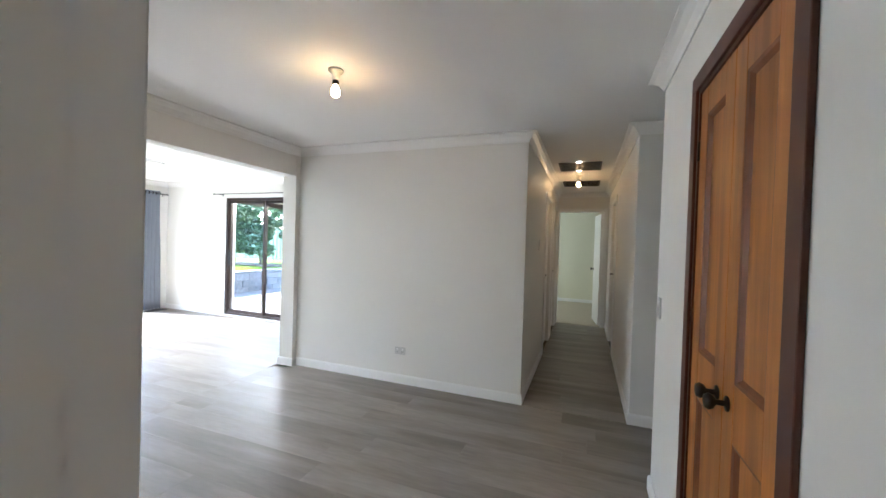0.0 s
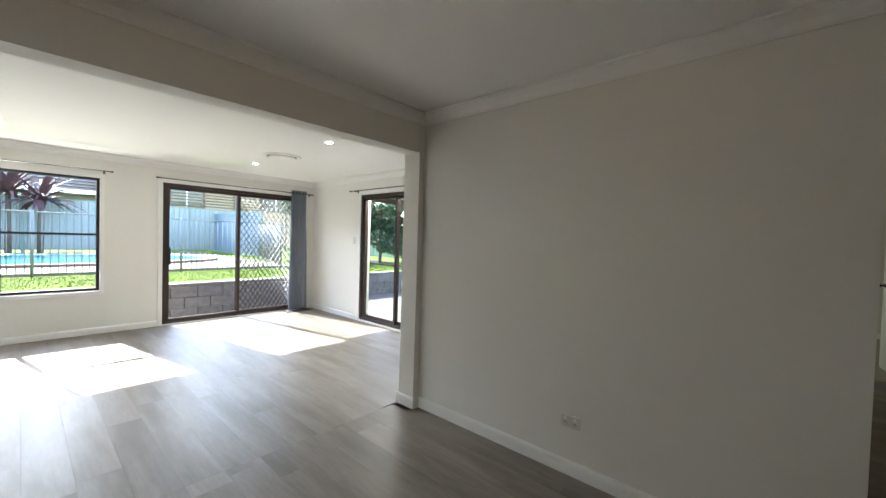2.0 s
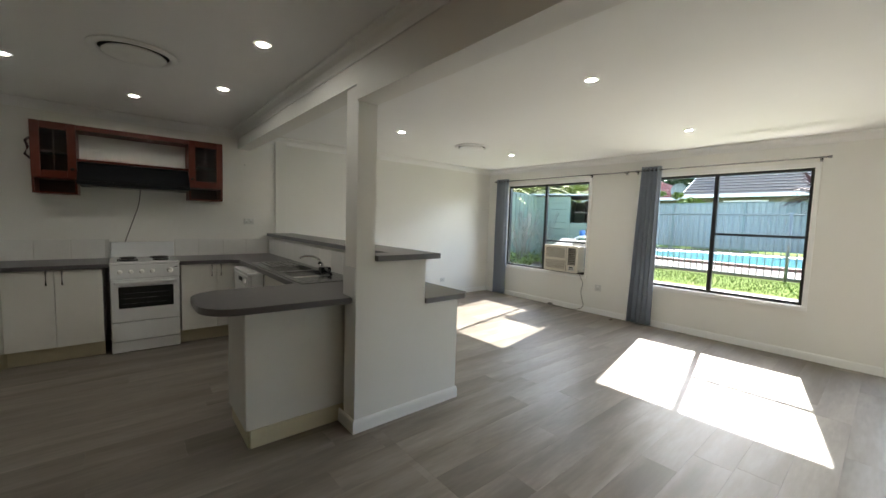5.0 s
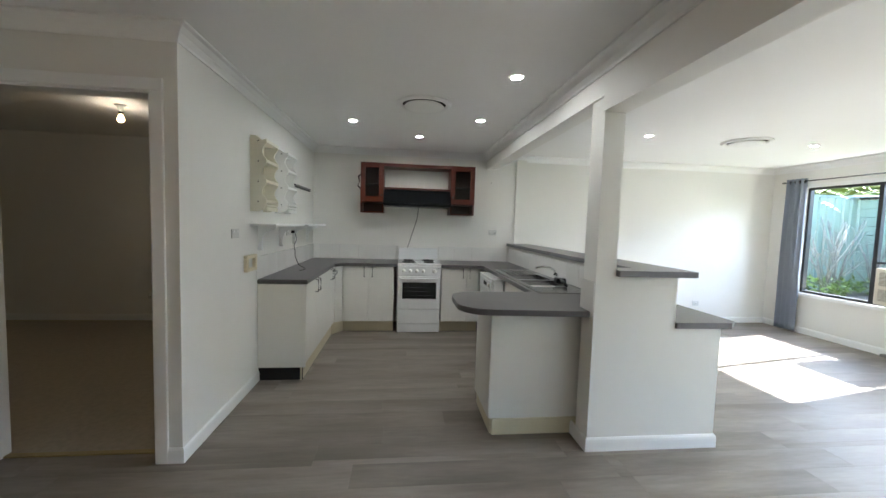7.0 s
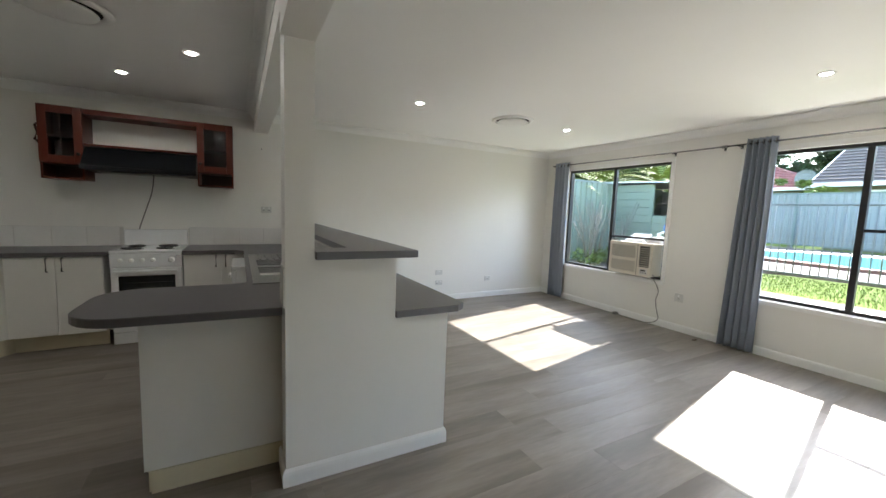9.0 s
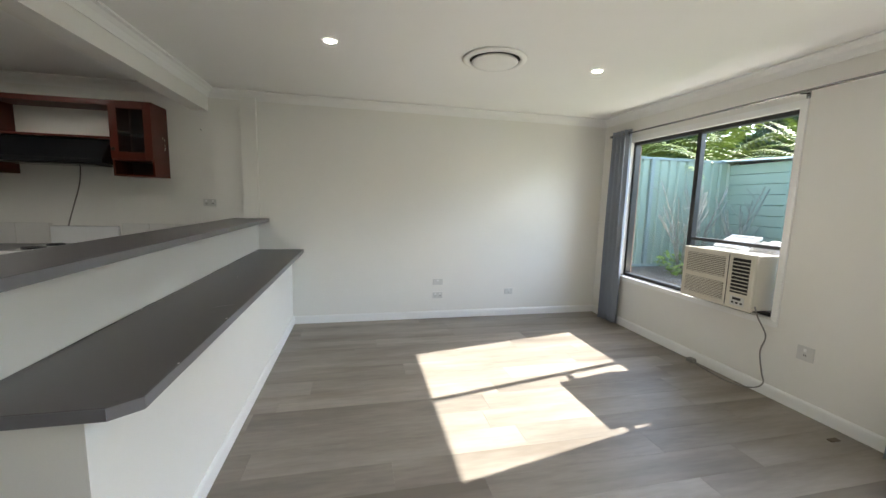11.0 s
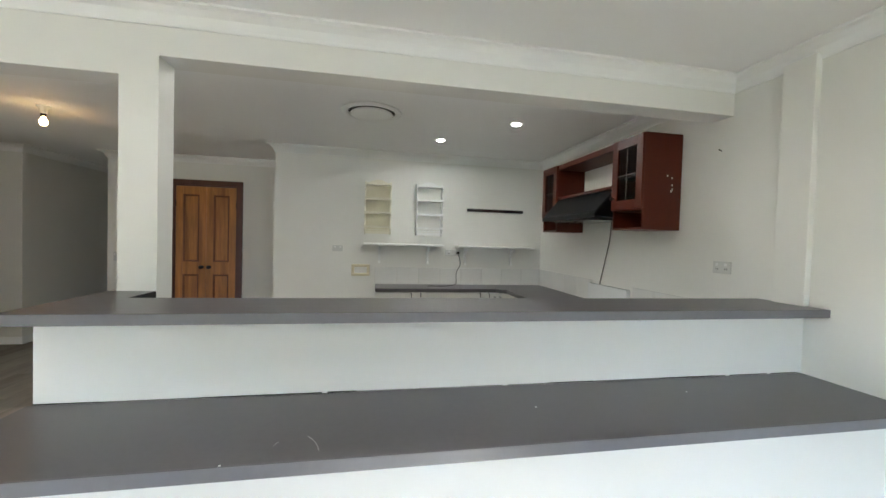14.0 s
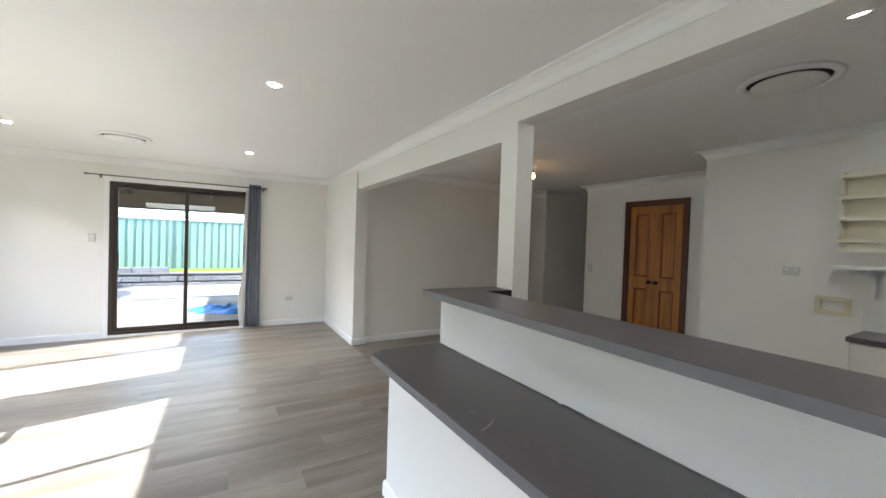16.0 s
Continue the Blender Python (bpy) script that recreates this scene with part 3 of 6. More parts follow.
curtain("W", -2.60, -2.33, -2.60, -2.34, CX, 0.02, 2.205, 4, "slate blue eyelet curtain drawn aside in the corner")
curtain("W", 0.00, 0.33, 0.08, 0.33, CX, 0.02, 2.215, 5, "slate blue eyelet curtain drawn aside between the windows")
curtain("W", 4.38, 4.74, 4.40, 4.71, CX, 0.02, 2.215, 5, "slate blue eyelet curtain drawn aside at the sliding door")
curtain("N", -3.93, -3.71, -3.90, -3.72, YN - 0.075, 0.02, 2.20, 4, "slate blue eyelet curtain with its pale lining showing", True)


def rod(axis, u0, u1, off, z, brackets, joint=None):
    at = (off, u0, z) if axis == "W" else (u0, off, z)
    r = thing("curtain_rod", at, "thin brushed steel curtain rod on small brackets", "curtain rod", "curtain rods")
    Q = (lambda u, d=0, h=0: (off + d, u, z + h)) if axis == "W" else (lambda u, d=0, h=0: (u, off + d, z + h))
    part("pole", tube(bmesh.new(), [Q(u0), Q(u1)], 0.0085, 10), M_STEEL, r)
    if joint:
        part("joint", tube(bmesh.new(), [Q(joint - 0.02), Q(joint + 0.02)], 0.013, 10), M_STEEL, r)
    for u in (u0, u1):
        part("finial", tube(bmesh.new(), [Q(u - 0.014), Q(u + 0.014)], 0.014, 10), M_STEEL, r)
    back = -0.075 if axis == "W" else 0.075
    for u in brackets:
        part("bracket", tube(bmesh.new(), [Q(u, back * 0.98), Q(u, 0, -0.012), Q(u, 0, 0.0)], 0.006, 8), M_STEEL, r)
        pl = bmesh.new()
        if axis == "W":
            box(pl, off + back, off + back + 0.004, u - 0.012, u + 0.012, z - 0.035, z + 0.02)
        else:
            box(pl, u - 0.012, u + 0.012, off + back - 0.004, off + back, z - 0.035, z + 0.02)
        part("bracket_plate", pl, M_STEEL, r)


rod("W", -2.66, -0.12, CX, 2.165, (-2.62, -0.70, -0.16))
rod("W", -0.14, 1.93, CX + 0.004, 2.165, (0.0, 1.86))
rod("W", 2.42, 4.83, CX, 2.165, (2.47, 4.79))
rod("N", -5.75, -3.66, YN - 0.075, 2.155, (-5.62, -3.69))

# ---- bar tops and kitchen benches ----
def slab(name, outline, z0, z1, label, category, edges):
    """A laminate top as a thing: the board and its glued edge strips, painted paler for the light on them."""
    t = thing(name, (outline[0][0], outline[0][1], z0), label, category)
    bm = prism(bmesh.new(), outline, z0, z1)
    bmesh.ops.bevel(bm, geom=bm.edges[:], offset=0.002, segments=1, affect="EDGES")
    part("board", bm, M_TOP, t)
    for (xa, ya), (xb, yb) in edges:
        d = Vector((xb - xa, yb - ya)).normalized()
        nx, ny = d.y * 0.0018, -d.x * 0.0018
        part("edge_strip", prism(bmesh.new(), [(xa, ya), (xb, yb), (xb + nx, yb + ny), (xa + nx, ya + ny)], z0 + 0.001, z1 - 0.0015), M_TOPEDGE, t, "edge strip painted paler grey for the light on it")
    return t


def rounded(cx, cy, r, a0, a1, n=8):
    return [(cx + r * math.cos(radians(a0 + (a1 - a0) * k / n)), cy + r * math.sin(radians(a0 + (a1 - a0) * k / n))) for k in range(n + 1)]


bar = slab("bar_top", [(-3.197, YS + 0.002), (-2.868, YS + 0.002), (-2.868, 0.118), (XB0 - 0.003, 0.118), (XB0 - 0.003, 0.305), (-3.197, 0.305)], 1.112, 1.150, "dark grey laminate bar top cut around the post", "bar top", [((-3.197, 0.303), (-3.197, YS + 0.002)), ((XB0 - 0.005, 0.305), (-3.195, 0.305)), ((-2.868, YS + 0.002), (-2.868, 0.116))])
# black strip paints the shade on the slab's south-facing edge
part("raw_edge", boxes((-2.866, XB0 - 0.004, 0.1145, 0.1178, 1.112, 1.149)), M_DARK, bar, "unfinished edge beside the post, blackened for its shade")
ledge = slab("ledge_top", [(-3.092, YS + 0.002), (-3.092, 0.285), (-3.47, 0.285), (-3.533, 0.235), (-3.533, YS + 0.002)], 0.787, 0.825, "dark grey laminate ledge with a clipped corner below the bar", "bar top", [((-3.533, 0.235), (-3.533, YS + 0.002)), ((-3.47, 0.285), (-3.533, 0.235)), ((-3.094, 0.285), (-3.47, 0.285))])
M_SCRATCH = mat("pale_scratch", (0.42, 0.41, 0.41), 0.6, var=0.2, scale=60)
for line, r in (([(-3.447, -0.570), (-3.436, -0.573), (-3.427, -0.579)], 0.0009), ([(-3.407, -0.655), (-3.425, -0.671), (-3.442, -0.681), (-3.465, -0.691), (-3.487, -0.697)], 0.0011)):
    part("scratch", tube(bmesh.new(), [(x, y, 0.8250) for x, y in line], r, 6), M_SCRATCH, ledge, "pale scratch in the laminate")
for x, y in ((-3.527, -0.46), (-3.529, 0.02), (-3.30, -1.42), (-3.24, -2.1)):
    part("paint_fleck", lathe(bmesh.new(), (x, y, 0.8252), [(0.0035, 0.0), (0.0025, 0.0012)], 7), M_TRIM, ledge, "dried white paint fleck")
rng = random.Random(5)
bm, y = bmesh.new(), YS + 0.02
while y < 0.26:
    ln = rng.uniform(0.06, 0.22)
    box(bm, -3.0925, -3.0885, y, min(y + ln, 0.268), 0.8252, 0.8252 + rng.uniform(0.0015, 0.0045))
    y += ln + rng.choice((0.0, 0.0, 0.02))
part("joint", bm, M_DARK, ledge, "dark uneven gap along the wall")

# ---- kitchen ----
BZ = 0.885
bm = bmesh.new()
prism(bm, [(XK - 0.002, YS + 0.002), (XK - 0.002, -0.86), (-0.565, -0.86), (-0.565, -2.17), (-0.66, -2.27), (-1.312, -2.27), (-1.312, YS + 0.002)], BZ - 0.038, BZ)
bmesh.ops.bevel(bm, geom=bm.edges[:], offset=0.006, segments=2, affect="EDGES")
solid("worktop", bm, M_TOP, "dark grey laminate worktop on white cupboards", "worktop")
bench = thing("worktop", (-2.6, -1.0, BZ - 0.038), "dark grey laminate sink bench with a rounded peninsula end", "worktop")
part("corner_board", prism(bmesh.new(), [(-1.868, YS + 0.002), (-1.868, -2.27), (-2.32, -2.27), (-2.40, -2.19), (-2.40, -1.46), (-2.898, -1.46), (-2.898, YS + 0.002)], BZ - 0.038, BZ), M_TOP, bench)
for x0, x1 in ((-2.898, -2.82), (-2.47, -2.40)):
    part("sink_rail", boxes((x0, x1, -1.46, -0.60, BZ - 0.038, BZ)), M_TOP, bench)
bm = prism(bmesh.new(), [(-2.898, 0.113), (-2.898, -0.60), (-2.40, -0.60), (-2.40, -0.45), (-2.33, -0.42)] + rounded(-1.93, -0.22, 0.20, 270, 360, 8) + rounded(-1.93, 0.01, 0.20, 0, 90, 8) + [(-2.535, 0.245), (-2.543, 0.113)], BZ - 0.038, BZ)
bmesh.ops.bevel(bm, geom=bm.edges[:], offset=0.003, segments=2, affect="EDGES")
part("peninsula_board", bm, M_TOP, bench)


def bar_handle(parent, at, axis):
    """A small steel bow handle; axis: the way that it faces."""
    x, y, z = at
    bm = bmesh.new()
    o = 0.028
    if axis == "N":
        tube(bm, [(x, y, z), (x, y + o, z + 0.004), (x, y + o, z + 0.116), (x, y, z + 0.12)], 0.006, 8)
    elif axis == "W":
        tube(bm, [(x, y, z), (x - o, y, z + 0.004), (x - o, y, z + 0.116), (x, y, z + 0.12)], 0.006, 8)
    else:
        tube(bm, [(x, y, z), (x + o, y, z + 0.004), (x + o, y, z + 0.116), (x, y, z + 0.12)], 0.006, 8)
    part("handle", bm, M_STEEL, parent, "brushed steel bow handle")


def base_unit(label, axis, front, u0, u1, back, doors, handles, kick):
    """A base cupboard: carcass, kickboard, doors with bow handles. axis: the way that the doors face."""
    def P(a0, a1, d0, d1, z0, z1):
        if axis == "N":
            return (a0, a1, front - d1, front - d0, z0, z1)
        if axis == "W":
            return (front + d0, front + d1, a0, a1, z0, z1)
        return (front - d1, front - d0, a0, a1, z0, z1)
    depth = abs(front - back)
    mid = P((u0 + u1) / 2, (u0 + u1) / 2, depth / 2, depth / 2, 0, 0)
    c = thing("kitchen_cupboard", (mid[0], mid[2], 0), label, "cupboard", "white base cupboards")
    part("body", boxes(P(u0, u1, 0.02, depth, 0.15, BZ - 0.04)), M_CAB, c)
    part("kickboard", boxes(P(u0, u1, kick, kick + 0.016, 0.001, 0.15)), M_KICK, c, "cream kickboard")
    for (d0, d1), h in zip(doors, handles):
        d = part("door", boxes(P(d0 + 0.002, d1 - 0.002, 0.0, 0.018, 0.152, BZ - 0.045), bevel=0.002), M_CAB, c)
        if h is not None:
            q = P(h, h, 0, 0, 0.715, 0.715)
            bar_handle(d, (q[0], q[2], 0.715), axis)
    return c


base_unit("white cupboard with two doors beside the stove", "N", -2.30, -1.27, -0.64, YS, [(-0.955, -0.64), (-1.27, -0.955)][::-1], [-1.005, -0.905], 0.10)
base_unit("white cupboard with two doors in the corner", "N", -2.30, -2.36, -1.875, YS, [(-2.36, -2.196), (-2.196, -1.875)], [-2.235, -2.15], 0.10)
east = base_unit("white cupboard run along the racks with steel handles", "W", -0.55, -2.25, -0.88, XK - 0.004, [(-1.29, -0.88), (-1.66, -1.29), (-2.05, -1.66), (-2.25, -2.05)], [-1.24, -1.34, -2.00, -2.10], 0.03)
part("corner_filler", prism(bmesh.new(), [(-0.551, -2.25), (-0.57, -2.25), (-0.64, -2.318), (-0.64, -2.34), (-0.551, -2.34)], 0.15, BZ - 0.04), M_CAB, east)
part("corner_kick", prism(bmesh.new(), [(-0.52, -2.25), (-0.53, -2.25), (-0.64, -2.40), (-0.64, -2.42), (-0.52, -2.42)], 0.001, 0.15), M_KICK, east)
part("end_panel", boxes((-0.552, XK - 0.004, -0.88, -0.868, 0.118, BZ - 0.04)), M_CAB, east, "cream-white end panel")
# black panel put in for the shaded hollow under the end panel
part("vent_grille", boxes((-0.525, XK - 0.006, -0.894, -0.884, 0.002, 0.116)), M_DARK, east, "black panel painting the dark hollow of the open plinth end")
for k in (0, 1):
    bm = bmesh.new()
    y = -2.165 - 0.065 * k
    tube(bm, [(-0.552, y, 0.80), (-0.585, y, 0.795), (-0.59, y, 0.765), (-0.575, y, 0.75), (-0.562, y, 0.758)], 0.005, 8)
    part("towel_hook", bm, M_STEEL, east)
base_unit("white sink cupboard under the bar", "E", -2.44, -1.36, -0.44, -2.898, [(-1.36, -0.90), (-0.90, -0.44)], [-1.30, None], 0.06)
pen = thing("peninsula_cupboard", (-2.25, -0.15, 0), "cream-white peninsula cupboard with a cream kickboard", "cupboard", "white base cupboards")
part("body", boxes((-2.65, -1.975, -0.40, 0.04, 0.118, BZ - 0.04)), M_CAB, pen)
part("end_panel", boxes((-2.65, -1.960, 0.04, 0.056, 0.112, BZ - 0.04), bevel=0.002), M_CAB, pen)
part("end_panel", boxes((-1.974, -1.958, -0.40, 0.04, 0.112, BZ - 0.04), bevel=0.002), M_CAB, pen)
part("kickboard", boxes((-2.65, -1.985, 0.044, 0.060, 0.001, 0.110)), M_KICK, pen, "cream kickboard")
part("kickboard", boxes((-1.99, -1.974, -0.40, 0.043, 0.001, 0.110)), M_KICK, pen)

# sink with two bowls
snk = thing("sink", (-2.65, -1.0, BZ), "stainless steel double bowl sink with drainer", "sink")
bm = bmesh.new()
Z1 = BZ + 0.006
for d in ((-2.86, -2.43, -1.86, -1.42), (-2.86, -2.43, -0.64, -0.36), (-2.86, -2.81, -1.42, -0.64), (-2.48, -2.43, -1.42, -0.64), (-2.81, -2.48, -1.05, -1.01)):
    box(bm, *d, BZ + 0.001, Z1)
part("rim", bm, M_STEEL, snk)
for y0, y1 in ((-1.42, -1.05), (-1.01, -0.64)):
    bm = boxes((-2.81, -2.806, y0, y1, 0.72, BZ), (-2.484, -2.48, y0, y1, 0.72, BZ), (-2.806, -2.484, y0, y0 + 0.004, 0.72, BZ), (-2.806, -2.484, y1 - 0.004, y1, 0.72, BZ), (-2.81, -2.48, y0, y1, 0.716, 0.72))
    bowl = part("bowl", bm, M_STEEL, snk)
    part("drain", lathe(bmesh.new(), (-2.645, (y0 + y1) / 2, 0.7205), [(0.04, 0), (0.04, 0.003), (0.03, 0.004), (0.015, 0.001)], 20), M_CHROME, bowl)
for k in range(6):
    part("drainer_rib", boxes((-2.80 + k * 0.055, -2.785 + k * 0.055, -1.82, -1.46, Z1, Z1 + 0.004), bevel=0.0015), M_STEEL, snk)
tap = thing("tap", (-2.855, -1.03, BZ), "chrome mixer tap behind the sink bowls", "tap")
part("base", lathe(bmesh.new(), (-2.855, -1.03, Z1), [(0.026, 0), (0.026, 0.012), (0.020, 0.02), (0.020, 0.055), (0.012, 0.06)], 20), M_CHROME, tap)
part("spout", tube(bmesh.new(), [(-2.855, -1.03, 0.93), (-2.84, -1.06, 0.985), (-2.80, -1.10, 1.01), (-2.75, -1.14, 1.012), (-2.71, -1.17, 1.0), (-2.70, -1.175, 0.985)], 0.011, 12), M_CHROME, tap)
part("lever", tube(bmesh.new(), [(-2.855, -1.03, 0.95), (-2.82, -0.98, 0.965), (-2.79, -0.94, 0.962)], 0.009, 10), M_HOOD, tap, "black lever")
brush = thing("dish_brush", (-2.76, -0.86, BZ), "black dish brush and plugs lying by the tap", "brush")
part("head", boxes((-2.85, -2.76, -0.88, -0.80, Z1, Z1 + 0.05), bevel=0.012), M_HOOD, brush)
part("grip", tube(bmesh.new(), [(-2.80, -0.82, 0.93), (-2.78, -0.70, 0.925), (-2.76, -0.60, 0.905)], 0.012, 10), M_HOOD, brush)

dw = thing("dishwasher", (-2.55, -1.68, 0), "small white dishwasher standing out from the sink bench", "dishwasher")
part("body", boxes((-2.88, -2.33, -1.97, -1.40, 0.03, 0.815), bevel=0.006), M_APPL, dw)
part("lid", boxes((-2.88, -2.30, -1.975, -1.395, 0.815, 0.842), bevel=0.006), M_APPL, dw)
dr = part("door", boxes((-2.33, -2.305, -1.965, -1.405, 0.10, 0.70), bevel=0.005), M_APPL, dw)
cp = part("control_panel", boxes((-2.33, -2.30, -1.965, -1.405, 0.705, 0.81), bevel=0.005), M_APPL, dw)
part("knob", lathe(bmesh.new(), (-2.30, -1.48, 0.76), [(0.022, 0), (0.022, 0.012), (0.017, 0.02)], 20, "X"), M_PLASTIC, cp)
part("handle", boxes((-2.303, -2.298, -1.75, -1.60, 0.74, 0.78)), M_DARK, cp)
for dx in (-2.85, -2.38):
    for dy in (-1.93, -1.45):
        part("foot", cyl(bmesh.new(), (dx, dy, 0), (dx, dy, 0.032), 0.018), M_HOOD, dw)

# tiled splashbacks
gap = 0.004
def tiles(parent, coords, z0, size, axis, wall):
    me = None
    for c0, c1, ch in coords:
        bm = boxes((c0 + gap / 2, c1 - gap / 2, wall, wall + 0.006, z0, z0 + ch - gap) if axis == "N" else (wall - 0.006, wall, c0 + gap / 2, c1 - gap / 2, z0, z0 + ch - gap) if axis == "W" else (wall, wall + 0.006, c0 + gap / 2, c1 - gap / 2, z0, z0 + ch - gap), bevel=0.0015)
        part("tile", bm, M_TILE, parent)


sp = structure("splashback_south", boxes((-1.31, XK - 0.002, YS, YS + 0.002, BZ, 1.08), (-2.895, -1.87, YS, YS + 0.002, BZ, 1.08)), M_GROUT, "row of square white wall tiles", "splashback")
tiles(sp, [(-0.25 - 0.257 * (k + 1), -0.25 - 0.257 * k, 0.196) for k in range(4)] + [(-0.25, XK - 0.012, 0.196)] + [(-2.104 - 0.255 * (k + 1), -2.104 - 0.255 * k, 0.196) for k in range(3)] + [(-2.104, -1.875, 0.196)], BZ + 0.001, 0.255, "N", YS + 0.002)
sp = structure("splashback_east", boxes((XK - 0.002, XK, YS, -0.853, BZ, 1.08)), M_GROUT, "row of square white wall tiles", "splashback")
tiles(sp, [(-0.853 - 0.254 * (k + 1), -0.853 - 0.254 * k, 0.196) for k in range(7)] + [(YS + 0.01, -0.853 - 0.254 * 7, 0.196)], BZ + 0.001, 0.255, "W", XK - 0.002)
sp = structure("splashback_bar", boxes((-2.90, -2.898, YS, 0.11, BZ, 1.105)), M_GROUT, "white tiles below the bar top", "splashback")
tiles(sp, [(0.10 - 0.254 * (k + 1), 0.10 - 0.254 * k, 0.20) for k in range(11)] + [(YS + 0.01, 0.10 - 0.254 * 11, 0.20)], BZ + 0.001, 0.255, "E", -2.898)
sp = structure("splashback_post", boxes((-2.545, -2.543, 0.10, 0.272, BZ, 1.075)), M_GROUT, "white tile on the post foot", "splashback")
tiles(sp, [(0.10, 0.27, 0.19)], BZ + 0.001, 0.2, "E", -2.543)

# stove
st = thing("stove", (-1.59, -2.58, 0), "white freestanding electric stove with four coil plates", "stove")
sx0, sx1, sy = -1.863, -1.319, -2.296
part("body", boxes((sx0, sx1, -2.86, sy - 0.03, 0.02, 0.865)), M_APPL, st)
bm = boxes((sx0 - 0.003, sx1 + 0.003, -2.82, sy + 0.004, 0.865, 0.893), bevel=0.008)
cook = part("cooktop", bm, M_APPL, st)
part("backguard", boxes((sx0, sx1, -2.865, -2.825, 0.865, 1.055), bevel=0.008), M_APPL, st)
cpn = part("control_panel", boxes((sx0, sx1, sy - 0.03, sy, 0.735, 0.864), bevel=0.005), M_APPL, st)
for k in range(5):
    x = sx1 - 0.075 - k * 0.082 - (0.06 if k == 4 else 0)
    r = 0.028 if k == 4 else 0.02
    kn = part("knob", lathe(bmesh.new(), (x, sy, 0.80), [(r, 0), (r, 0.008), (r * 0.75, 0.012), (r * 0.7, 0.026), (r * 0.5, 0.028)], 20, "Y"), M_PLASTIC, cpn)
part("badge", boxes((sx1 - 0.50, sx1 - 0.53, sy, sy + 0.001, 0.83, 0.838)), M_STEEL, cpn)
od = part("oven_door", boxes((sx0 + 0.004, sx1 - 0.004, sy - 0.028, sy + 0.006, 0.315, 0.728), bevel=0.006), M_APPL, st)
part("window", boxes((sx0 + 0.055, sx1 - 0.06, sy + 0.0062, sy + 0.0085, 0.445, 0.655), bevel=0.001), M_DARKGLASS, od, "black oven glass")
for k in range(3):
    part("rack", tube(bmesh.new(), [(sx0 + 0.075, sy + 0.0095, 0.49 + k * 0.05), (sx1 - 0.08, sy + 0.0095, 0.49 + k * 0.05)], 0.0012, 6), M_STEEL, od)
part("handle", boxes((sx0 + 0.03, sx1 - 0.03, sy + 0.006, sy + 0.04, 0.685, 0.712), bevel=0.008), M_APPL, od)
part("drawer", boxes((sx0 + 0.004, sx1 - 0.004, sy - 0.028, sy + 0.004, 0.125, 0.308), bevel=0.006), M_APPL, st)
part("plinth", boxes((sx0 + 0.004, sx1 - 0.004, sy - 0.028, sy - 0.004, 0.012, 0.118), bevel=0.004), M_APPL, st)
for x, y, r in ((-1.46, -2.42, 0.085), (-1.46, -2.66, 0.07), (-1.72, -2.42, 0.07), (-1.72, -2.66, 0.085)):
    hp = part("hotplate", lathe(bmesh.new(), (x, y, 0.893), [(r + 0.012, 0), (r + 0.012, 0.004), (r + 0.004, 0.005), (r, 0.002)], 28), M_CHROME, cook)
    bm = bmesh.new()
    tube(bm, [(x + (0.018 + (r - 0.022) * k / 70) * math.cos(k * 0.36), y + (0.018 + (r - 0.022) * k / 70) * math.sin(k * 0.36), 0.903) for k in range(71)], 0.006, 6)
    part("coil", bm, M_COIL, hp)
for x in (sx0 + 0.04, sx1 - 0.04):
    for y in (-2.83, -2.36):
        part("foot", cyl(bmesh.new(), (x, y, 0), (x, y, 0.022), 0.015, seg=10), M_HOOD, st)

# wall cabinet frame with range hood
wc = thing("wall_cabinet", (-1.56, YS, 1.525), "red mahogany wall cabinets with glass doors and open niches", "wall cabinet")
FY, BY = -2.594, YS + 0.003
def cupboard(x0, x1, name):
    b = part("side_panel", boxes((x0, x0 + 0.016, BY, FY, 1.525, 2.175), bevel=0.001), M_RED, wc)
    part("side_panel", boxes((x1 - 0.016, x1, BY, FY, 1.525, 2.175), bevel=0.001), M_RED, wc)
    for za, zb in ((2.157, 2.175), (1.525, 1.541), (1.660, 1.676)):
        part("cross_board", boxes((x0 + 0.016, x1 - 0.016, BY, FY - 0.002, za, zb)), M_RED, wc)
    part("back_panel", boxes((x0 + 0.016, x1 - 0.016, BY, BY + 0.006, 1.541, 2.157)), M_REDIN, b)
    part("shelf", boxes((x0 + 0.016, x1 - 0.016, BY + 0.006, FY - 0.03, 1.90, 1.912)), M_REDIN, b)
    f = 0.062
    d = part("door", boxes((x0, x0 + f, FY + 0.001, FY + 0.019, 1.668, 2.172), (x1 - f, x1, FY + 0.001, FY + 0.019, 1.668, 2.172), (x0 + f, x1 - f, FY + 0.001, FY + 0.019, 2.105, 2.172), (x0 + f, x1 - f, FY + 0.001, FY + 0.019, 1.668, 1.735), bevel=0.003), M_RED, wc, "red mahogany glazed door")
    part("glass", boxes((x0 + f, x1 - f, FY + 0.008, FY + 0.011, 1.735, 2.105)), M_CUPGLASS, d, "leaded grey glass")
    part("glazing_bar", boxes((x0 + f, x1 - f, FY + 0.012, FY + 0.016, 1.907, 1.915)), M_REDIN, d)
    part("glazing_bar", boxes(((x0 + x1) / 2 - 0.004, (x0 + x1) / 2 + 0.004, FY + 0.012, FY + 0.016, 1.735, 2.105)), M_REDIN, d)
    return d


d1 = cupboard(-1.108, -0.81, "cupboard")
d2 = cupboard(-2.314, -1.99, "cupboard")
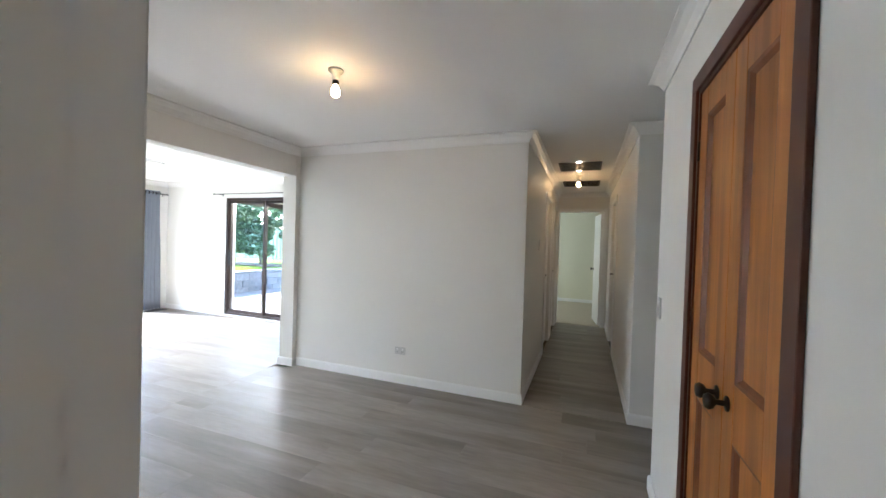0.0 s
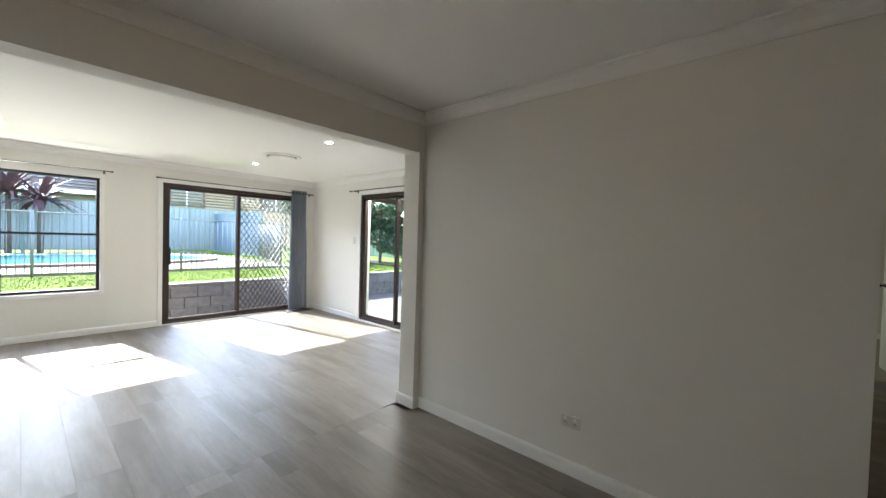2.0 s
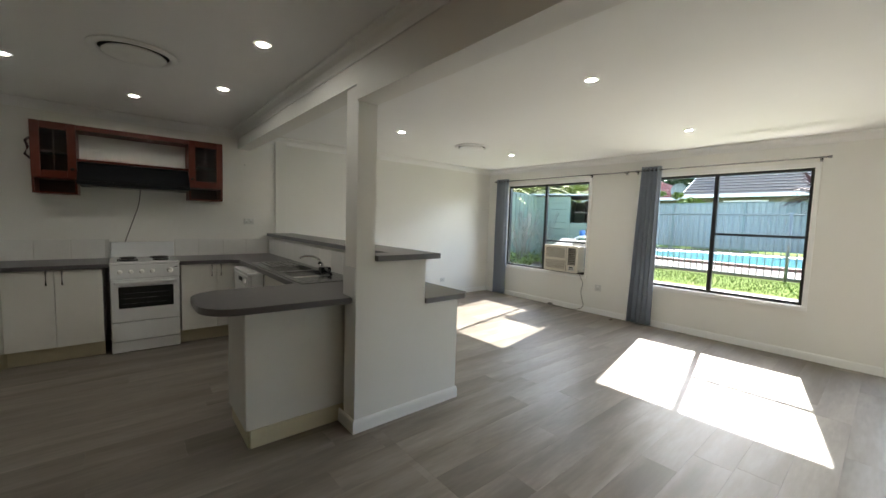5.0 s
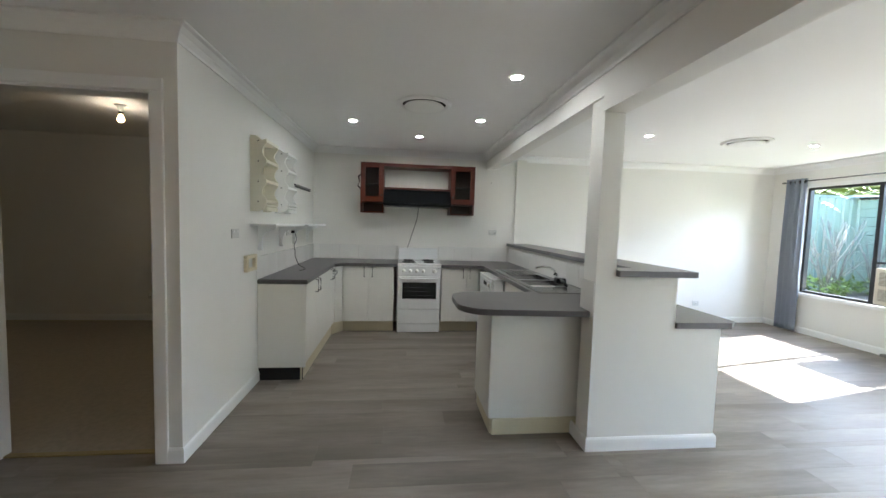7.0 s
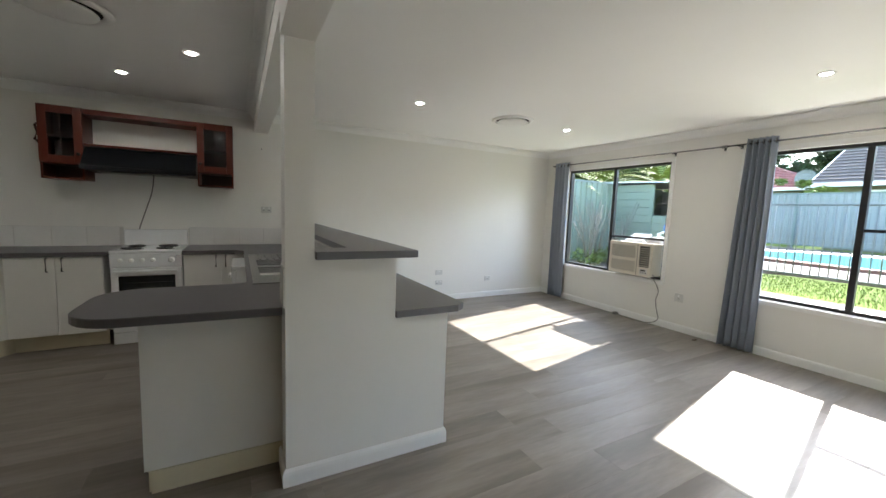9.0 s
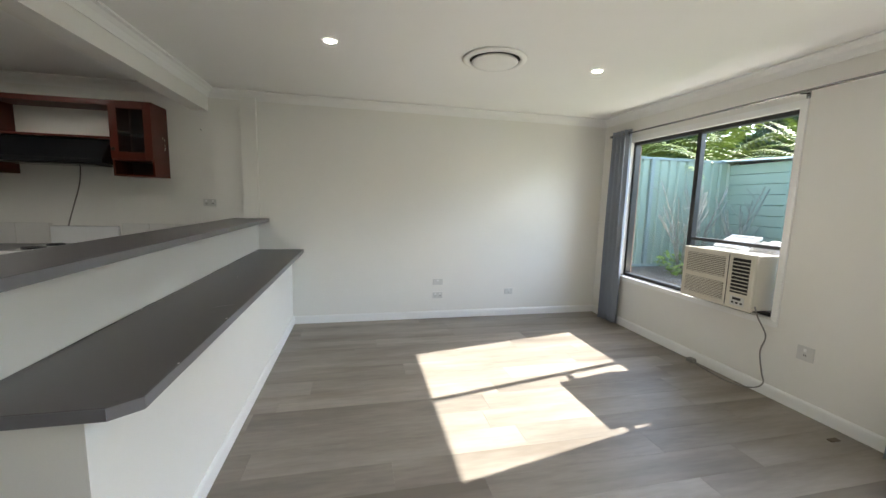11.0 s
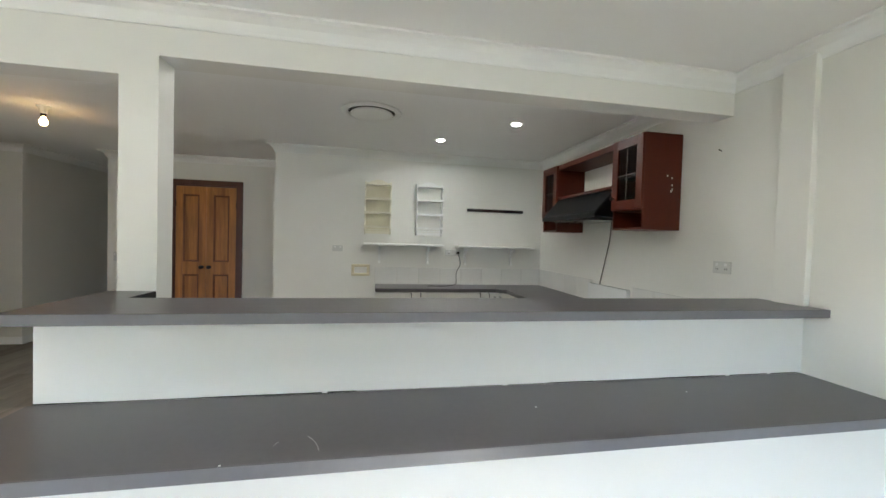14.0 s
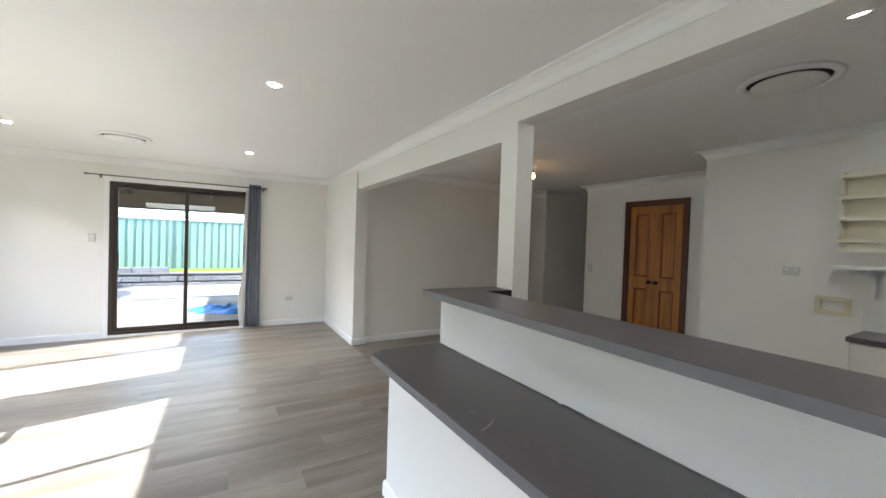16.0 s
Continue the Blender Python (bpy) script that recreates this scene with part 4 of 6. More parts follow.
for d, x in ((d1, -1.08), (d2, -2.02)):
    part("knob", lathe(bmesh.new(), (x, FY + 0.019, 1.755), [(0.006, 0), (0.006, 0.012), (0.014, 0.016), (0.014, 0.026), (0.006, 0.031)], 16, "Y"), M_IRON, d)
part("top_rail", boxes((-1.99, -1.108, BY, FY - 0.002, 2.128, 2.172)), M_RED, wc)
part("middle_shelf", boxes((-1.99, -1.108, BY, FY - 0.004, 1.842, 1.862)), M_RED, wc)
bm = bmesh.new()
tube(bm, [(-0.805, FY - 0.05, 2.02), (-0.775, FY - 0.05, 1.99), (-0.79, FY - 0.05, 1.93), (-0.77, FY - 0.05, 1.87), (-0.805, FY - 0.05, 1.83)], 0.010, 8)
part("scroll_bracket", bm, M_REDIN, wc, "dark curled wooden bracket")
for (y, z) in ((-2.768, 1.892), (-2.803, 1.877), (-2.806, 1.83), (-2.808, 1.80), (-2.798, 1.789)):
    part("paint_chip", boxes((-2.3155, -2.314, y - 0.0035, y + 0.0035, z - 0.008, z + 0.006)), M_WALL, wc, "white scuff on the side")
hood = thing("range_hood", (-1.55, YS, 1.60), "black enamel slide-out range hood between the cabinets", "range hood")
bm = bmesh.new()
prof = [(BY, 1.835), (FY - 0.01, 1.835), (FY + 0.14, 1.665), (FY + 0.14, 1.625), (BY, 1.610)]
va, vb = [bm.verts.new((-1.986, y, z)) for y, z in prof], [bm.verts.new((-1.112, y, z)) for y, z in prof]
bm.faces.new(va), bm.faces.new(vb[::-1])
for k in range(5):
    bm.faces.new((va[k], vb[k], vb[(k + 1) % 5], va[(k + 1) % 5]))
bmesh.ops.recalc_face_normals(bm, faces=bm.faces)
bmesh.ops.bevel(bm, geom=bm.edges[:], offset=0.006, segments=2, affect="EDGES")
part("shell", bm, M_HOOD, hood)
part("lip", boxes((-1.99, -1.108, FY + 0.141, FY + 0.152, 1.618, 1.652), bevel=0.003), M_HOOD, hood)
part("filter", boxes((-1.90, -1.20, -2.80, -2.52, 1.606, 1.611)), M_STEEL, hood, "grey metal filter")
bm = bmesh.new()
tube(bm, smooth_line([(-1.58, YS + 0.012, 1.62), (-1.56, YS + 0.012, 1.45), (-1.50, YS + 0.012, 1.25), (-1.44, YS + 0.012, 1.05), (-1.43, YS + 0.012, 0.93)]), 0.005, 8)
solid("hanging_cable", bm, mat("grey_cord", (0.16, 0.15, 0.14), 0.6), "grey cord hanging from the range hood", "cord")


# plate racks, shelves and rail on the kitchen wall
def rack(y0, y1, z0, z1, m, light, label):
    """y0 is the side nearer the post. The back m is darker than light, painting in shade behind the rails."""
    d = 0.125
    r = thing("wall_rack", (XK, (y0 + y1) / 2, z0), label, "wall rack", "wall racks")
    w0, w1 = min(y0, y1), max(y0, y1)
    bm = boxes((XK - 0.010, XK - 0.001, w0 + 0.012, w1 - 0.012, z0 + 0.02, z1 - 0.03))
    part("back_panel", bm, m, r)
    bm = bmesh.new()
    n = 10
    pts = [(w0 + 0.012 + (w1 - w0 - 0.024) * k / n, z1 - 0.03 + 0.045 * math.sin(math.pi * k / n) ** 1.5) for k in range(n + 1)]
    lo = [(w1 - 0.012, z1 - 0.06), (w0 + 0.012, z1 - 0.06)]
    fr = [bm.verts.new((XK - 0.012, y, z)) for y, z in pts + lo]
    bk = [bm.verts.new((XK - 0.001, y, z)) for y, z in pts + lo]
    bm.faces.new(fr), bm.faces.new(bk[::-1])
    for k in range(len(fr)):
        bm.faces.new((fr[k], bk[k], bk[(k + 1) % len(fr)], fr[(k + 1) % len(fr)]))
    bmesh.ops.recalc_face_normals(bm, faces=bm.faces)
    part("crest", bm, light, r)
    hh = z1 - z0 - 0.09
    lev = [z0 + 0.075 + hh * 0.92 * k / 3 for k in range(4)]
    edge = [(0.03, z0), (0.06, z0), (0.10, z0 + 0.02)]
    for k, z in enumerate(lev):
        edge += [(d, z - 0.012), (d, z + 0.022)]
        if k < 3:
            gap_z = lev[k + 1] - z
            edge += [(d - 0.034 * math.sin(math.pi * q / 5), z + 0.022 + (gap_z - 0.034) * q / 5) for q in range(1, 5)]
    edge += [(0.09, z1 - 0.045), (0.045, z1 - 0.012), (0.02, z1 - 0.01)]
    for y in (w0, w1 - 0.012):
        bm = bmesh.new()
        prof = [(0.001, z0)] + edge + [(0.001, z1 - 0.01)]
        va = [bm.verts.new((XK - q, y, z)) for q, z in prof]
        vb = [bm.verts.new((XK - q, y + 0.012, z)) for q, z in prof]
        bm.faces.new(va), bm.faces.new(vb[::-1])
        for k in range(len(prof)):
            bm.faces.new((va[k], vb[k], vb[(k + 1) % len(prof)], va[(k + 1) % len(prof)]))
        bmesh.ops.recalc_face_normals(bm, faces=bm.faces)
        part("side_panel", bm, light, r)
    for y in (w0 + 0.05, w1 - 0.05):
        part("screw", lathe(bmesh.new(), (XK - 0.0125, y, z1 - 0.045), [(0.006, 0), (0.006, -0.002)], 10, "X"), M_IRON, r)
    part("lower_rail", boxes((XK - d, XK - d + 0.008, w0 + 0.012, w1 - 0.012, z0 + 0.045, z0 + 0.055)), light, r)
    for k in range(4):
        z = z0 + 0.075 + hh * 0.92 * k / 3
        part("shelf", boxes((XK - d + 0.004, XK - 0.010, w0 + 0.012, w1 - 0.012, z, z + 0.010)), light, r)
        part("rail", boxes((XK - d, XK - d + 0.008, w0 + 0.012, w1 - 0.012, z - 0.002, z + 0.020)), light, r)
        for yy in (w0 - 0.001, w1 + 0.0):
            part("screw", lathe(bmesh.new(), (XK - d * 0.5, yy, z + 0.004), [(0.005, 0), (0.005, 0.0015)], 10, "Y"), M_IRON, r)
    part("bottom_rail", boxes((XK - d, XK - d + 0.010, w0 + 0.012, w1 - 0.012, z0 + 0.005, z0 + 0.035)), light, r)


rack(-0.725, -1.02, 1.455, 2.065, M_CREAMBACK, M_CREAMLIGHT, "cream painted wooden plate rack with four shelves")
rack(-1.307, -1.612, 1.455, 2.065, M_WALL, M_TRIM, "white painted wooden plate rack with four shelves")


def wall_shelf(y0, y1, z, brackets, label):
    s = thing("wall_shelf", (XK, (y0 + y1) / 2, z), label, "shelf", "white wall shelves")
    part("board", boxes((XK - 0.20, XK - 0.001, y0, y1, z - 0.020, z), bevel=0.003), M_TRIM, s)
    for y in brackets:
        bm = bmesh.new()
        prof = [(0.001, z - 0.022), (0.15, z - 0.022), (0.14, z - 0.045), (0.06, z - 0.075), (0.035, z - 0.13), (0.03, z - 0.20), (0.04, z - 0.225), (0.001, z - 0.225)]
        a = [bm.verts.new((XK - d, y - 0.012, h)) for d, h in prof]
        b = [bm.verts.new((XK - d, y + 0.012, h)) for d, h in prof]
        bm.faces.new(a), bm.faces.new(b[::-1])
        for k in range(len(a)):
            bm.faces.new((a[k], b[k], b[(k + 1) % len(a)], a[(k + 1) % len(a)]))
        bmesh.ops.recalc_face_normals(bm, faces=bm.faces)
        part("bracket", bm, M_TRIM, s)


wall_shelf(-1.62, -0.725, 1.355, (-0.90, -1.46), "white painted shelf on curved brackets below the racks")
wall_shelf(-2.715, -1.785, 1.350, (-1.91, -2.485), "white painted shelf on curved brackets near the corner")
kr = thing("knife_rail", (XK, -2.27, 1.78), "black magnetic knife rail on the wall", "knife rail")
part("bar", boxes((XK - 0.022, XK - 0.001, -2.624, -1.922, 1.762, 1.796), bevel=0.003), M_HOOD, kr)
part("magnet_strip", boxes((XK - 0.0245, XK - 0.0222, -2.61, -1.936, 1.773, 1.785)), M_STEEL, kr)
fr = thing("empty_frame", (XK, -0.695, 1.04), "empty cream wooden frame fixed to the wall", "frame")
for d in ((-0.796, -0.593, 0.978, 1.006), (-0.796, -0.593, 1.080, 1.108), (-0.796, -0.764, 1.006, 1.080), (-0.625, -0.593, 1.006, 1.080)):
    part("frame_bar", boxes((XK - 0.030, XK - 0.001, *d), bevel=0.006), M_CREAM, fr)


# ---- outlets, switches, lamps, vents ----
def outlet(at, axis, label, w=0.115, h=0.072, dark=True, switches=2, group="wall outlets", name="power_outlet", category="outlet"):
    x, y, z = at
    def P(u0, u1, d0, d1, v0, v1):
        return {"N": (x + u0, x + u1, y + d0, y + d1, z + v0, z + v1), "S": (x + u0, x + u1, y - d1, y - d0, z + v0, z + v1),
                "E": (x + d0, x + d1, y + u0, y + u1, z + v0, z + v1), "W": (x - d1, x - d0, y + u0, y + u1, z + v0, z + v1)}[axis]
    o = thing(name, at, label, category, group)
    pl = part("plate", boxes(P(-w / 2, w / 2, 0.001, 0.010, -h / 2, h / 2), bevel=0.003), M_OUTLET, o)
    for k in range(switches):
        u = (k - (switches - 1) / 2) * w * 0.5
        part("switch", boxes(P(u - 0.008, u + 0.008, 0.010, 0.014, h * 0.12, h * 0.34), bevel=0.001), M_TRIM, pl)
        if dark:
            for q in (-0.006, 0.006):
                part("slot", boxes(P(u + q - 0.002, u + q + 0.002, 0.0098, 0.0108, -h * 0.2, -h * 0.06)), M_DARK, pl)
    return o


outlet((-1.223, YD, 0.325), "S", "white double power outlet low on the plain wall")
outlet((-5.013, YS, 0.277), "N", "white double power outlet above the skirting")
outlet((-5.013, YS, 0.437), "N", "white data outlet above a power outlet", dark=False, switches=1)
outlet((-5.90, YS, 0.300), "N", "white television outlet near the corner", w=0.10, dark=True, switches=1)
outlet((-2.65, YS, 1.30), "N", "white double power outlet above the bench")
outlet((XW, -0.494, 0.413), "E", "white power outlet below the window", w=0.10, h=0.10, switches=1)
outlet((-3.272, YN, 0.425), "S", "white double power outlet beside the curtain")
outlet((XK, -0.437, 1.285), "W", "white double light switch beside the racks", w=0.115, h=0.068, dark=False, switches=2, group="light switches", name="light_switch", category="switch")
outlet((XK, -1.765, 1.262), "W", "white double power outlet with a plug", w=0.185, h=0.07)
outlet((-5.70, YN, 1.333), "S", "white light switch beside the patio door", w=0.075, h=0.115, dark=False, switches=1, group="light switches", name="light_switch", category="switch")
outlet((XP, 2.343, 1.085), "W", "white light switch on the wall end", w=0.07, h=0.115, dark=False, switches=2, group="light switches", name="light_switch", category="switch")
outlet((HX0, 4.35, 1.42), "E", "small white thermostat in the hall", w=0.09, h=0.12, dark=False, switches=1, group="light switches", name="thermostat", category="thermostat")
outlet((1.9, YS, 0.33), "N", "white power outlet in the lounge")
chg = solid("charger", tube(boxes((XK - 0.045, XK - 0.011, -1.835, -1.807, 1.25, 1.28), bevel=0.004), smooth_line([(XK - 0.05, -1.82, 1.25), (XK - 0.06, -1.84, 1.18), (XK - 0.035, -1.85, 1.12), (XK - 0.055, -1.81, 1.05), (XK - 0.06, -1.80, 1.0), (XK - 0.10, -1.79, 0.91), (XK - 0.18, -1.70, BZ + 0.006), (XK - 0.22, -1.58, BZ + 0.006), (XK - 0.20, -1.45, BZ + 0.006)]), 0.0035, 6), M_HOOD, "black plug and cord trailing onto the worktop", "charger")
solid("nail", tube(bmesh.new(), [(-2.605, YS - 0.001, 2.0), (-2.605, YS + 0.020, 2.008)], 0.0032, 8), M_IRON, "rusty nail sticking out of the wall", "nail")


def downlight(at, label="round white recessed downlight switched on", m=M_LAMP):
    x, y, z = at
    o = thing("downlight", at, label, "downlight", "recessed downlights")
    part("ring", lathe(bmesh.new(), (x, y, z), [(0.050, -0.0005), (0.050, -0.006), (0.043, -0.009), (0.033, -0.006), (0.031, -0.0005)], 28), M_TRIM, o)
    part("lens", lathe(bmesh.new(), (x, y, z), [(0.032, -0.002), (0.032, -0.0050), (0.017, -0.0056)], 28), m, o, "glowing lens")
    return o


dl = downlight((-3.96, 0.97, H))
for x, y in ((-5.90, -1.36), (-5.93, 0.965), (-3.97, 3.318), (-5.95, 3.35), (-3.93, -1.357), (-0.849, -1.458), (-1.531, -1.982), (-2.083, -1.18), (-2.10, -0.091)):
    copy_thing(dl, Matrix.Translation((x, y, H)))
hl = downlight((0.362, 4.62, H), "small round downlight glowing faintly beside a ceiling grille", M_LAMPDIM)
copy_thing(hl, Matrix.Translation((0.353, 5.14, H)))


def ceiling_vent(at):
    x, y, z = at
    o = thing("ceiling_vent", at, "round white ceiling air vent with a flat centre disc", "air vent", "round ceiling vents")
    part("ring", lathe(bmesh.new(), (x, y, z), [(0.216, -0.0005), (0.232, -0.004), (0.226, -0.013), (0.200, -0.024), (0.182, -0.012), (0.182, -0.0005)], 40), M_TRIM, o)
    part("throat", lathe(bmesh.new(), (x, y, z), [(0.181, -0.001), (0.181, -0.004)], 40), M_DARK, o, "dark gap")
    part("disc", lathe(bmesh.new(), (x, y, z), [(0.06, -0.0045), (0.158, -0.016), (0.167, -0.024), (0.159, -0.030), (0.05, -0.034)], 40), M_PLASTIC, o)
    return o


cv = ceiling_vent((-5.12, 3.352, H))
for x, y in ((-5.07, -1.36), (-1.52, -0.795)):
    copy_thing(cv, Matrix.Translation((x, y, H)))


def bulb(at, watts, color=(1.0, 0.40, 0.12)):
    x, y, z = at
    o = thing("ceiling_bulb", at, "bare warm light bulb in a white batten holder", "light bulb", "bare ceiling bulbs")
    part("holder", lathe(bmesh.new(), at, [(0.045, -0.0005), (0.045, -0.012), (0.025, -0.022), (0.022, -0.060), (0.018, -0.062)], 24), M_PLASTIC, o)
    part("collar", lathe(bmesh.new(), at, [(0.019, -0.062), (0.020, -0.082), (0.016, -0.086)], 24), M_IRON, o)
    g = part("globe", lathe(bmesh.new(), at, [(0.013, -0.084), (0.015, -0.096), (0.025, -0.116), (0.0275, -0.132), (0.024, -0.147), (0.013, -0.157), (0.004, -0.159)], 24), M_BULB, o, "glowing pear-shaped bulb")
    g.visible_shadow = False
    d = bpy.data.lights.new("bulb_light", "POINT")
    d.energy, d.color, d.shadow_soft_size = watts, color, 0.03
    l = new("bulb_light", d)
    l.location = (x, y, z - 0.14)
    return o


bulb((-0.938, 1.817, H), 0.034)
bulb((0.345, 5.50, H), 0.042)
bulb((1.24, -1.40, H), 0.11, (1.0, 0.90, 0.80))
for y, w in ((4.87, 0.48), (6.18, 0.52)):
    o = thing("ceiling_grille", (0.37, y, H), "dark rectangular return-air grille in the hall ceiling", "air grille", "hall ceiling grilles")
    part("frame", boxes((0.37 - w / 2, 0.37 + w / 2, y - 0.23, y - 0.21, H - 0.012, H - 0.0005), (0.37 - w / 2, 0.37 + w / 2, y + 0.21, y + 0.23, H - 0.012, H - 0.0005), (0.37 - w / 2, 0.37 - w / 2 + 0.02, y - 0.21, y + 0.21, H - 0.012, H - 0.0005), (0.37 + w / 2 - 0.02, 0.37 + w / 2, y - 0.21, y + 0.21, H - 0.012, H - 0.0005)), M_IRON, o)
    part("backing", boxes((0.37 - w / 2 + 0.02, 0.37 + w / 2 - 0.02, y - 0.21, y + 0.21, H - 0.004, H - 0.0006)), M_DARK, o)
    for k in range(12):
        part("slat", boxes((0.37 - w / 2 + 0.02, 0.37 + w / 2 - 0.02, y - 0.20 + k * 0.035, y - 0.185 + k * 0.035, H - 0.010, H - 0.005)), M_IRON, o)


# ---- doors ----
def casing(name, axis, u0, u1, top, face, sides=(1, 1), m=None, w=0.065, t=0.016, kind_label="white painted door casing"):
    """Architrave round a door opening; axis: the way that it faces."""
    def P(a0, a1, z0, z1):
        return {"N": (a0, a1, face, face + t, z0, z1), "S": (a0, a1, face - t, face, z0, z1), "E": (face, face + t, a0, a1, z0, z1), "W": (face - t, face, a0, a1, z0, z1)}[axis]
    ds = [P(u0 - (w if sides[0] else 0), u1 + (w if sides[1] else 0), top, top + w)]
    if sides[0]:
        ds.append(P(u0 - w, u0, 0, top))
    if sides[1]:
        ds.append(P(u1, u1 + w, 0, top))
    return structure(name, boxes(*ds, bevel=0.004), m or M_TRIM, kind_label, "door casing")


casing("trim_lounge_doorway", "N", LD[0], LD[1], LD[2], YK, (1, 0))
structure("trim_lounge_jamb", boxes((LD[0], LD[0] + 0.012, 0.125, YK, 0, LD[2]), (LD[0] + 0.012, LD[1], 0.125, YK, LD[2] - 0.012, LD[2]), (LD[1] - 0.014, LD[1], 0.10, YK - 0.001, 0.0, LD[2] - 0.012), (LD[0] + 0.012, LD[0] + 0.024, 0.126, 0.168, 0, LD[2] - 0.013)), M_TRIM, "white doorway lining", "door lining")
structure("trim_strike_plate", boxes((LD[1] - 0.0165, LD[1] - 0.0145, 0.15, 0.18, 0.97, 1.05)), M_STEEL, "steel strike plate in the doorway", "strike plate")
structure("trim_carpet_bar", boxes((LD[0] + 0.012, LD[1] - 0.014, 0.115, 0.15, 0.0, 0.010), bevel=0.003), mat("brass_bar", (0.45, 0.36, 0.2), 0.35, metal=1), "metal carpet edge bar", "threshold")


def panel_door(y0, y1, z0, z1, x, knob_side):
    """A four-part panelled leaf that faces west: frame members, sunk panels with beads."""
    d = thing("pantry_door", (x, (y0 + y1) / 2, z0), "honey-stained pine pantry door with sunk panels, closed", "door", "pantry doors")
    s = 0.085
    f0, f1 = x - 0.018, x + 0.018
    rails = [(z0, z0 + 0.20), (0.868, 1.034), (z1 - 0.105, z1)]
    for a, b in ((y0, y0 + s), (y1 - s, y1)):
        part("stile", boxes((f0, f1, a + 0.0008, b - 0.0005, z0, z1), bevel=0.003), M_PINE, d)
    for a, b in rails:
        part("rail", boxes((f0 + 0.0006, f1, y0 + s, y1 - s, a, b), bevel=0.002), M_PINE, d)
    for a, b in ((z0 + 0.20, 0.868), (1.034, z1 - 0.105)):
        p = part("panel", boxes((f0 + 0.014, f1 - 0.006, y0 + s, y1 - s, a, b)), M_PINE, d)
        bm = bmesh.new()
        bw = 0.022
        A, B = y0 + s, y1 - s
        outer = [(A, a), (B, a), (B, b), (A, b)]
        inner = [(A + bw, a + bw), (B - bw, a + bw), (B - bw, b - bw), (A + bw, b - bw)]
        mid = [(A + bw * 0.45, a + bw * 0.45), (B - bw * 0.45, a + bw * 0.45), (B - bw * 0.45, b - bw * 0.45), (A + bw * 0.45, b - bw * 0.45)]
        r0 = [bm.verts.new((f0 + 0.001, y, z)) for y, z in outer]
        r1 = [bm.verts.new((f0 + 0.004, y, z)) for y, z in mid]
        r2 = [bm.verts.new((f0 + 0.0145, y, z)) for y, z in inner]
        for ra, rb in ((r0, r1), (r1, r2)):
            for k in range(4):
                bm.faces.new((ra[k], ra[(k + 1) % 4], rb[(k + 1) % 4], rb[k]))
        bmesh.ops.recalc_face_normals(bm, faces=bm.faces)
        part("bead", bm, M_PINEBEAD, p, "dark-stained bead")
    ky = y0 + 0.045 if knob_side < 0 else y1 - 0.045
    kn = part("knob", lathe(bmesh.new(), (f0, ky, 0.965), [(0.022, -0.001), (0.022, -0.005), (0.008, -0.008), (0.008, -0.03), (0.020, -0.038), (0.024, -0.048), (0.019, -0.058), (0.006, -0.061)], 24, "X"), M_IRON, d, "dark bronze knob")
    hy = y1 if knob_side < 0 else y0
    for z in (0.35, 1.75):
        part("hinge", cyl(bmesh.new(), (f0 - 0.003, hy, z), (f0 - 0.003, hy, z + 0.075), 0.005, seg=10), M_IRON, d)


mid = (PD[0] + PD[1]) / 2
panel_door(PD[0] + 0.018, mid - 0.001, 0.012, PD[2] - 0.018, XP + 0.02, 1)
panel_door(mid + 0.001, PD[1] - 0.018, 0.012, PD[2] - 0.018, XP + 0.02, -1)
casing("trim_pantry_frame", "W", PD[0], PD[1], PD[2], XP, (1, 1), M_PINEFRAME, 0.066, 0.014, "dark-stained timber frame round the pantry doors")
structure("trim_pantry_lining", boxes((XP - 0.004, XP + 0.06, PD[0], PD[0] + 0.017, 0, PD[2]), (XP - 0.004, XP + 0.06, PD[1] - 0.017, PD[1], 0, PD[2]), (XP - 0.004, XP + 0.06, PD[0] + 0.017, PD[1] - 0.017, PD[2] - 0.017, PD[2])), M_PINEFRAME, "dark-stained door lining", "door lining")


def flush_door(name, side, y0, y1, label, knob_y):
    x = HX0 - 0.05 if side == "left" else HX1 + 0.05
    d = thing(name, (x, (y0 + y1) / 2, 0), label, "door", "hall doors")
    part("leaf", boxes((x - 0.018, x + 0.018, y0 + 0.004, y1 - 0.004, 0.01, 2.045), bevel=0.002), M_TRIM, d)
    s = 1 if side == "left" else -1
    fx = x + 0.018 * s
    part("plate", boxes((min(fx, fx + 0.003 * s), max(fx, fx + 0.003 * s), knob_y - 0.018, knob_y + 0.018, 0.94, 1.10)), M_IRON, d)
    part("lever", tube(bmesh.new(), [(fx, knob_y, 1.03), (fx + 0.045 * s, knob_y, 1.03), (fx + 0.048 * s, knob_y - 0.09, 1.03)], 0.008, 8), M_IRON, d, "dark lever handle")
    casing("trim_hall_door", "E" if side == "left" else "W", y0, y1, 2.05, HX0 if side == "left" else HX1, (1, 1))


flush_door("hall_door", "left", 5.05, 5.80, "white flush hall door, closed", 5.12)
flush_door("hall_door", "left", 6.20, 6.98, "white flush hall door with a dark lever, closed", 6.28)
flush_door("hall_door", "right", 5.45, 6.22, "white flush door opposite the hall cupboard, closed", 6.14)
casing("trim_bedroom_doorway", "S", ED[0], ED[1], ED[2], HY, (0, 1))
bd = thing("bedroom_door", (0.70, 7.7, 0), "white flush bedroom door standing open", "door", "hall doors")
bm = boxes((-0.018, 0.018, 0, 0.72, 0.01, 2.03), bevel=0.002)
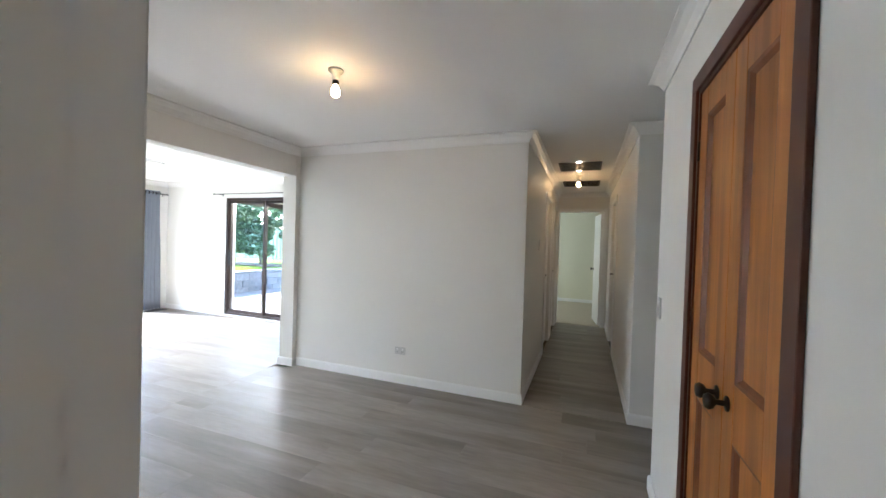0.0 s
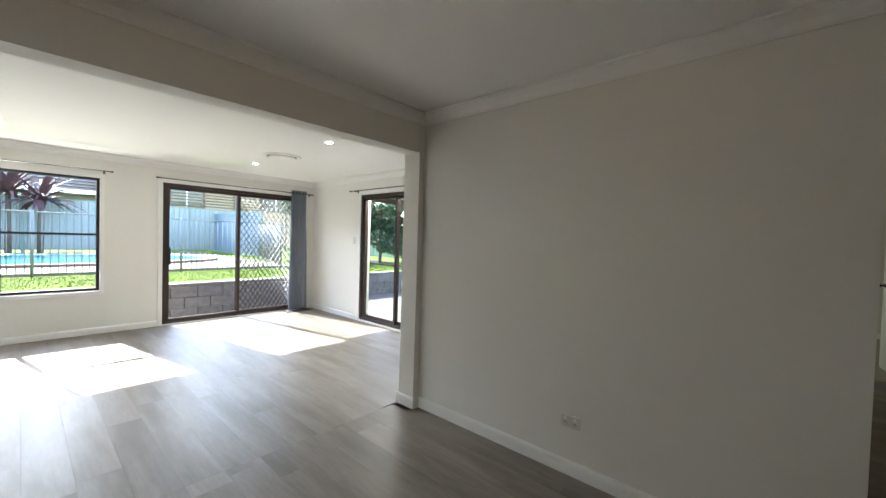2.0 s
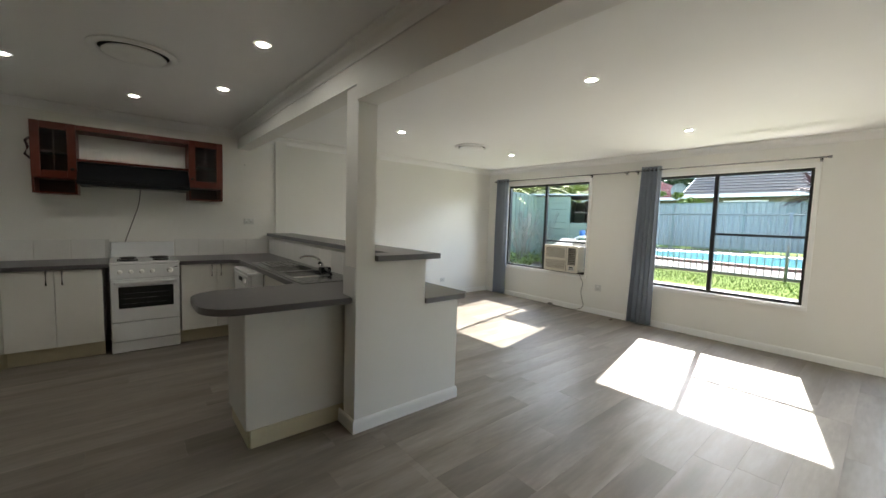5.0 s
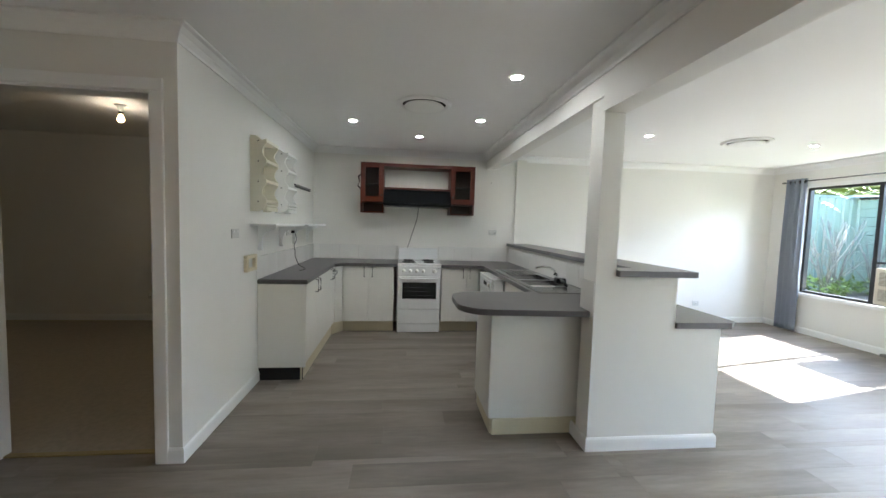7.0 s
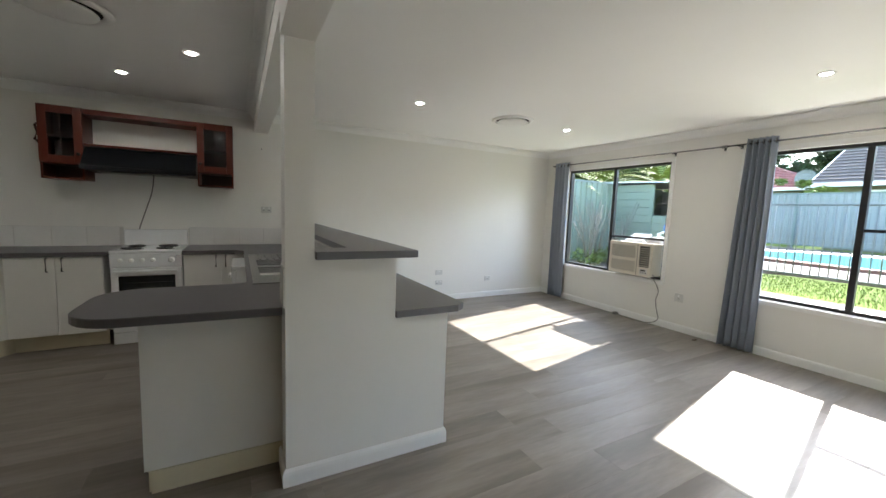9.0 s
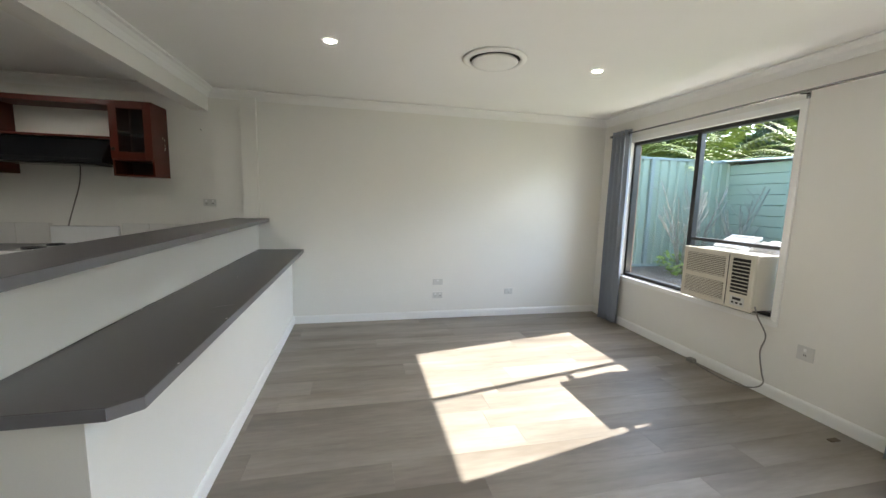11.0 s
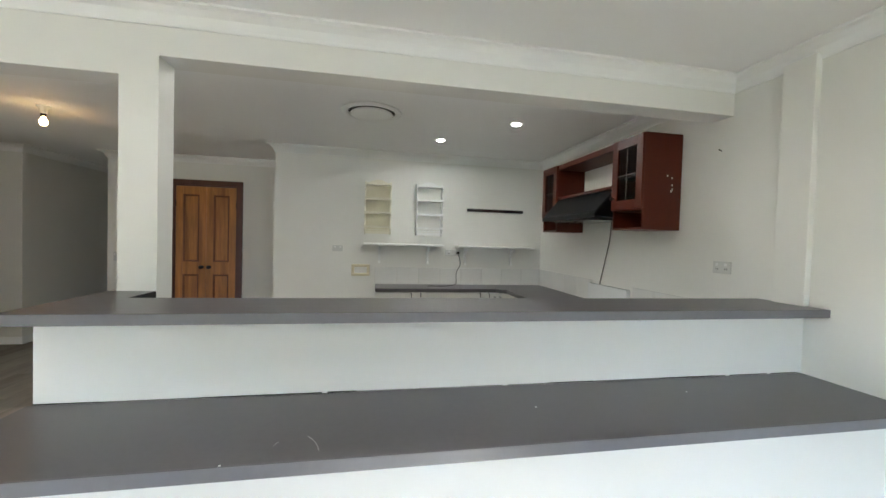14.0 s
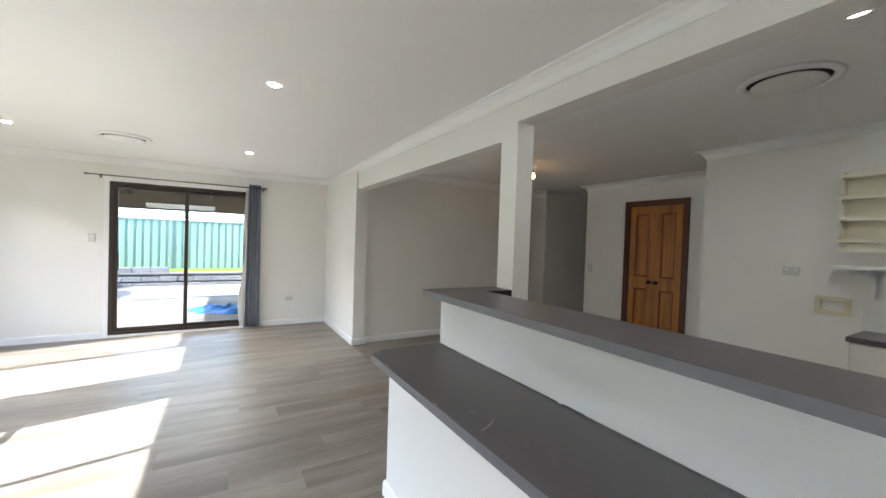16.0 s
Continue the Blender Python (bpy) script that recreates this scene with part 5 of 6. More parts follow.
turn = Matrix.Translation((0.725, HY + 0.10, 0)) @ Matrix.Rotation(radians(7), 4, "Z")
bmesh.ops.transform(bm, matrix=turn, verts=bm.verts)
part("leaf", bm, M_TRIM, bd)
bm = lathe(bmesh.new(), (-0.018, 0.66, 1.0), [(0.024, 0), (0.024, -0.006), (0.009, -0.01), (0.009, -0.035), (0.024, -0.04), (0.026, -0.055), (0.015, -0.062)], 20, "X")
bmesh.ops.transform(bm, matrix=turn, verts=bm.verts)
part("knob", bm, M_IRON, bd, "dark round knob")

# ---- air conditioner ----
M_ACB = mat("aged_ivory_plastic", (0.66, 0.62, 0.53), 0.4, var=0.03)
# ivory darkened to paint the shade behind the intake slats
M_ACG = mat("shaded_ivory_backing", (0.20, 0.18, 0.145), 0.5)
ac = thing("air_conditioner", (-7.0, -1.10, 0.615), "ivory window air conditioner set in the lower pane", "air conditioner")
AX, Y0, Y1, Z0, Z1 = -6.93, -1.41, -0.785, 0.612, 1.045
part("case", boxes((-7.45, AX - 0.03, Y0 + 0.01, Y1 - 0.01, Z0 + 0.01, Z1 - 0.01), bevel=0.004), M_ACB, ac)
part("front", boxes((AX - 0.03, AX, Y0, Y1, Z0, Z1), bevel=0.012), M_ACB, ac)
sp_y = Y0 + 0.425
for za, zb in ((Z0 + 0.045, Z0 + 0.185), (Z0 + 0.225, Z1 - 0.045)):
    g = part("intake_grille", boxes((AX + 0.0005, AX + 0.002, Y0 + 0.04, sp_y - 0.03, za, zb)), M_ACG, ac, "ivory slotted intake grille, shade between its slats painted in")
    n = 11
    for k in range(n):
        z = za + (zb - za) * (k + 0.5) / n
        part("slat", boxes((AX + 0.002, AX + 0.008, Y0 + 0.04, sp_y - 0.03, z - 0.003, z + 0.003)), M_ACB, g)
og = part("outlet_grille", boxes((AX + 0.0005, AX + 0.002, sp_y + 0.03, Y1 - 0.035, Z0 + 0.125, Z1 - 0.04)), M_DARK, ac, "dark outlet louvres")
for k in range(9):
    z = Z0 + 0.14 + k * 0.028
    part("louvre", boxes((AX + 0.002, AX + 0.009, sp_y + 0.03, Y1 - 0.035, z, z + 0.006)), M_ACB, og)
part("divider", boxes((AX + 0.0005, AX + 0.003, sp_y - 0.005, sp_y, Z0 + 0.02, Z1 - 0.02)), M_DARK, ac)
cp = part("control_panel", boxes((AX + 0.0005, AX + 0.003, sp_y + 0.04, Y1 - 0.05, Z0 + 0.03, Z0 + 0.10)), mat("pale_grey_panel", (0.6, 0.6, 0.58), 0.4), ac)
for k in range(3):
    part("button", boxes((AX + 0.003, AX + 0.006, sp_y + 0.055 + k * 0.033, sp_y + 0.073 + k * 0.033, Z0 + 0.045, Z0 + 0.058)), M_DARK, cp)
part("display", boxes((AX + 0.003, AX + 0.0045, sp_y + 0.06, Y1 - 0.075, Z0 + 0.072, Z0 + 0.092)), M_DARK, cp)
M_GREYP = mat("weathered_white_plastic", (0.42, 0.43, 0.43), 0.5, var=0.08)
gr = thing("plastic_grille", (-7.27, -1.12, Z1), "white slotted plastic grille lying on the air conditioner", "grille")
part("frame", boxes((-7.38, -7.36, -1.36, -1.10, Z1 - 0.009, Z1 + 0.012), (-7.20, -7.18, -1.36, -1.10, Z1 - 0.009, Z1 + 0.012), (-7.36, -7.20, -1.36, -1.34, Z1 - 0.009, Z1 + 0.012), (-7.36, -7.20, -1.12, -1.10, Z1 - 0.009, Z1 + 0.012)), M_GREYP, gr)
for k in range(7):
    part("slat", boxes((-7.36, -7.20, -1.325 + k * 0.029, -1.311 + k * 0.029, Z1 - 0.006, Z1 + 0.009)), M_GREYP, gr)
for ob in gr.children:
    for v in ob.data.vertices:
        v.co.z += 0.45 * (-7.18 - v.co.x)
rg = bmesh.new()
gv = {}
for i in range(13):
    for j in range(7):
        u, v = i / 12, j / 6
        gv[i, j] = rg.verts.new((-7.40 + 0.22 * v, -1.08 + 0.26 * u, Z1 - 0.008 + (0.075 + 0.06 * noise.noise((u * 4, v * 3, 2.0))) * min(1, 5 * min(u, 1 - u, v, 1 - v))))
for i in range(12):
    for j in range(6):
        rg.faces.new((gv[i, j], gv[i + 1, j], gv[i + 1, j + 1], gv[i, j + 1])).smooth = True
solid("rag", rg, mat("weathered_pale_cloth", (0.33, 0.31, 0.28), 0.9, var=0.15, scale=8), "crumpled pale rag lying on the air conditioner", "rag")
solid("aircon_cord", tube(bmesh.new(), smooth_line([(AX - 0.04, Y1 + 0.002, 0.66), (AX - 0.06, Y1 + 0.02, 0.58), (-7.05, -0.74, 0.45), (-7.045, -0.76, 0.32), (-7.03, -0.72, 0.18), (-7.03, -0.70, 0.10), (-7.00, -0.76, 0.04), (-6.98, -0.92, 0.012), (-6.99, -1.10, 0.012), (-7.02, -1.28, 0.014)]), 0.005, 8), mat("dark_grey_cord", (0.22, 0.21, 0.20), 0.55), "grey cord hanging from the air conditioner to the floor", "cord")
solid("plug", boxes((-7.055, -7.0, -1.34, -1.28, 0.001, 0.035), bevel=0.006), mat("grey_plug", (0.2, 0.2, 0.19), 0.5), "grey plug on the floor by the skirting", "plug")

# ---- outdoors ----
M_GRASS = mat("sunlit_lawn", (0.10, 0.148, 0.016), 0.9, var=0.18, scale=2.2, bump=0.3, bscale=90, spec=0.1)
M_BLADE = mat("grass_blades", (0.105, 0.155, 0.018), 0.8, var=0.3, scale=4, spec=0.15)
M_CONC = mat("weathered_concrete", (0.14, 0.128, 0.11), 0.9, var=0.28, scale=2.5, bump=0.25, bscale=50, dark=(0.075, 0.068, 0.055), darkscale=2.2, darkamount=0.6)
M_BLOCK = mat("grey_split_block", (0.17, 0.17, 0.18), 0.9, var=0.25, scale=12, bump=0.8, bscale=45, rand=0.15)
M_BLOCKJ = mat("block_core", (0.09, 0.09, 0.09), 0.9)
M_CAP = mat("pale_cap_block", (0.17, 0.17, 0.165), 0.85, var=0.15, scale=8, bump=0.4, bscale=60, rand=0.08)
M_PAVE = mat("pinkish_brick_paving", (0.18, 0.135, 0.12), 0.85, var=0.15, scale=9, bump=0.2, bscale=40, rand=0.12)
M_COPE = mat("brown_bullnose_brick", (0.17, 0.085, 0.06), 0.7, var=0.2, scale=12, rand=0.15)
M_POOLT = mat("white_pool_band", (0.5, 0.53, 0.54), 0.3)
M_TEAL = mat("pale_teal_steel_fence", (0.25, 0.28, 0.265), 0.5, var=0.05, scale=1.2)
M_TEALN = mat("soft_green_steel_fence", (0.155, 0.245, 0.195), 0.5, var=0.06, scale=1.2)
M_GREENF = mat("mist_green_steel_fence", (0.20, 0.255, 0.195), 0.5, var=0.08, scale=1.2)
M_POSTF = mat("fence_post_steel", (0.17, 0.215, 0.20), 0.5)
M_PFENCE = mat("grey_pool_fence", (0.19, 0.205, 0.20), 0.45, metal=0.3)
M_BLUEG = mat("slate_blue_steel", (0.15, 0.20, 0.25), 0.5, var=0.08, scale=1.5)
M_ROOFG = mat("grey_roof_tile", (0.105, 0.085, 0.075), 0.85, var=0.2, scale=6, rand=0.2)
M_ROOFR = mat("red_roof_tile", (0.26, 0.085, 0.07), 0.85, var=0.2, scale=6, rand=0.2)
M_BRICKH = mat("tan_brick_wall", (0.33, 0.24, 0.15), 0.9, var=0.2, scale=14, bump=0.3, bscale=30)
M_OLIVE = mat("olive_render", (0.16, 0.155, 0.11), 0.9, var=0.1)
M_BARK = mat("tree_bark", (0.10, 0.08, 0.06), 0.95, var=0.3, scale=10, bump=0.6, bscale=20)
M_LEAF = mat("dark_leaves", (0.028, 0.052, 0.018), 0.7, var=0.4, scale=1.2, spec=0.2)
M_LEAFY = mat("bright_leaves", (0.11, 0.15, 0.03), 0.7, var=0.4, scale=2.5, spec=0.2)
M_FERN = mat("yellow_green_fern", (0.15, 0.185, 0.03), 0.6, var=0.3, scale=3, spec=0.25)
M_CORD = mat("purple_leaves", (0.10, 0.045, 0.05), 0.6, var=0.4, scale=5, spec=0.25)
M_TWIG = mat("pale_bare_twigs", (0.18, 0.165, 0.135), 0.9, var=0.2)
M_MULCH = mat("brown_mulch", (0.10, 0.075, 0.05), 0.95, var=0.4, scale=9, bump=0.7, bscale=40)

# water: glossy, pale turquoise
M_WATER = mat("turquoise_pool_water", (0.10, 0.36, 0.40), 0.06, var=0.08, scale=1.5, bump=0.08, bscale=6)


def level(x, y):
    """Height of the yard: lower towards the side fence."""
    t = min(1.0, max(0.0, (-0.6 - y) / 2.4))
    t = t * t * (3 - 2 * t)
    return 0.50 - 0.26 * t


# one ground sheet to the horizon; the yard's rise is part of it
XR = -8.02
bm = bmesh.new()
xs = [-2500, -600, -150, -60, -40, -30, -24, -20, -18, -16, -14, -12, -11, -10.2, -9.4, -8.8, -8.3, XR - 0.15, XR - 0.14, -7.5, -6, -3, -2.25, -2.2, 0, 4, 10, 30, 120, 600, 2500]
ys = [-2500, -600, -150, -60, -30, -15, -8, -6, -5, -4.2, -3.6, -3.0, -2.6, -2.2, -1.8, -1.4, -1.0, -0.6, 0, 2, 4, 6, 8, 9.0, 11.29, 11.31, 12.6, 14, 20, 30, 60, 150, 600, 2500]
grid = {}
for i, x in enumerate(xs):
    for j, y in enumerate(ys):
        if x < XR - 0.145 or (y > 11.3 and (x < -2.22 or y > 12.0)):
            z = level(x, y)
            if x >= XR - 0.145:
                z = 0.34
            if x < -60 or abs(y) > 100 or x > 100:
                z = 0.0
        else:
            z = -0.11
        grid[i, j] = bm.verts.new((x, y, z))
for i in range(len(xs) - 1):
    for j in range(len(ys) - 1):
        bm.faces.new((grid[i, j], grid[i + 1, j], grid[i + 1, j + 1], grid[i, j + 1]))
bmesh.ops.recalc_face_normals(bm, faces=bm.faces)
structure("ground", bm, M_GRASS, "green lawn rising behind a low retaining wall", "lawn")
structure("ground_patio", boxes((-8.0, -2.2, 5.08, 11.15, -0.108, -0.05), (-8.0, -7.28, -6.0, 5.08, -0.108, -0.05)), M_CONC, "weathered concrete patio slab", "patio")
for k in range(4):
    structure("patio_joint", boxes((-8.0, -2.2, 6.0 + k * 0.9, 6.012 + k * 0.9, -0.0498, -0.048)), M_MULCH, "dark joint across the concrete patio", "joint")

# grass blades near the windows
rnd = random.Random(4)
bm = bmesh.new()
for k in range(26000):
    x, y = rnd.uniform(-10.2, XR - 0.2), rnd.uniform(-1.2, 8.5)
    if rnd.random() < 0.2:
        x, y = rnd.uniform(-13, -8.2), rnd.uniform(6.0, 9.6)
    z = level(x, y)
    a, h, w = rnd.uniform(0, math.tau), rnd.uniform(0.014, 0.036), 0.0035
    lx, ly = rnd.uniform(-0.015, 0.015), rnd.uniform(-0.015, 0.015)
    v = [bm.verts.new((x + math.cos(a) * w, y + math.sin(a) * w, z)), bm.verts.new((x - math.cos(a) * w, y - math.sin(a) * w, z)), bm.verts.new((x + lx, y + ly, z + h))]
    bm.faces.new(v)
solid("grass", bm, M_BLADE, "short green grass blades of the lawn", "grass", kind="stuff")

# retaining wall of split blocks along the west side and round the patio
rw = structure("wall_retaining", boxes((XR - 0.17, XR - 0.02, -1.4, 11.33, -0.10, 0.44), (XR - 0.17, XR - 0.02, -6.0, -1.4, -0.10, 0.22), (XR - 0.02, -2.2, 11.22, 11.33, -0.10, 0.30)), M_BLOCKJ, "low grey block retaining wall with pale caps", "retaining wall")
def block_mesh(name, lx, ly, lz, material, seed):
    rn = random.Random(seed)
    bm = boxes((-lx / 2, lx / 2, -ly / 2, ly / 2, 0, lz), bevel=0.010)
    return mesh_of(name, bm, material)


bl = [block_mesh("block", 0.11, 0.392, 0.178, M_BLOCK, 1), block_mesh("block", 0.13, 0.392, 0.178, M_BLOCK, 2)]
bn = [block_mesh("block", 0.392, 0.11, 0.138, M_BLOCK, 3), block_mesh("block", 0.392, 0.13, 0.138, M_BLOCK, 4)]
cap = block_mesh("cap_block", 0.22, 0.595, 0.062, M_CAP, 5)
capn = block_mesh("cap_block", 0.595, 0.22, 0.062, M_CAP, 6)
def piece(name, me, at, parent):
    ob = new(name, me)
    ob.parent = parent
    ob.location = at
    return ob


rnd = random.Random(8)
for c in range(3):
    for k in range(43):
        y = -5.8 + k * 0.4 + (0.2 if c % 2 else 0)
        if y < 11.2 and (c < 2 or y > -1.2):
            piece("block", rnd.choice(bl), (XR + 0.015 + rnd.uniform(-0.006, 0.006), y, -0.105 + c * 0.182), rw)
for k in range(28):
    y = -5.7 + k * 0.6
    if y < -1.2:
        continue
    piece("cap_block", cap, (XR - 0.04, y, 0.442), rw)
for c in range(3):
    for k in range(14):
        x = -7.7 + k * 0.4 + (0.2 if c % 2 else 0)
        if c == 2 and x > -5.4:
            continue
        piece("block", rnd.choice(bn), (x, 11.20 + rnd.uniform(-0.006, 0.006), -0.105 + c * 0.182 + (0.064 if c == 2 else 0)), rw)
for k in range(9):
    piece("cap_block", capn, (-7.6 + k * 0.6, 11.24, 0.262), rw)


# corrugated steel fences
def steel_fence(name, a, b, z0, z1, m, label, rib=0.19, posts=2.35):
    a, b = Vector(a), Vector(b)
    d = (b - a)
    length = d.length
    d.normalize()
    nrm = Vector((-d.y, d.x))
    f = thing(name, (a.x, a.y, z0), label, "fence", "steel fences")
    s, k = 0.0, 0
    line = []
    while s < length:
        for off, q in ((0.0, 0.0), (0.55, 0.0), (0.66, 0.028), (0.88, 0.028)):
            if s + off * rib <= length:
                p = a + d * (s + off * rib) + nrm * q
                line.append(p)
        s += rib
    bm = bmesh.new()
    prev = None
    for p in line:
        cur = [bm.verts.new((p.x, p.y, z0)), bm.verts.new((p.x, p.y, z1)), bm.verts.new((p.x - nrm.x * 0.004, p.y - nrm.y * 0.004, z1)), bm.verts.new((p.x - nrm.x * 0.004, p.y - nrm.y * 0.004, z0))]
        if prev:
            for i in range(4):
                bm.faces.new((prev[i], prev[(i + 1) % 4], cur[(i + 1) % 4], cur[i]))
        prev = cur
    bmesh.ops.recalc_face_normals(bm, faces=bm.faces)
    part("sheet", bm, m, f)
    rot = Matrix.Rotation(math.atan2(d.y, d.x), 4, "Z")
    for z in (z0, z1 - 0.01):
        bm = boxes((0, length, -0.02, 0.045, z, z + 0.045))
        bmesh.ops.transform(bm, matrix=Matrix.Translation((a.x, a.y, 0)) @ rot, verts=bm.verts)
        part("rail", bm, M_POSTF, f)
    n = max(1, round(length / posts))
    for k in range(n + 1):
        u = length * k / n
        bm = boxes((u - 0.035, u + 0.035, -0.025, 0.055, z0 - 0.25, z1 + 0.035))
        bmesh.ops.transform(bm, matrix=Matrix.Translation((a.x, a.y, 0)) @ rot, verts=bm.verts)
        part("post", bm, M_POSTF, f)
    return f


steel_fence("boundary_fence", (-19.5, -16), (-19.5, 8.5), 0.62, 2.40, M_TEAL, "pale teal ribbed steel fence behind the pool")
steel_fence("boundary_fence", (-7.4, -4.62), (-11.2, -4.62), 0.26, 2.22, M_GREENF, "mist green ribbed steel side fence")
steel_fence("boundary_fence", (-17.0, 12.2), (-1.0, 12.2), 0.26, 1.79, M_TEALN, "pale green ribbed steel fence behind the patio")
steel_fence("boundary_fence", (-19.5, 7.0), (-14.6, 7.0), 0.55, 2.20, M_BLUEG, "slate blue steel fence beside the pool")


# pool with paving and coping
def oval(rx, ry, cx=-14.7, cy=1.0, n=56):
    return [(cx + rx * (abs(math.cos(t)) ** 0.75) * math.copysign(1, math.cos(t)), cy + ry * (abs(math.sin(t)) ** 0.75) * math.copysign(1, math.sin(t))) for t in [k * math.tau / n for k in range(n)]]


structure("pool_paving", prism(bmesh.new(), [(-10.4, -2.6), (-10.4, 6.2), (-19.3, 6.2), (-19.3, -5.5), (-12.0, -5.5)], 0.40, 0.535), M_PAVE, "pinkish paving round the pool", "paving")
pool = thing("swimming_pool", (-14.7, 1.0, 0.53), "oval in-ground pool with turquoise water and brick coping", "pool")
ring_out, ring_in = oval(2.55, 4.45), oval(2.30, 4.15)
bm = bmesh.new()
n = len(ring_out)
for k in range(n):
    o0, o1, i0, i1 = ring_out[k], ring_out[(k + 1) % n], ring_in[k], ring_in[(k + 1) % n]
    v = [bm.verts.new((*p, z)) for z in (0.536, 0.60) for p in (o0, o1, i1, i0)]
    for q in ((4, 5, 6, 7), (0, 1, 5, 4), (2, 3, 7, 6)):
        bm.faces.new([v[i] for i in q])
bmesh.ops.recalc_face_normals(bm, faces=bm.faces)
part("coping", bm, M_COPE, pool, "brown brick coping")
bm = bmesh.new()
inn = oval(2.22, 4.07)
for k in range(n):
    v = [bm.verts.new((*p, z)) for p, z in ((ring_in[k], 0.601), (ring_in[(k + 1) % n], 0.601), (inn[(k + 1) % n], 0.585), (inn[k], 0.585))]
    bm.faces.new(v)
bmesh.ops.recalc_face_normals(bm, faces=bm.faces)
part("waterline_band", bm, M_POOLT, pool, "white tiled waterline")
part("water", prism(bmesh.new(), inn, 0.55, 0.582), M_WATER, pool, "clear turquoise water")


def pool_fence(a, b, label):
    a, b = Vector(a), Vector(b)
    d = b - a
    length = d.length
    d.normalize()
    z0 = level(a.x, a.y) + 0.03
    f = thing("pool_fence", (a.x, a.y, z0), label, "pool fence", "pool fences")
    P = lambda s, z: (a.x + d.x * s, a.y + d.y * s, z)
    for z in (z0 + 0.05, z0 + 1.16):
        part("rail", tube(bmesh.new(), [P(0, z), P(length, z)], 0.016, 6), M_PFENCE, f)
    n = int(length / 0.105)
    for k in range(n):
        s = (k + 0.5) * length / n
        part("picket", cyl(bmesh.new(), P(s, z0 + 0.05), P(s, z0 + 1.16), 0.008, seg=6), M_PFENCE, f)
    m = max(1, round(length / 2.4))
    for k in range(m + 1):
        part("post", cyl(bmesh.new(), P(length * k / m, z0 - 0.10), P(length * k / m, z0 + 1.20), 0.025, seg=10), M_PFENCE, f)


pool_fence((-10.25, -1.0), (-10.25, 5.75), "grey steel pool fence with upright pickets")
pool_fence((-10.25, 5.75), (-14.6, 6.95), "grey steel pool fence with upright pickets, end section")
pool_fence((-10.25, -1.0), (-10.75, -2.75), "grey steel pool fence running to the shed")

# garden shed with an open hatch
shed = thing("garden_shed", (-12.0, -3.7, 0.24), "pale green weatherboard shed with an open dark hatch", "shed")
M_SHED = mat("pale_green_weatherboard", (0.20, 0.255, 0.20), 0.6, var=0.06, scale=3)
part("wall", boxes((-13.6, -13.5, -4.9, -2.7, 0.1, 2.15), (-13.5, -11.05, -4.9, -4.82, 0.1, 2.2), (-13.5, -11.05, -2.78, -2.7, 0.1, 2.1)), M_SHED, shed)
for k in range(11):
    z = 0.15 + k * 0.185
    full = 1.45 > z + 0.1 or z > 2.02
    part("weatherboard", boxes((-11.06, -11.02 - 0.0, -4.86, -2.74 if full else -3.52, z, z + 0.178), bevel=0.006), M_SHED, shed)
part("corner_post", boxes((-11.05, -10.99, -3.56, -3.47, 0.15, 2.16)), M_SHED, shed)
part("corner_post", boxes((-11.05, -10.99, -2.78, -2.70, 0.15, 2.10)), M_SHED, shed)
# dark board behind the hatch paints the shade inside the shed
part("hatch_interior", boxes((-11.9, -11.85, -3.5, -2.78, 1.3, 2.1)), mat("shed_inside_shade", (0.06, 0.055, 0.05), 0.9), shed, "dark board painting the shaded inside")
part("shelf", boxes((-11.85, -11.2, -3.5, -2.78, 1.72, 1.74)), M_TWIG, shed)
bm = boxes((-13.7, -10.85, -5.0, -2.6, 2.19, 2.22))
for v in bm.verts:
    v.co.z += 0.035 * (-2.6 - v.co.y) - 0.02
part("roof", bm, mat("pale_steel_roof", (0.62, 0.64, 0.62), 0.5), shed, "pale steel skillion roof")

# pool pump corner
pump = thing("pool_filter", (-10.25, -2.55, 0.27), "white pool filter with a blue cap and pipes", "pool filter")
part("tank", lathe(bmesh.new(), (-10.4, -2.5, 0.27), [(0.16, 0), (0.2, 0.05), (0.2, 0.55), (0.12, 0.66), (0.05, 0.68)], 20), mat("blue_tank", (0.03, 0.13, 0.36), 0.4), pump, "blue tank")
part("pipe", tube(bmesh.new(), [(-10.2, -2.75, 0.3), (-10.2, -2.75, 1.05), (-10.2, -2.6, 1.1), (-10.2, -2.45, 1.08)], 0.045, 10), M_PLASTIC, pump, "white pipe")
part("cap", lathe(bmesh.new(), (-10.2, -2.6, 1.12), [(0.07, 0), (0.07, 0.10), (0.05, 0.13)], 16), mat("blue_cap", (0.05, 0.16, 0.45), 0.4), pump, "blue cap")
part("pipe", tube(bmesh.new(), [(-10.15, -2.95, 0.3), (-10.15, -2.95, 0.85), (-10.2, -2.75, 0.9)], 0.04, 10), M_PLASTIC, pump)


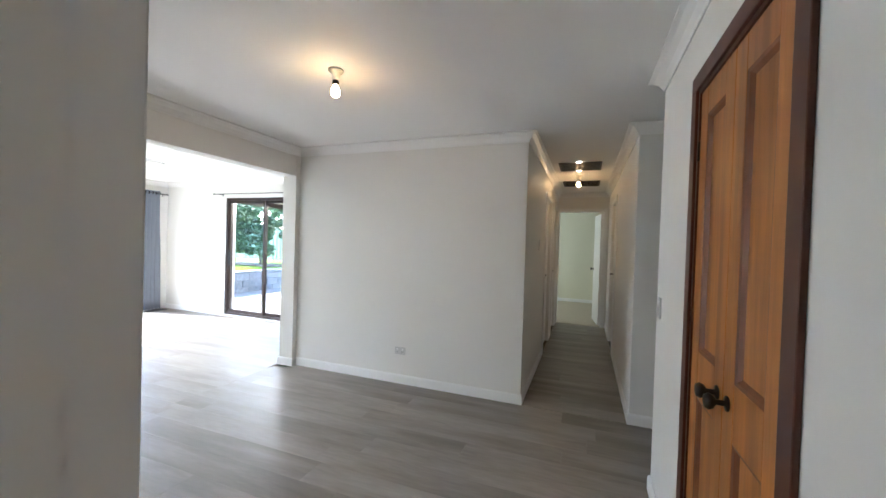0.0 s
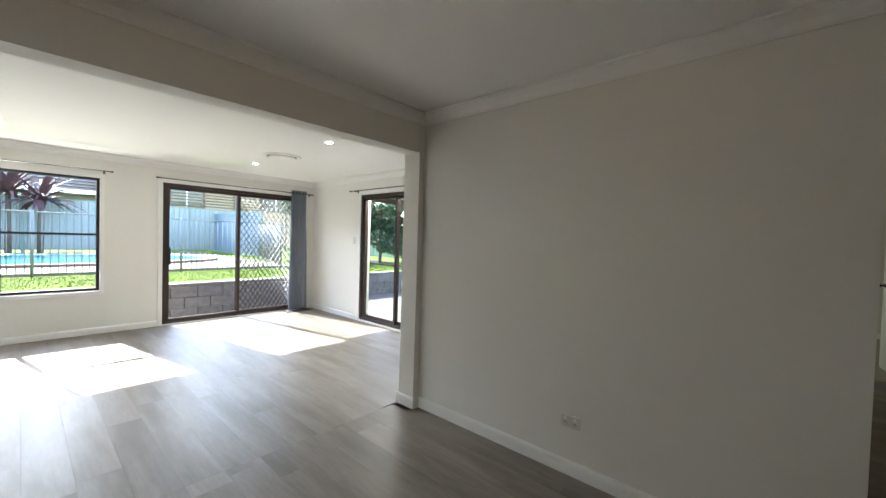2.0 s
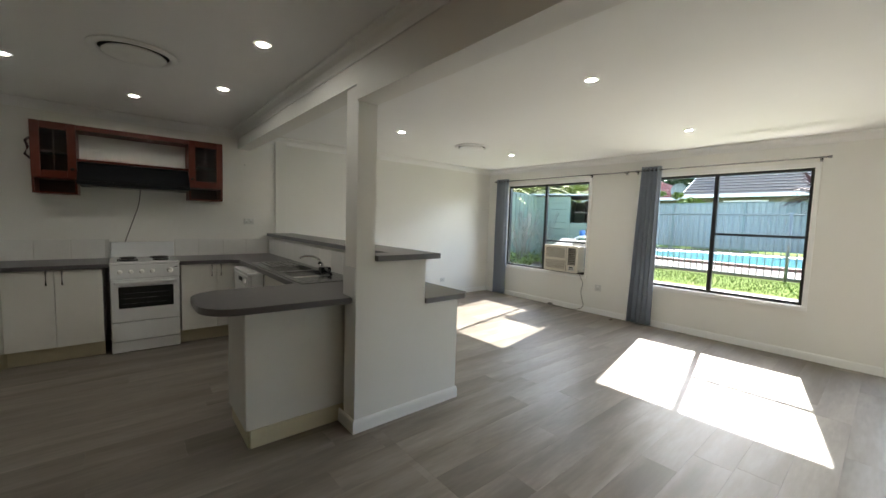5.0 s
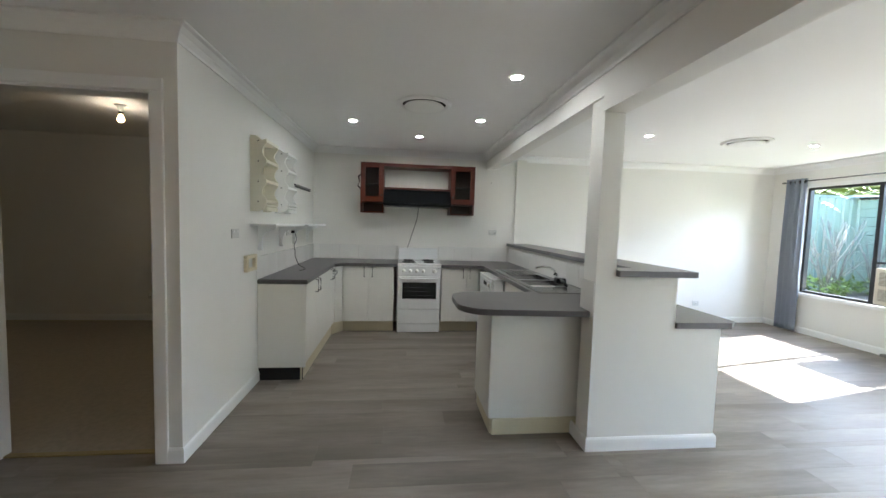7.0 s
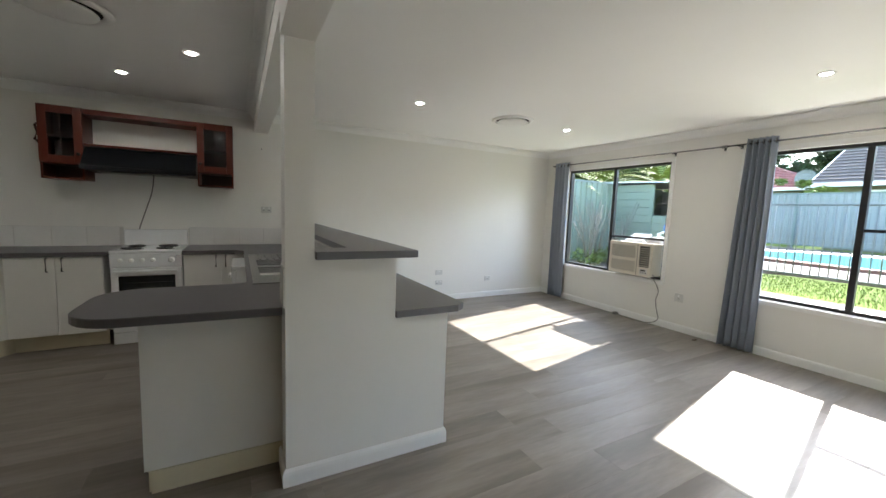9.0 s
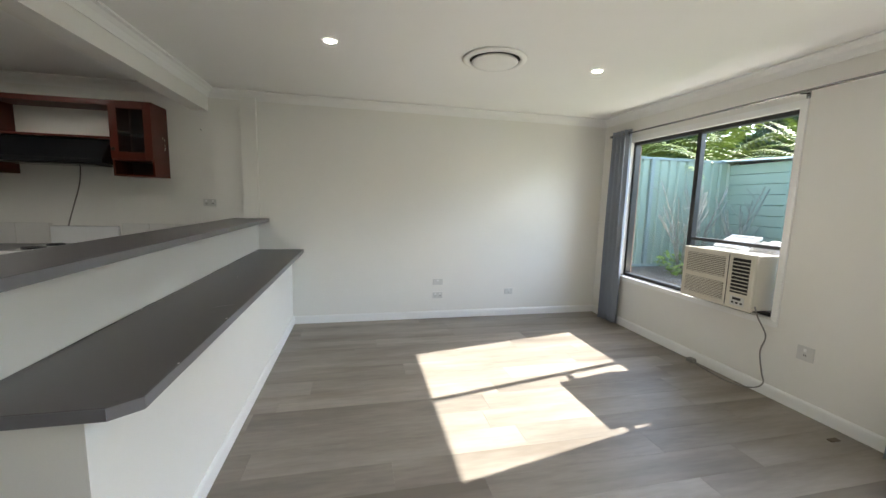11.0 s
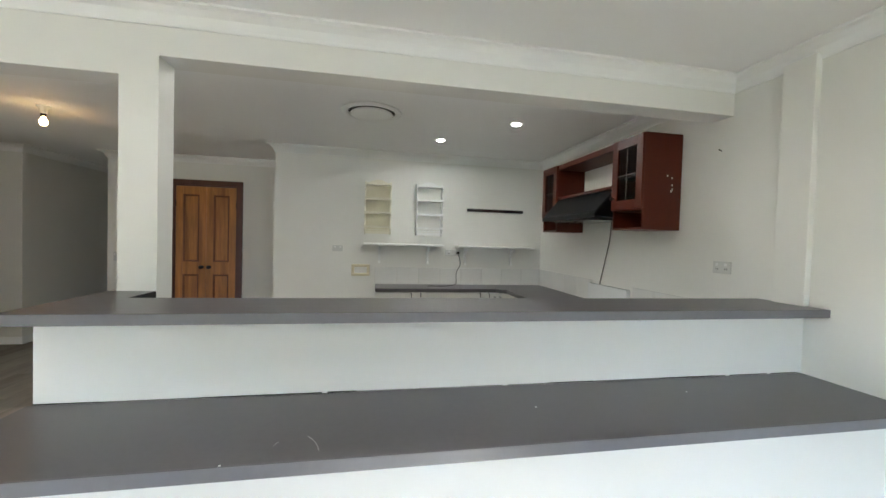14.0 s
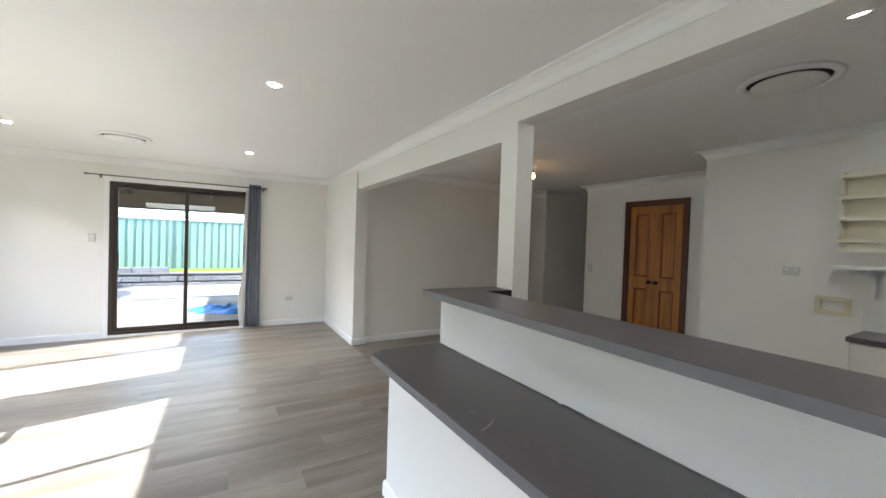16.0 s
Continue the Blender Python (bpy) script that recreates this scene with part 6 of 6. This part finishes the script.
# ---- plants ----
def leaf_cloud(bm, rn, c, r, n, size, flat=1.0):
    for k in range(n):
        v = Vector((rn.gauss(0, 1), rn.gauss(0, 1), rn.gauss(0, 1) * flat)).normalized() * r * (0.45 + 0.6 * rn.random() ** 0.6)
        v.z *= flat
        p = Vector(c) + v
        a = Vector((rn.uniform(-1, 1), rn.uniform(-1, 1), rn.uniform(-0.6, 0.6))).normalized()
        b = a.cross(Vector((rn.uniform(-1, 1), rn.uniform(-1, 1), rn.uniform(-1, 1)))).normalized()
        s = size * rn.uniform(0.6, 1.4)
        vs = [bm.verts.new(p - a * s), bm.verts.new(p + b * s * 0.4), bm.verts.new(p + a * s), bm.verts.new(p - b * s * 0.4)]
        bm.faces.new(vs)


def tree(at, height, spread, seed, m, label, clumps=26, leaves=130, size=0.22):
    rn = random.Random(seed)
    t = thing("tree", at, label, "tree", "yard trees")
    x, y, z = at
    bm = bmesh.new()
    top = (x + rn.uniform(-0.4, 0.4), y + rn.uniform(-0.4, 0.4), z + height * 0.6)
    cyl(bm, (x, y, z - 0.2), top, 0.05 * height * 0.5, 0.02 * height * 0.5, 10)
    tips = []
    for k in range(7):
        s = rn.uniform(0.45, 1.0)
        b0 = Vector(at).lerp(Vector(top), s)
        a = rn.uniform(0, math.tau)
        b1 = b0 + Vector((math.cos(a) * spread * 0.6, math.sin(a) * spread * 0.6, height * rn.uniform(0.1, 0.3)))
        cyl(bm, b0, b1, 0.014 * height * 0.5, 0.004 * height * 0.5, 6)
        tips.append(b1)
    part("trunk", bm, M_BARK, t)
    bm = bmesh.new()
    for k in range(clumps):
        base = rn.choice(tips)
        c = base + Vector((rn.gauss(0, spread * 0.35), rn.gauss(0, spread * 0.35), rn.gauss(0, height * 0.12)))
        leaf_cloud(bm, rn, c, spread * rn.uniform(0.16, 0.34), leaves, size, 0.75)
    part("crown", bm, m, t)


for k, (x, y, h, s) in enumerate(((-44, -22, 11, 5), (-42, -14, 12, 5.5), (-46, -6, 13, 6), (-43, -10, 10, 4.5), (-48, -30, 12, 5.5), (-45, 18, 9, 4.5))):
    tree((x, y, 0), h, s, 20 + k, M_LEAF, "tall dark gum tree behind the neighbouring roofs", 44, 260, 0.20)
for k, (x, y, h) in enumerate(((-10.5, -11.0, 6.5), (-14.5, -11.5, 7.5), (-18.5, -10.5, 6.5), (-7.0, -10.5, 6.0))):
    tree((x, y, 0), h, 3.0, 80 + k, M_LEAF, "tall dark leafy tree behind the side fence", 40, 240, 0.13)
tree((-11.5, 14.6, 0.3), 4.2, 1.8, 41, M_LEAF, "leafy dark shrub tree by the north fence", 24, 150, 0.13)
tree((-13.5, 9.4, 0.4), 3.6, 1.5, 42, M_LEAF, "leafy dark shrub tree at the lawn edge", 20, 150, 0.12)
for k, (x, y, h) in enumerate(((-9.6, 9.55, 2.3), (-10.7, 9.45, 2.7), (-11.9, 9.3, 2.6), (-12.9, 9.0, 2.9))):
    tree((x, y, 0.4), h, 1.0, 60 + k, M_LEAF, "dense dark green shrub in front of the north fence", 34, 220, 0.065)
tree((-20.6, -4.2, 0.3), 3.0, 0.9, 43, M_LEAFY, "yellow-green shrub behind the pool fence", 14, 120, 0.09)


def frond_plant(at, trunk, n, length, droop, m, label, name, width, leaflets):
    """A crown of arching fronds on a stem."""
    rn = random.Random(int(abs(at[0] * 100)))
    p = thing(name, at, label, "plant")
    x, y, z = at
    part("stem", cyl(bmesh.new(), (x, y, z - 0.1), (x, y, z + trunk), 0.09, 0.06, 10), M_BARK, p)
    bm = bmesh.new()
    for k in range(n):
        a = k * 2.399 + rn.uniform(-0.2, 0.2)
        up = rn.uniform(0.05, 1.2)
        L = length * rn.uniform(0.75, 1.1)
        prev = None
        q = Vector((x, y, z + trunk))
        v = Vector((math.cos(a) * math.cos(up), math.sin(a) * math.cos(up), math.sin(up)))
        side = Vector((-math.sin(a), math.cos(a), 0))
        steps = 26 if leaflets else 5
        for s in range(steps + 1):
            f = s / steps
            w = width * math.sin(math.pi * min(1, 0.12 + f * 0.88)) + 0.003
            if leaflets:
                for sg in (1, -1):
                    tip = q + side * sg * w + v * 0.05 + Vector((0, 0, -0.25 * w))
                    vs = [bm.verts.new(q), bm.verts.new(tip), bm.verts.new(q + v * (L / steps) * 0.7)]
                    bm.faces.new(vs)
            else:
                cur = [bm.verts.new(q + side * w), bm.verts.new(q - side * w)]
                if prev:
                    bm.faces.new((prev[0], prev[1], cur[1], cur[0]))
                prev = cur
            q = q + v * (L / steps)
            v = (v + Vector((0, 0, -droop / steps))).normalized()
    part("fronds", bm, m, p)


frond_plant((-12.4, -6.2, 0.2), 2.1, 46, 2.3, 1.25, M_FERN, "bright green tree fern over the side fence", "tree_fern", 0.24, True)
frond_plant((-14.6, -5.6, 0.2), 2.2, 46, 2.2, 1.2, M_FERN, "bright green tree fern behind the shed", "tree_fern", 0.22, True)
frond_plant((-10.2, -6.4, 0.2), 2.0, 46, 2.2, 1.25, M_FERN, "bright green tree fern leaning over the fence", "tree_fern", 0.22, True)
frond_plant((-18.6, 1.55, 0.5), 1.75, 110, 1.35, 1.1, M_CORD, "purple spiky cordyline beside the pool fence", "cordyline", 0.045, False)
frond_plant((-18.5, 0.85, 0.5), 1.95, 110, 1.3, 1.1, M_CORD, "purple spiky cordyline beside the pool fence", "cordyline", 0.045, False)
rn = random.Random(3)
for (sx, sy) in ((-9.3, -3.8), (-9.9, -4.1), (-10.5, -3.9)):
    bm = bmesh.new()
    for k in range(16):
        a, h = rn.uniform(0, math.tau), rn.uniform(0.5, 1.5)
        p = [(sx, sy, 0.2), (sx + 0.15 * math.cos(a), sy + 0.12 * math.sin(a), 0.3 + h * 0.5), (sx + 0.45 * math.cos(a + 0.4), sy + 0.3 * math.sin(a + 0.4), 0.3 + h)]
        tube(bm, p, 0.008, 5)
        for q in range(3):
            b = Vector(p[1]).lerp(Vector(p[2]), q / 3)
            tube(bm, [b, b + Vector((rn.uniform(-0.2, 0.2), rn.uniform(-0.2, 0.2), rn.uniform(0.05, 0.25)))], 0.004, 4)
    sh = thing("bare_shrub", (sx, sy, 0.2), "bare twiggy shrub along the side fence", "shrub", "bare shrubs")
    part("branches", bm, M_TWIG, sh)
    bm = bmesh.new()
    leaf_cloud(bm, rn, (sx, sy, 0.45), 0.35, 160, 0.05, 0.6)
    part("leaves", bm, M_LEAFY, sh)
structure("garden_bed", boxes((-11.0, -8.3, -4.58, -3.1, 0.10, 0.262)), M_MULCH, "brown mulch bed by the side fence", "garden bed")
structure("garden_bed", boxes((-16.5, -8.6, 9.0, 10.1, 0.30, 0.53)), M_MULCH, "brown mulch bed by the north fence", "garden bed")


# ---- neighbouring houses ----
def house(at, w, d, eave, ridge, wall_m, roof_m, label, hip=True):
    """A single-storey house; w along y, d along x, front towards the pool."""
    x, y = at
    hs = thing("house", (x, y, 0), label, "house", "neighbouring houses")
    x0, x1, y0, y1 = x - d, x, y - w / 2, y + w / 2
    part("wall", boxes((x0, x1, y0, y1, -0.1, eave)), wall_m, hs)
    o = 0.6
    bm = bmesh.new()
    inset = d / 2 if hip else 0.0
    b = [bm.verts.new(p) for p in ((x1 + o, y0 - o, eave), (x1 + o, y1 + o, eave), (x0 - o, y1 + o, eave), (x0 - o, y0 - o, eave))]
    t = [bm.verts.new(((x0 + x1) / 2, y0 - o + inset, ridge)), bm.verts.new(((x0 + x1) / 2, y1 + o - inset, ridge))]
    for q in ((b[0], b[1], t[1], t[0]), (b[2], b[3], t[0], t[1]), (b[1], b[2], t[1]), (b[3], b[0], t[0]), (b[0], b[3], b[2], b[1])):
        bm.faces.new(q)
    bmesh.ops.recalc_face_normals(bm, faces=bm.faces)
    roof = part("roof", bm, roof_m, hs)
    n = 13
    for k in range(n):
        f = k / n
        xa, za = x1 + o + ((x0 + x1) / 2 - x1 - o) * f, eave + (ridge - eave) * f
        part("tile_course", tube(bmesh.new(), [(xa, y0 - o + inset * f, za + 0.02), (xa, y1 + o - inset * f, za + 0.02)], 0.035, 5), roof_m, roof)
    part("gutter", boxes((x1 + o, x1 + o + 0.12, y0 - o, y1 + o, eave - 0.16, eave + 0.02)), M_TRIM, hs, "white gutter and fascia")
    if not hip:
        for yy in (y0 - o - 0.05, y1 + o):
            bm = bmesh.new()
            mx = (x0 + x1) / 2
            v = [bm.verts.new((px, q, pz)) for q in (yy, yy + 0.05) for px, pz in ((x1 + o, eave), (mx, ridge), (mx, ridge - 0.25), (x1 + o, eave - 0.25))]
            for q in ((0, 1, 2, 3), (4, 5, 6, 7), (0, 1, 5, 4), (3, 2, 6, 7)):
                bm.faces.new([v[i] for i in q])
            part("barge_board", bm, M_TRIM, hs, "white barge board")
    for wy in (y0 + w * 0.25, y0 + w * 0.7):
        wd = part("window", boxes((x1, x1 + 0.05, wy - 0.9, wy + 0.9, eave - 1.5, eave - 0.35)), M_DARKGLASS, hs)
        part("frame", boxes((x1 + 0.05, x1 + 0.08, wy - 0.95, wy + 0.95, eave - 0.38, eave - 0.30), (x1 + 0.05, x1 + 0.08, wy - 0.03, wy + 0.03, eave - 1.5, eave - 0.38)), M_TRIM, wd)
    return hs


house((-26.5, -0.5), 9.0, 8, 3.25, 5.6, M_OLIVE, M_ROOFG, "neighbouring house with a grey tiled gable roof", hip=False)
house((-25.0, 10.0), 11.0, 7, 4.3, 6.6, M_BRICKH, M_ROOFG, "tan brick neighbouring house with white gutters")
house((-32.0, -13.0), 11.0, 8, 3.5, 5.4, M_OLIVE, M_ROOFR, "neighbouring house with a red tiled roof")
dish = thing("satellite_dish", (-31.34, -7.5, 3.3), "dark grey satellite dish on a roof", "satellite dish")
part("bowl", lathe(bmesh.new(), (-31.2, -7.5, 4.0), [(0.05, -0.10), (0.35, -0.05), (0.5, 0.05), (0.48, 0.05), (0.3, -0.03)], 20, "X"), M_PFENCE, dish)
part("arm", tube(bmesh.new(), [(-31.34, -7.5, 3.3), (-31.3, -7.5, 4.0)], 0.04, 8), M_PFENCE, dish)
lat = thing("lattice_screen", (-20.2, 9.0, 0), "dark timber slat screen above the fence", "screen")
for k in range(6):
    part("slat", boxes((-20.2, -20.16, 5.4, 12.0, 2.55 + k * 0.13, 2.61 + k * 0.13)), M_MULCH, lat)
for k in range(6):
    part("slat_post", boxes((-20.26, -20.2, 5.4 + k * 1.3, 5.48 + k * 1.3, -0.1, 3.3)), M_MULCH, lat)

# ---- patio roof and things on the patio ----
M_SOFFB = mat("weathered_brown_timber", (0.085, 0.066, 0.048), 0.8, var=0.2, scale=5)
pg = structure("patio_roof", boxes((-7.4, -2.2, 5.09, 8.3, 2.32, 2.36)), mat("cream_patio_soffit", (0.42, 0.38, 0.31), 0.7, var=0.06), "patio roof with dark timber beams", "patio roof")
for k in range(4):
    part("rafter", boxes((-7.3 + k * 1.4, -7.24 + k * 1.4, 5.09, 8.3, 2.20, 2.32)), M_BROWN, pg)
part("beam", boxes((-7.4, -2.2, 8.18, 8.30, 1.90, 2.32)), M_SOFFB, pg, "weathered brown beam")
for x in (-7.3, -2.35):
    part("roof_post", boxes((x - 0.05, x + 0.05, 8.19, 8.29, -0.05, 1.90)), M_BROWN, pg)
# plain white bar and tube on the inner face of the beam
fl = thing("patio_light", (-4.98, 8.15, 1.97), "long white bar with a thin tube on the patio roof beam", "batten light")
part("body", boxes((-5.6, -4.38, 8.12, 8.18, 1.965, 2.03), bevel=0.006), M_TRIM, fl)
part("tube", tube(bmesh.new(), [(-5.58, 8.14, 1.948), (-4.40, 8.14, 1.948)], 0.016, 10), M_PLASTIC, fl)
rn = random.Random(6)
bm = bmesh.new()
g = {}
for i in range(29):
    for j in range(15):
        u, v = i / 28, j / 14
        ex = -4.75 + 1.35 * u + 0.15 * math.sin(v * 7)
        ey = 6.45 + 0.75 * v + 0.1 * math.sin(u * 9)
        edge = min(1, 6 * min(u, 1 - u, v, 1 - v))
        h = (0.13 * abs(noise.noise((u * 5, v * 4, 1.3))) + 0.10 * abs(noise.noise((u * 11, v * 8, 4.1)))) * edge * (0.4 + 1.3 * u)
        g[i, j] = bm.verts.new((ex, ey, -0.045 + h))
for i in range(28):
    for j in range(14):
        bm.faces.new((g[i, j], g[i + 1, j], g[i + 1, j + 1], g[i, j + 1])).smooth = True
tarp = solid("tarpaulin", bm, mat("bright_blue_tarpaulin", (0.01, 0.12, 0.36), 0.4, var=0.15, scale=4), "crumpled bright blue tarpaulin lying on the patio", "tarpaulin")

cp = thing("carport", (-5.0, 15.0, 0.3), "neighbouring carport with a pale steel roof beyond the fence", "carport")
bm = boxes((-9.5, -1.0, 13.4, 17.5, 1.88, 1.96))
for v in bm.verts:
    v.co.z += 0.09 * (v.co.y - 13.4) - 0.02 * (v.co.x + 5)
part("roof", bm, mat("pale_blue_steel_roof", (0.42, 0.47, 0.50), 0.5, var=0.06), cp)
for x in (-9.2, -1.3):
    part("post", boxes((x - 0.05, x + 0.05, 14.0, 14.1, 0.2, 1.9)), M_TRIM, cp)

# small litter on the floor
solid("leaf_litter", boxes((-6.95, -6.88, -0.20, -0.17, 0.002, 0.008), bevel=0.002), M_MULCH, "dry leaf on the floor by the skirting", "leaf")
solid("floor_mat", boxes((-7.06, -6.86, 4.30, 4.78, 0.0015, 0.008), bevel=0.002), mat("dark_grey_mat", (0.05, 0.05, 0.05), 0.9, bump=0.3), "dark mat at the sliding door under the curtain", "mat")

# ---- floor planks ----
PW, PL = 0.20, 1.52
cache = {}
def plank(x0, x1, y0, y1):
    lx, ly = round(x1 - x0, 3), round(y1 - y0, 3)
    if lx < 0.02 or ly < 0.02:
        return
    key = (lx, ly)
    if key not in cache:
        e = 0.0006
        bm = bmesh.new()
        lo = [bm.verts.new(p) for p in ((-lx / 2 + 0.00015, -ly / 2 + 0.00015, -0.006), (lx / 2 - 0.00015, -ly / 2 + 0.00015, -0.006), (lx / 2 - 0.00015, ly / 2 - 0.00015, -0.006), (-lx / 2 + 0.00015, ly / 2 - 0.00015, -0.006))]
        md = [bm.verts.new((v.co.x, v.co.y, -e)) for v in lo]
        hi = [bm.verts.new((v.co.x - math.copysign(e, v.co.x), v.co.y - math.copysign(e, v.co.y), 0)) for v in lo]
        for ra, rb in ((lo, md), (md, hi)):
            for k in range(4):
                bm.faces.new((ra[k], ra[(k + 1) % 4], rb[(k + 1) % 4], rb[k]))
        bm.faces.new(hi)
        bmesh.ops.recalc_face_normals(bm, faces=bm.faces)
        cache[key] = mesh_of("plank", bm, M_PLANK)
    piece("plank", cache[key], ((x0 + x1) / 2, (y0 + y1) / 2, 0), floor)


def clip_planks(rects, y0, y1, x_start):
    rn = random.Random(12)
    y = y0
    row = 0
    while y < y1 - 0.01:
        yb = min(y + PW, y1)
        x = x_start - PL * rn.random()
        while x < 2.6:
            xa, xb = x, x + PL
            for rx0, rx1, ry0, ry1 in rects:
                if yb > ry0 + 0.01 and y < ry1 - 0.01:
                    plank(max(xa, rx0), min(xb, rx1), max(y, ry0), min(yb, ry1))
            x += PL
        y += PW
        row += 1


clip_planks([(XW - 0.02, -3.41, YS, 0.27), (XW - 0.02, XE, 0.27, YN), (-2.90, XK, YS, 0.27), (XE, 2.5, 0.27, YD), (-0.15, XP, 0.13, 0.27), (XE, XB1, 3.2, 3.27), (HX0, HX1, YD, HY + 0.02)], YS, HY + 0.02, XW - 0.02)
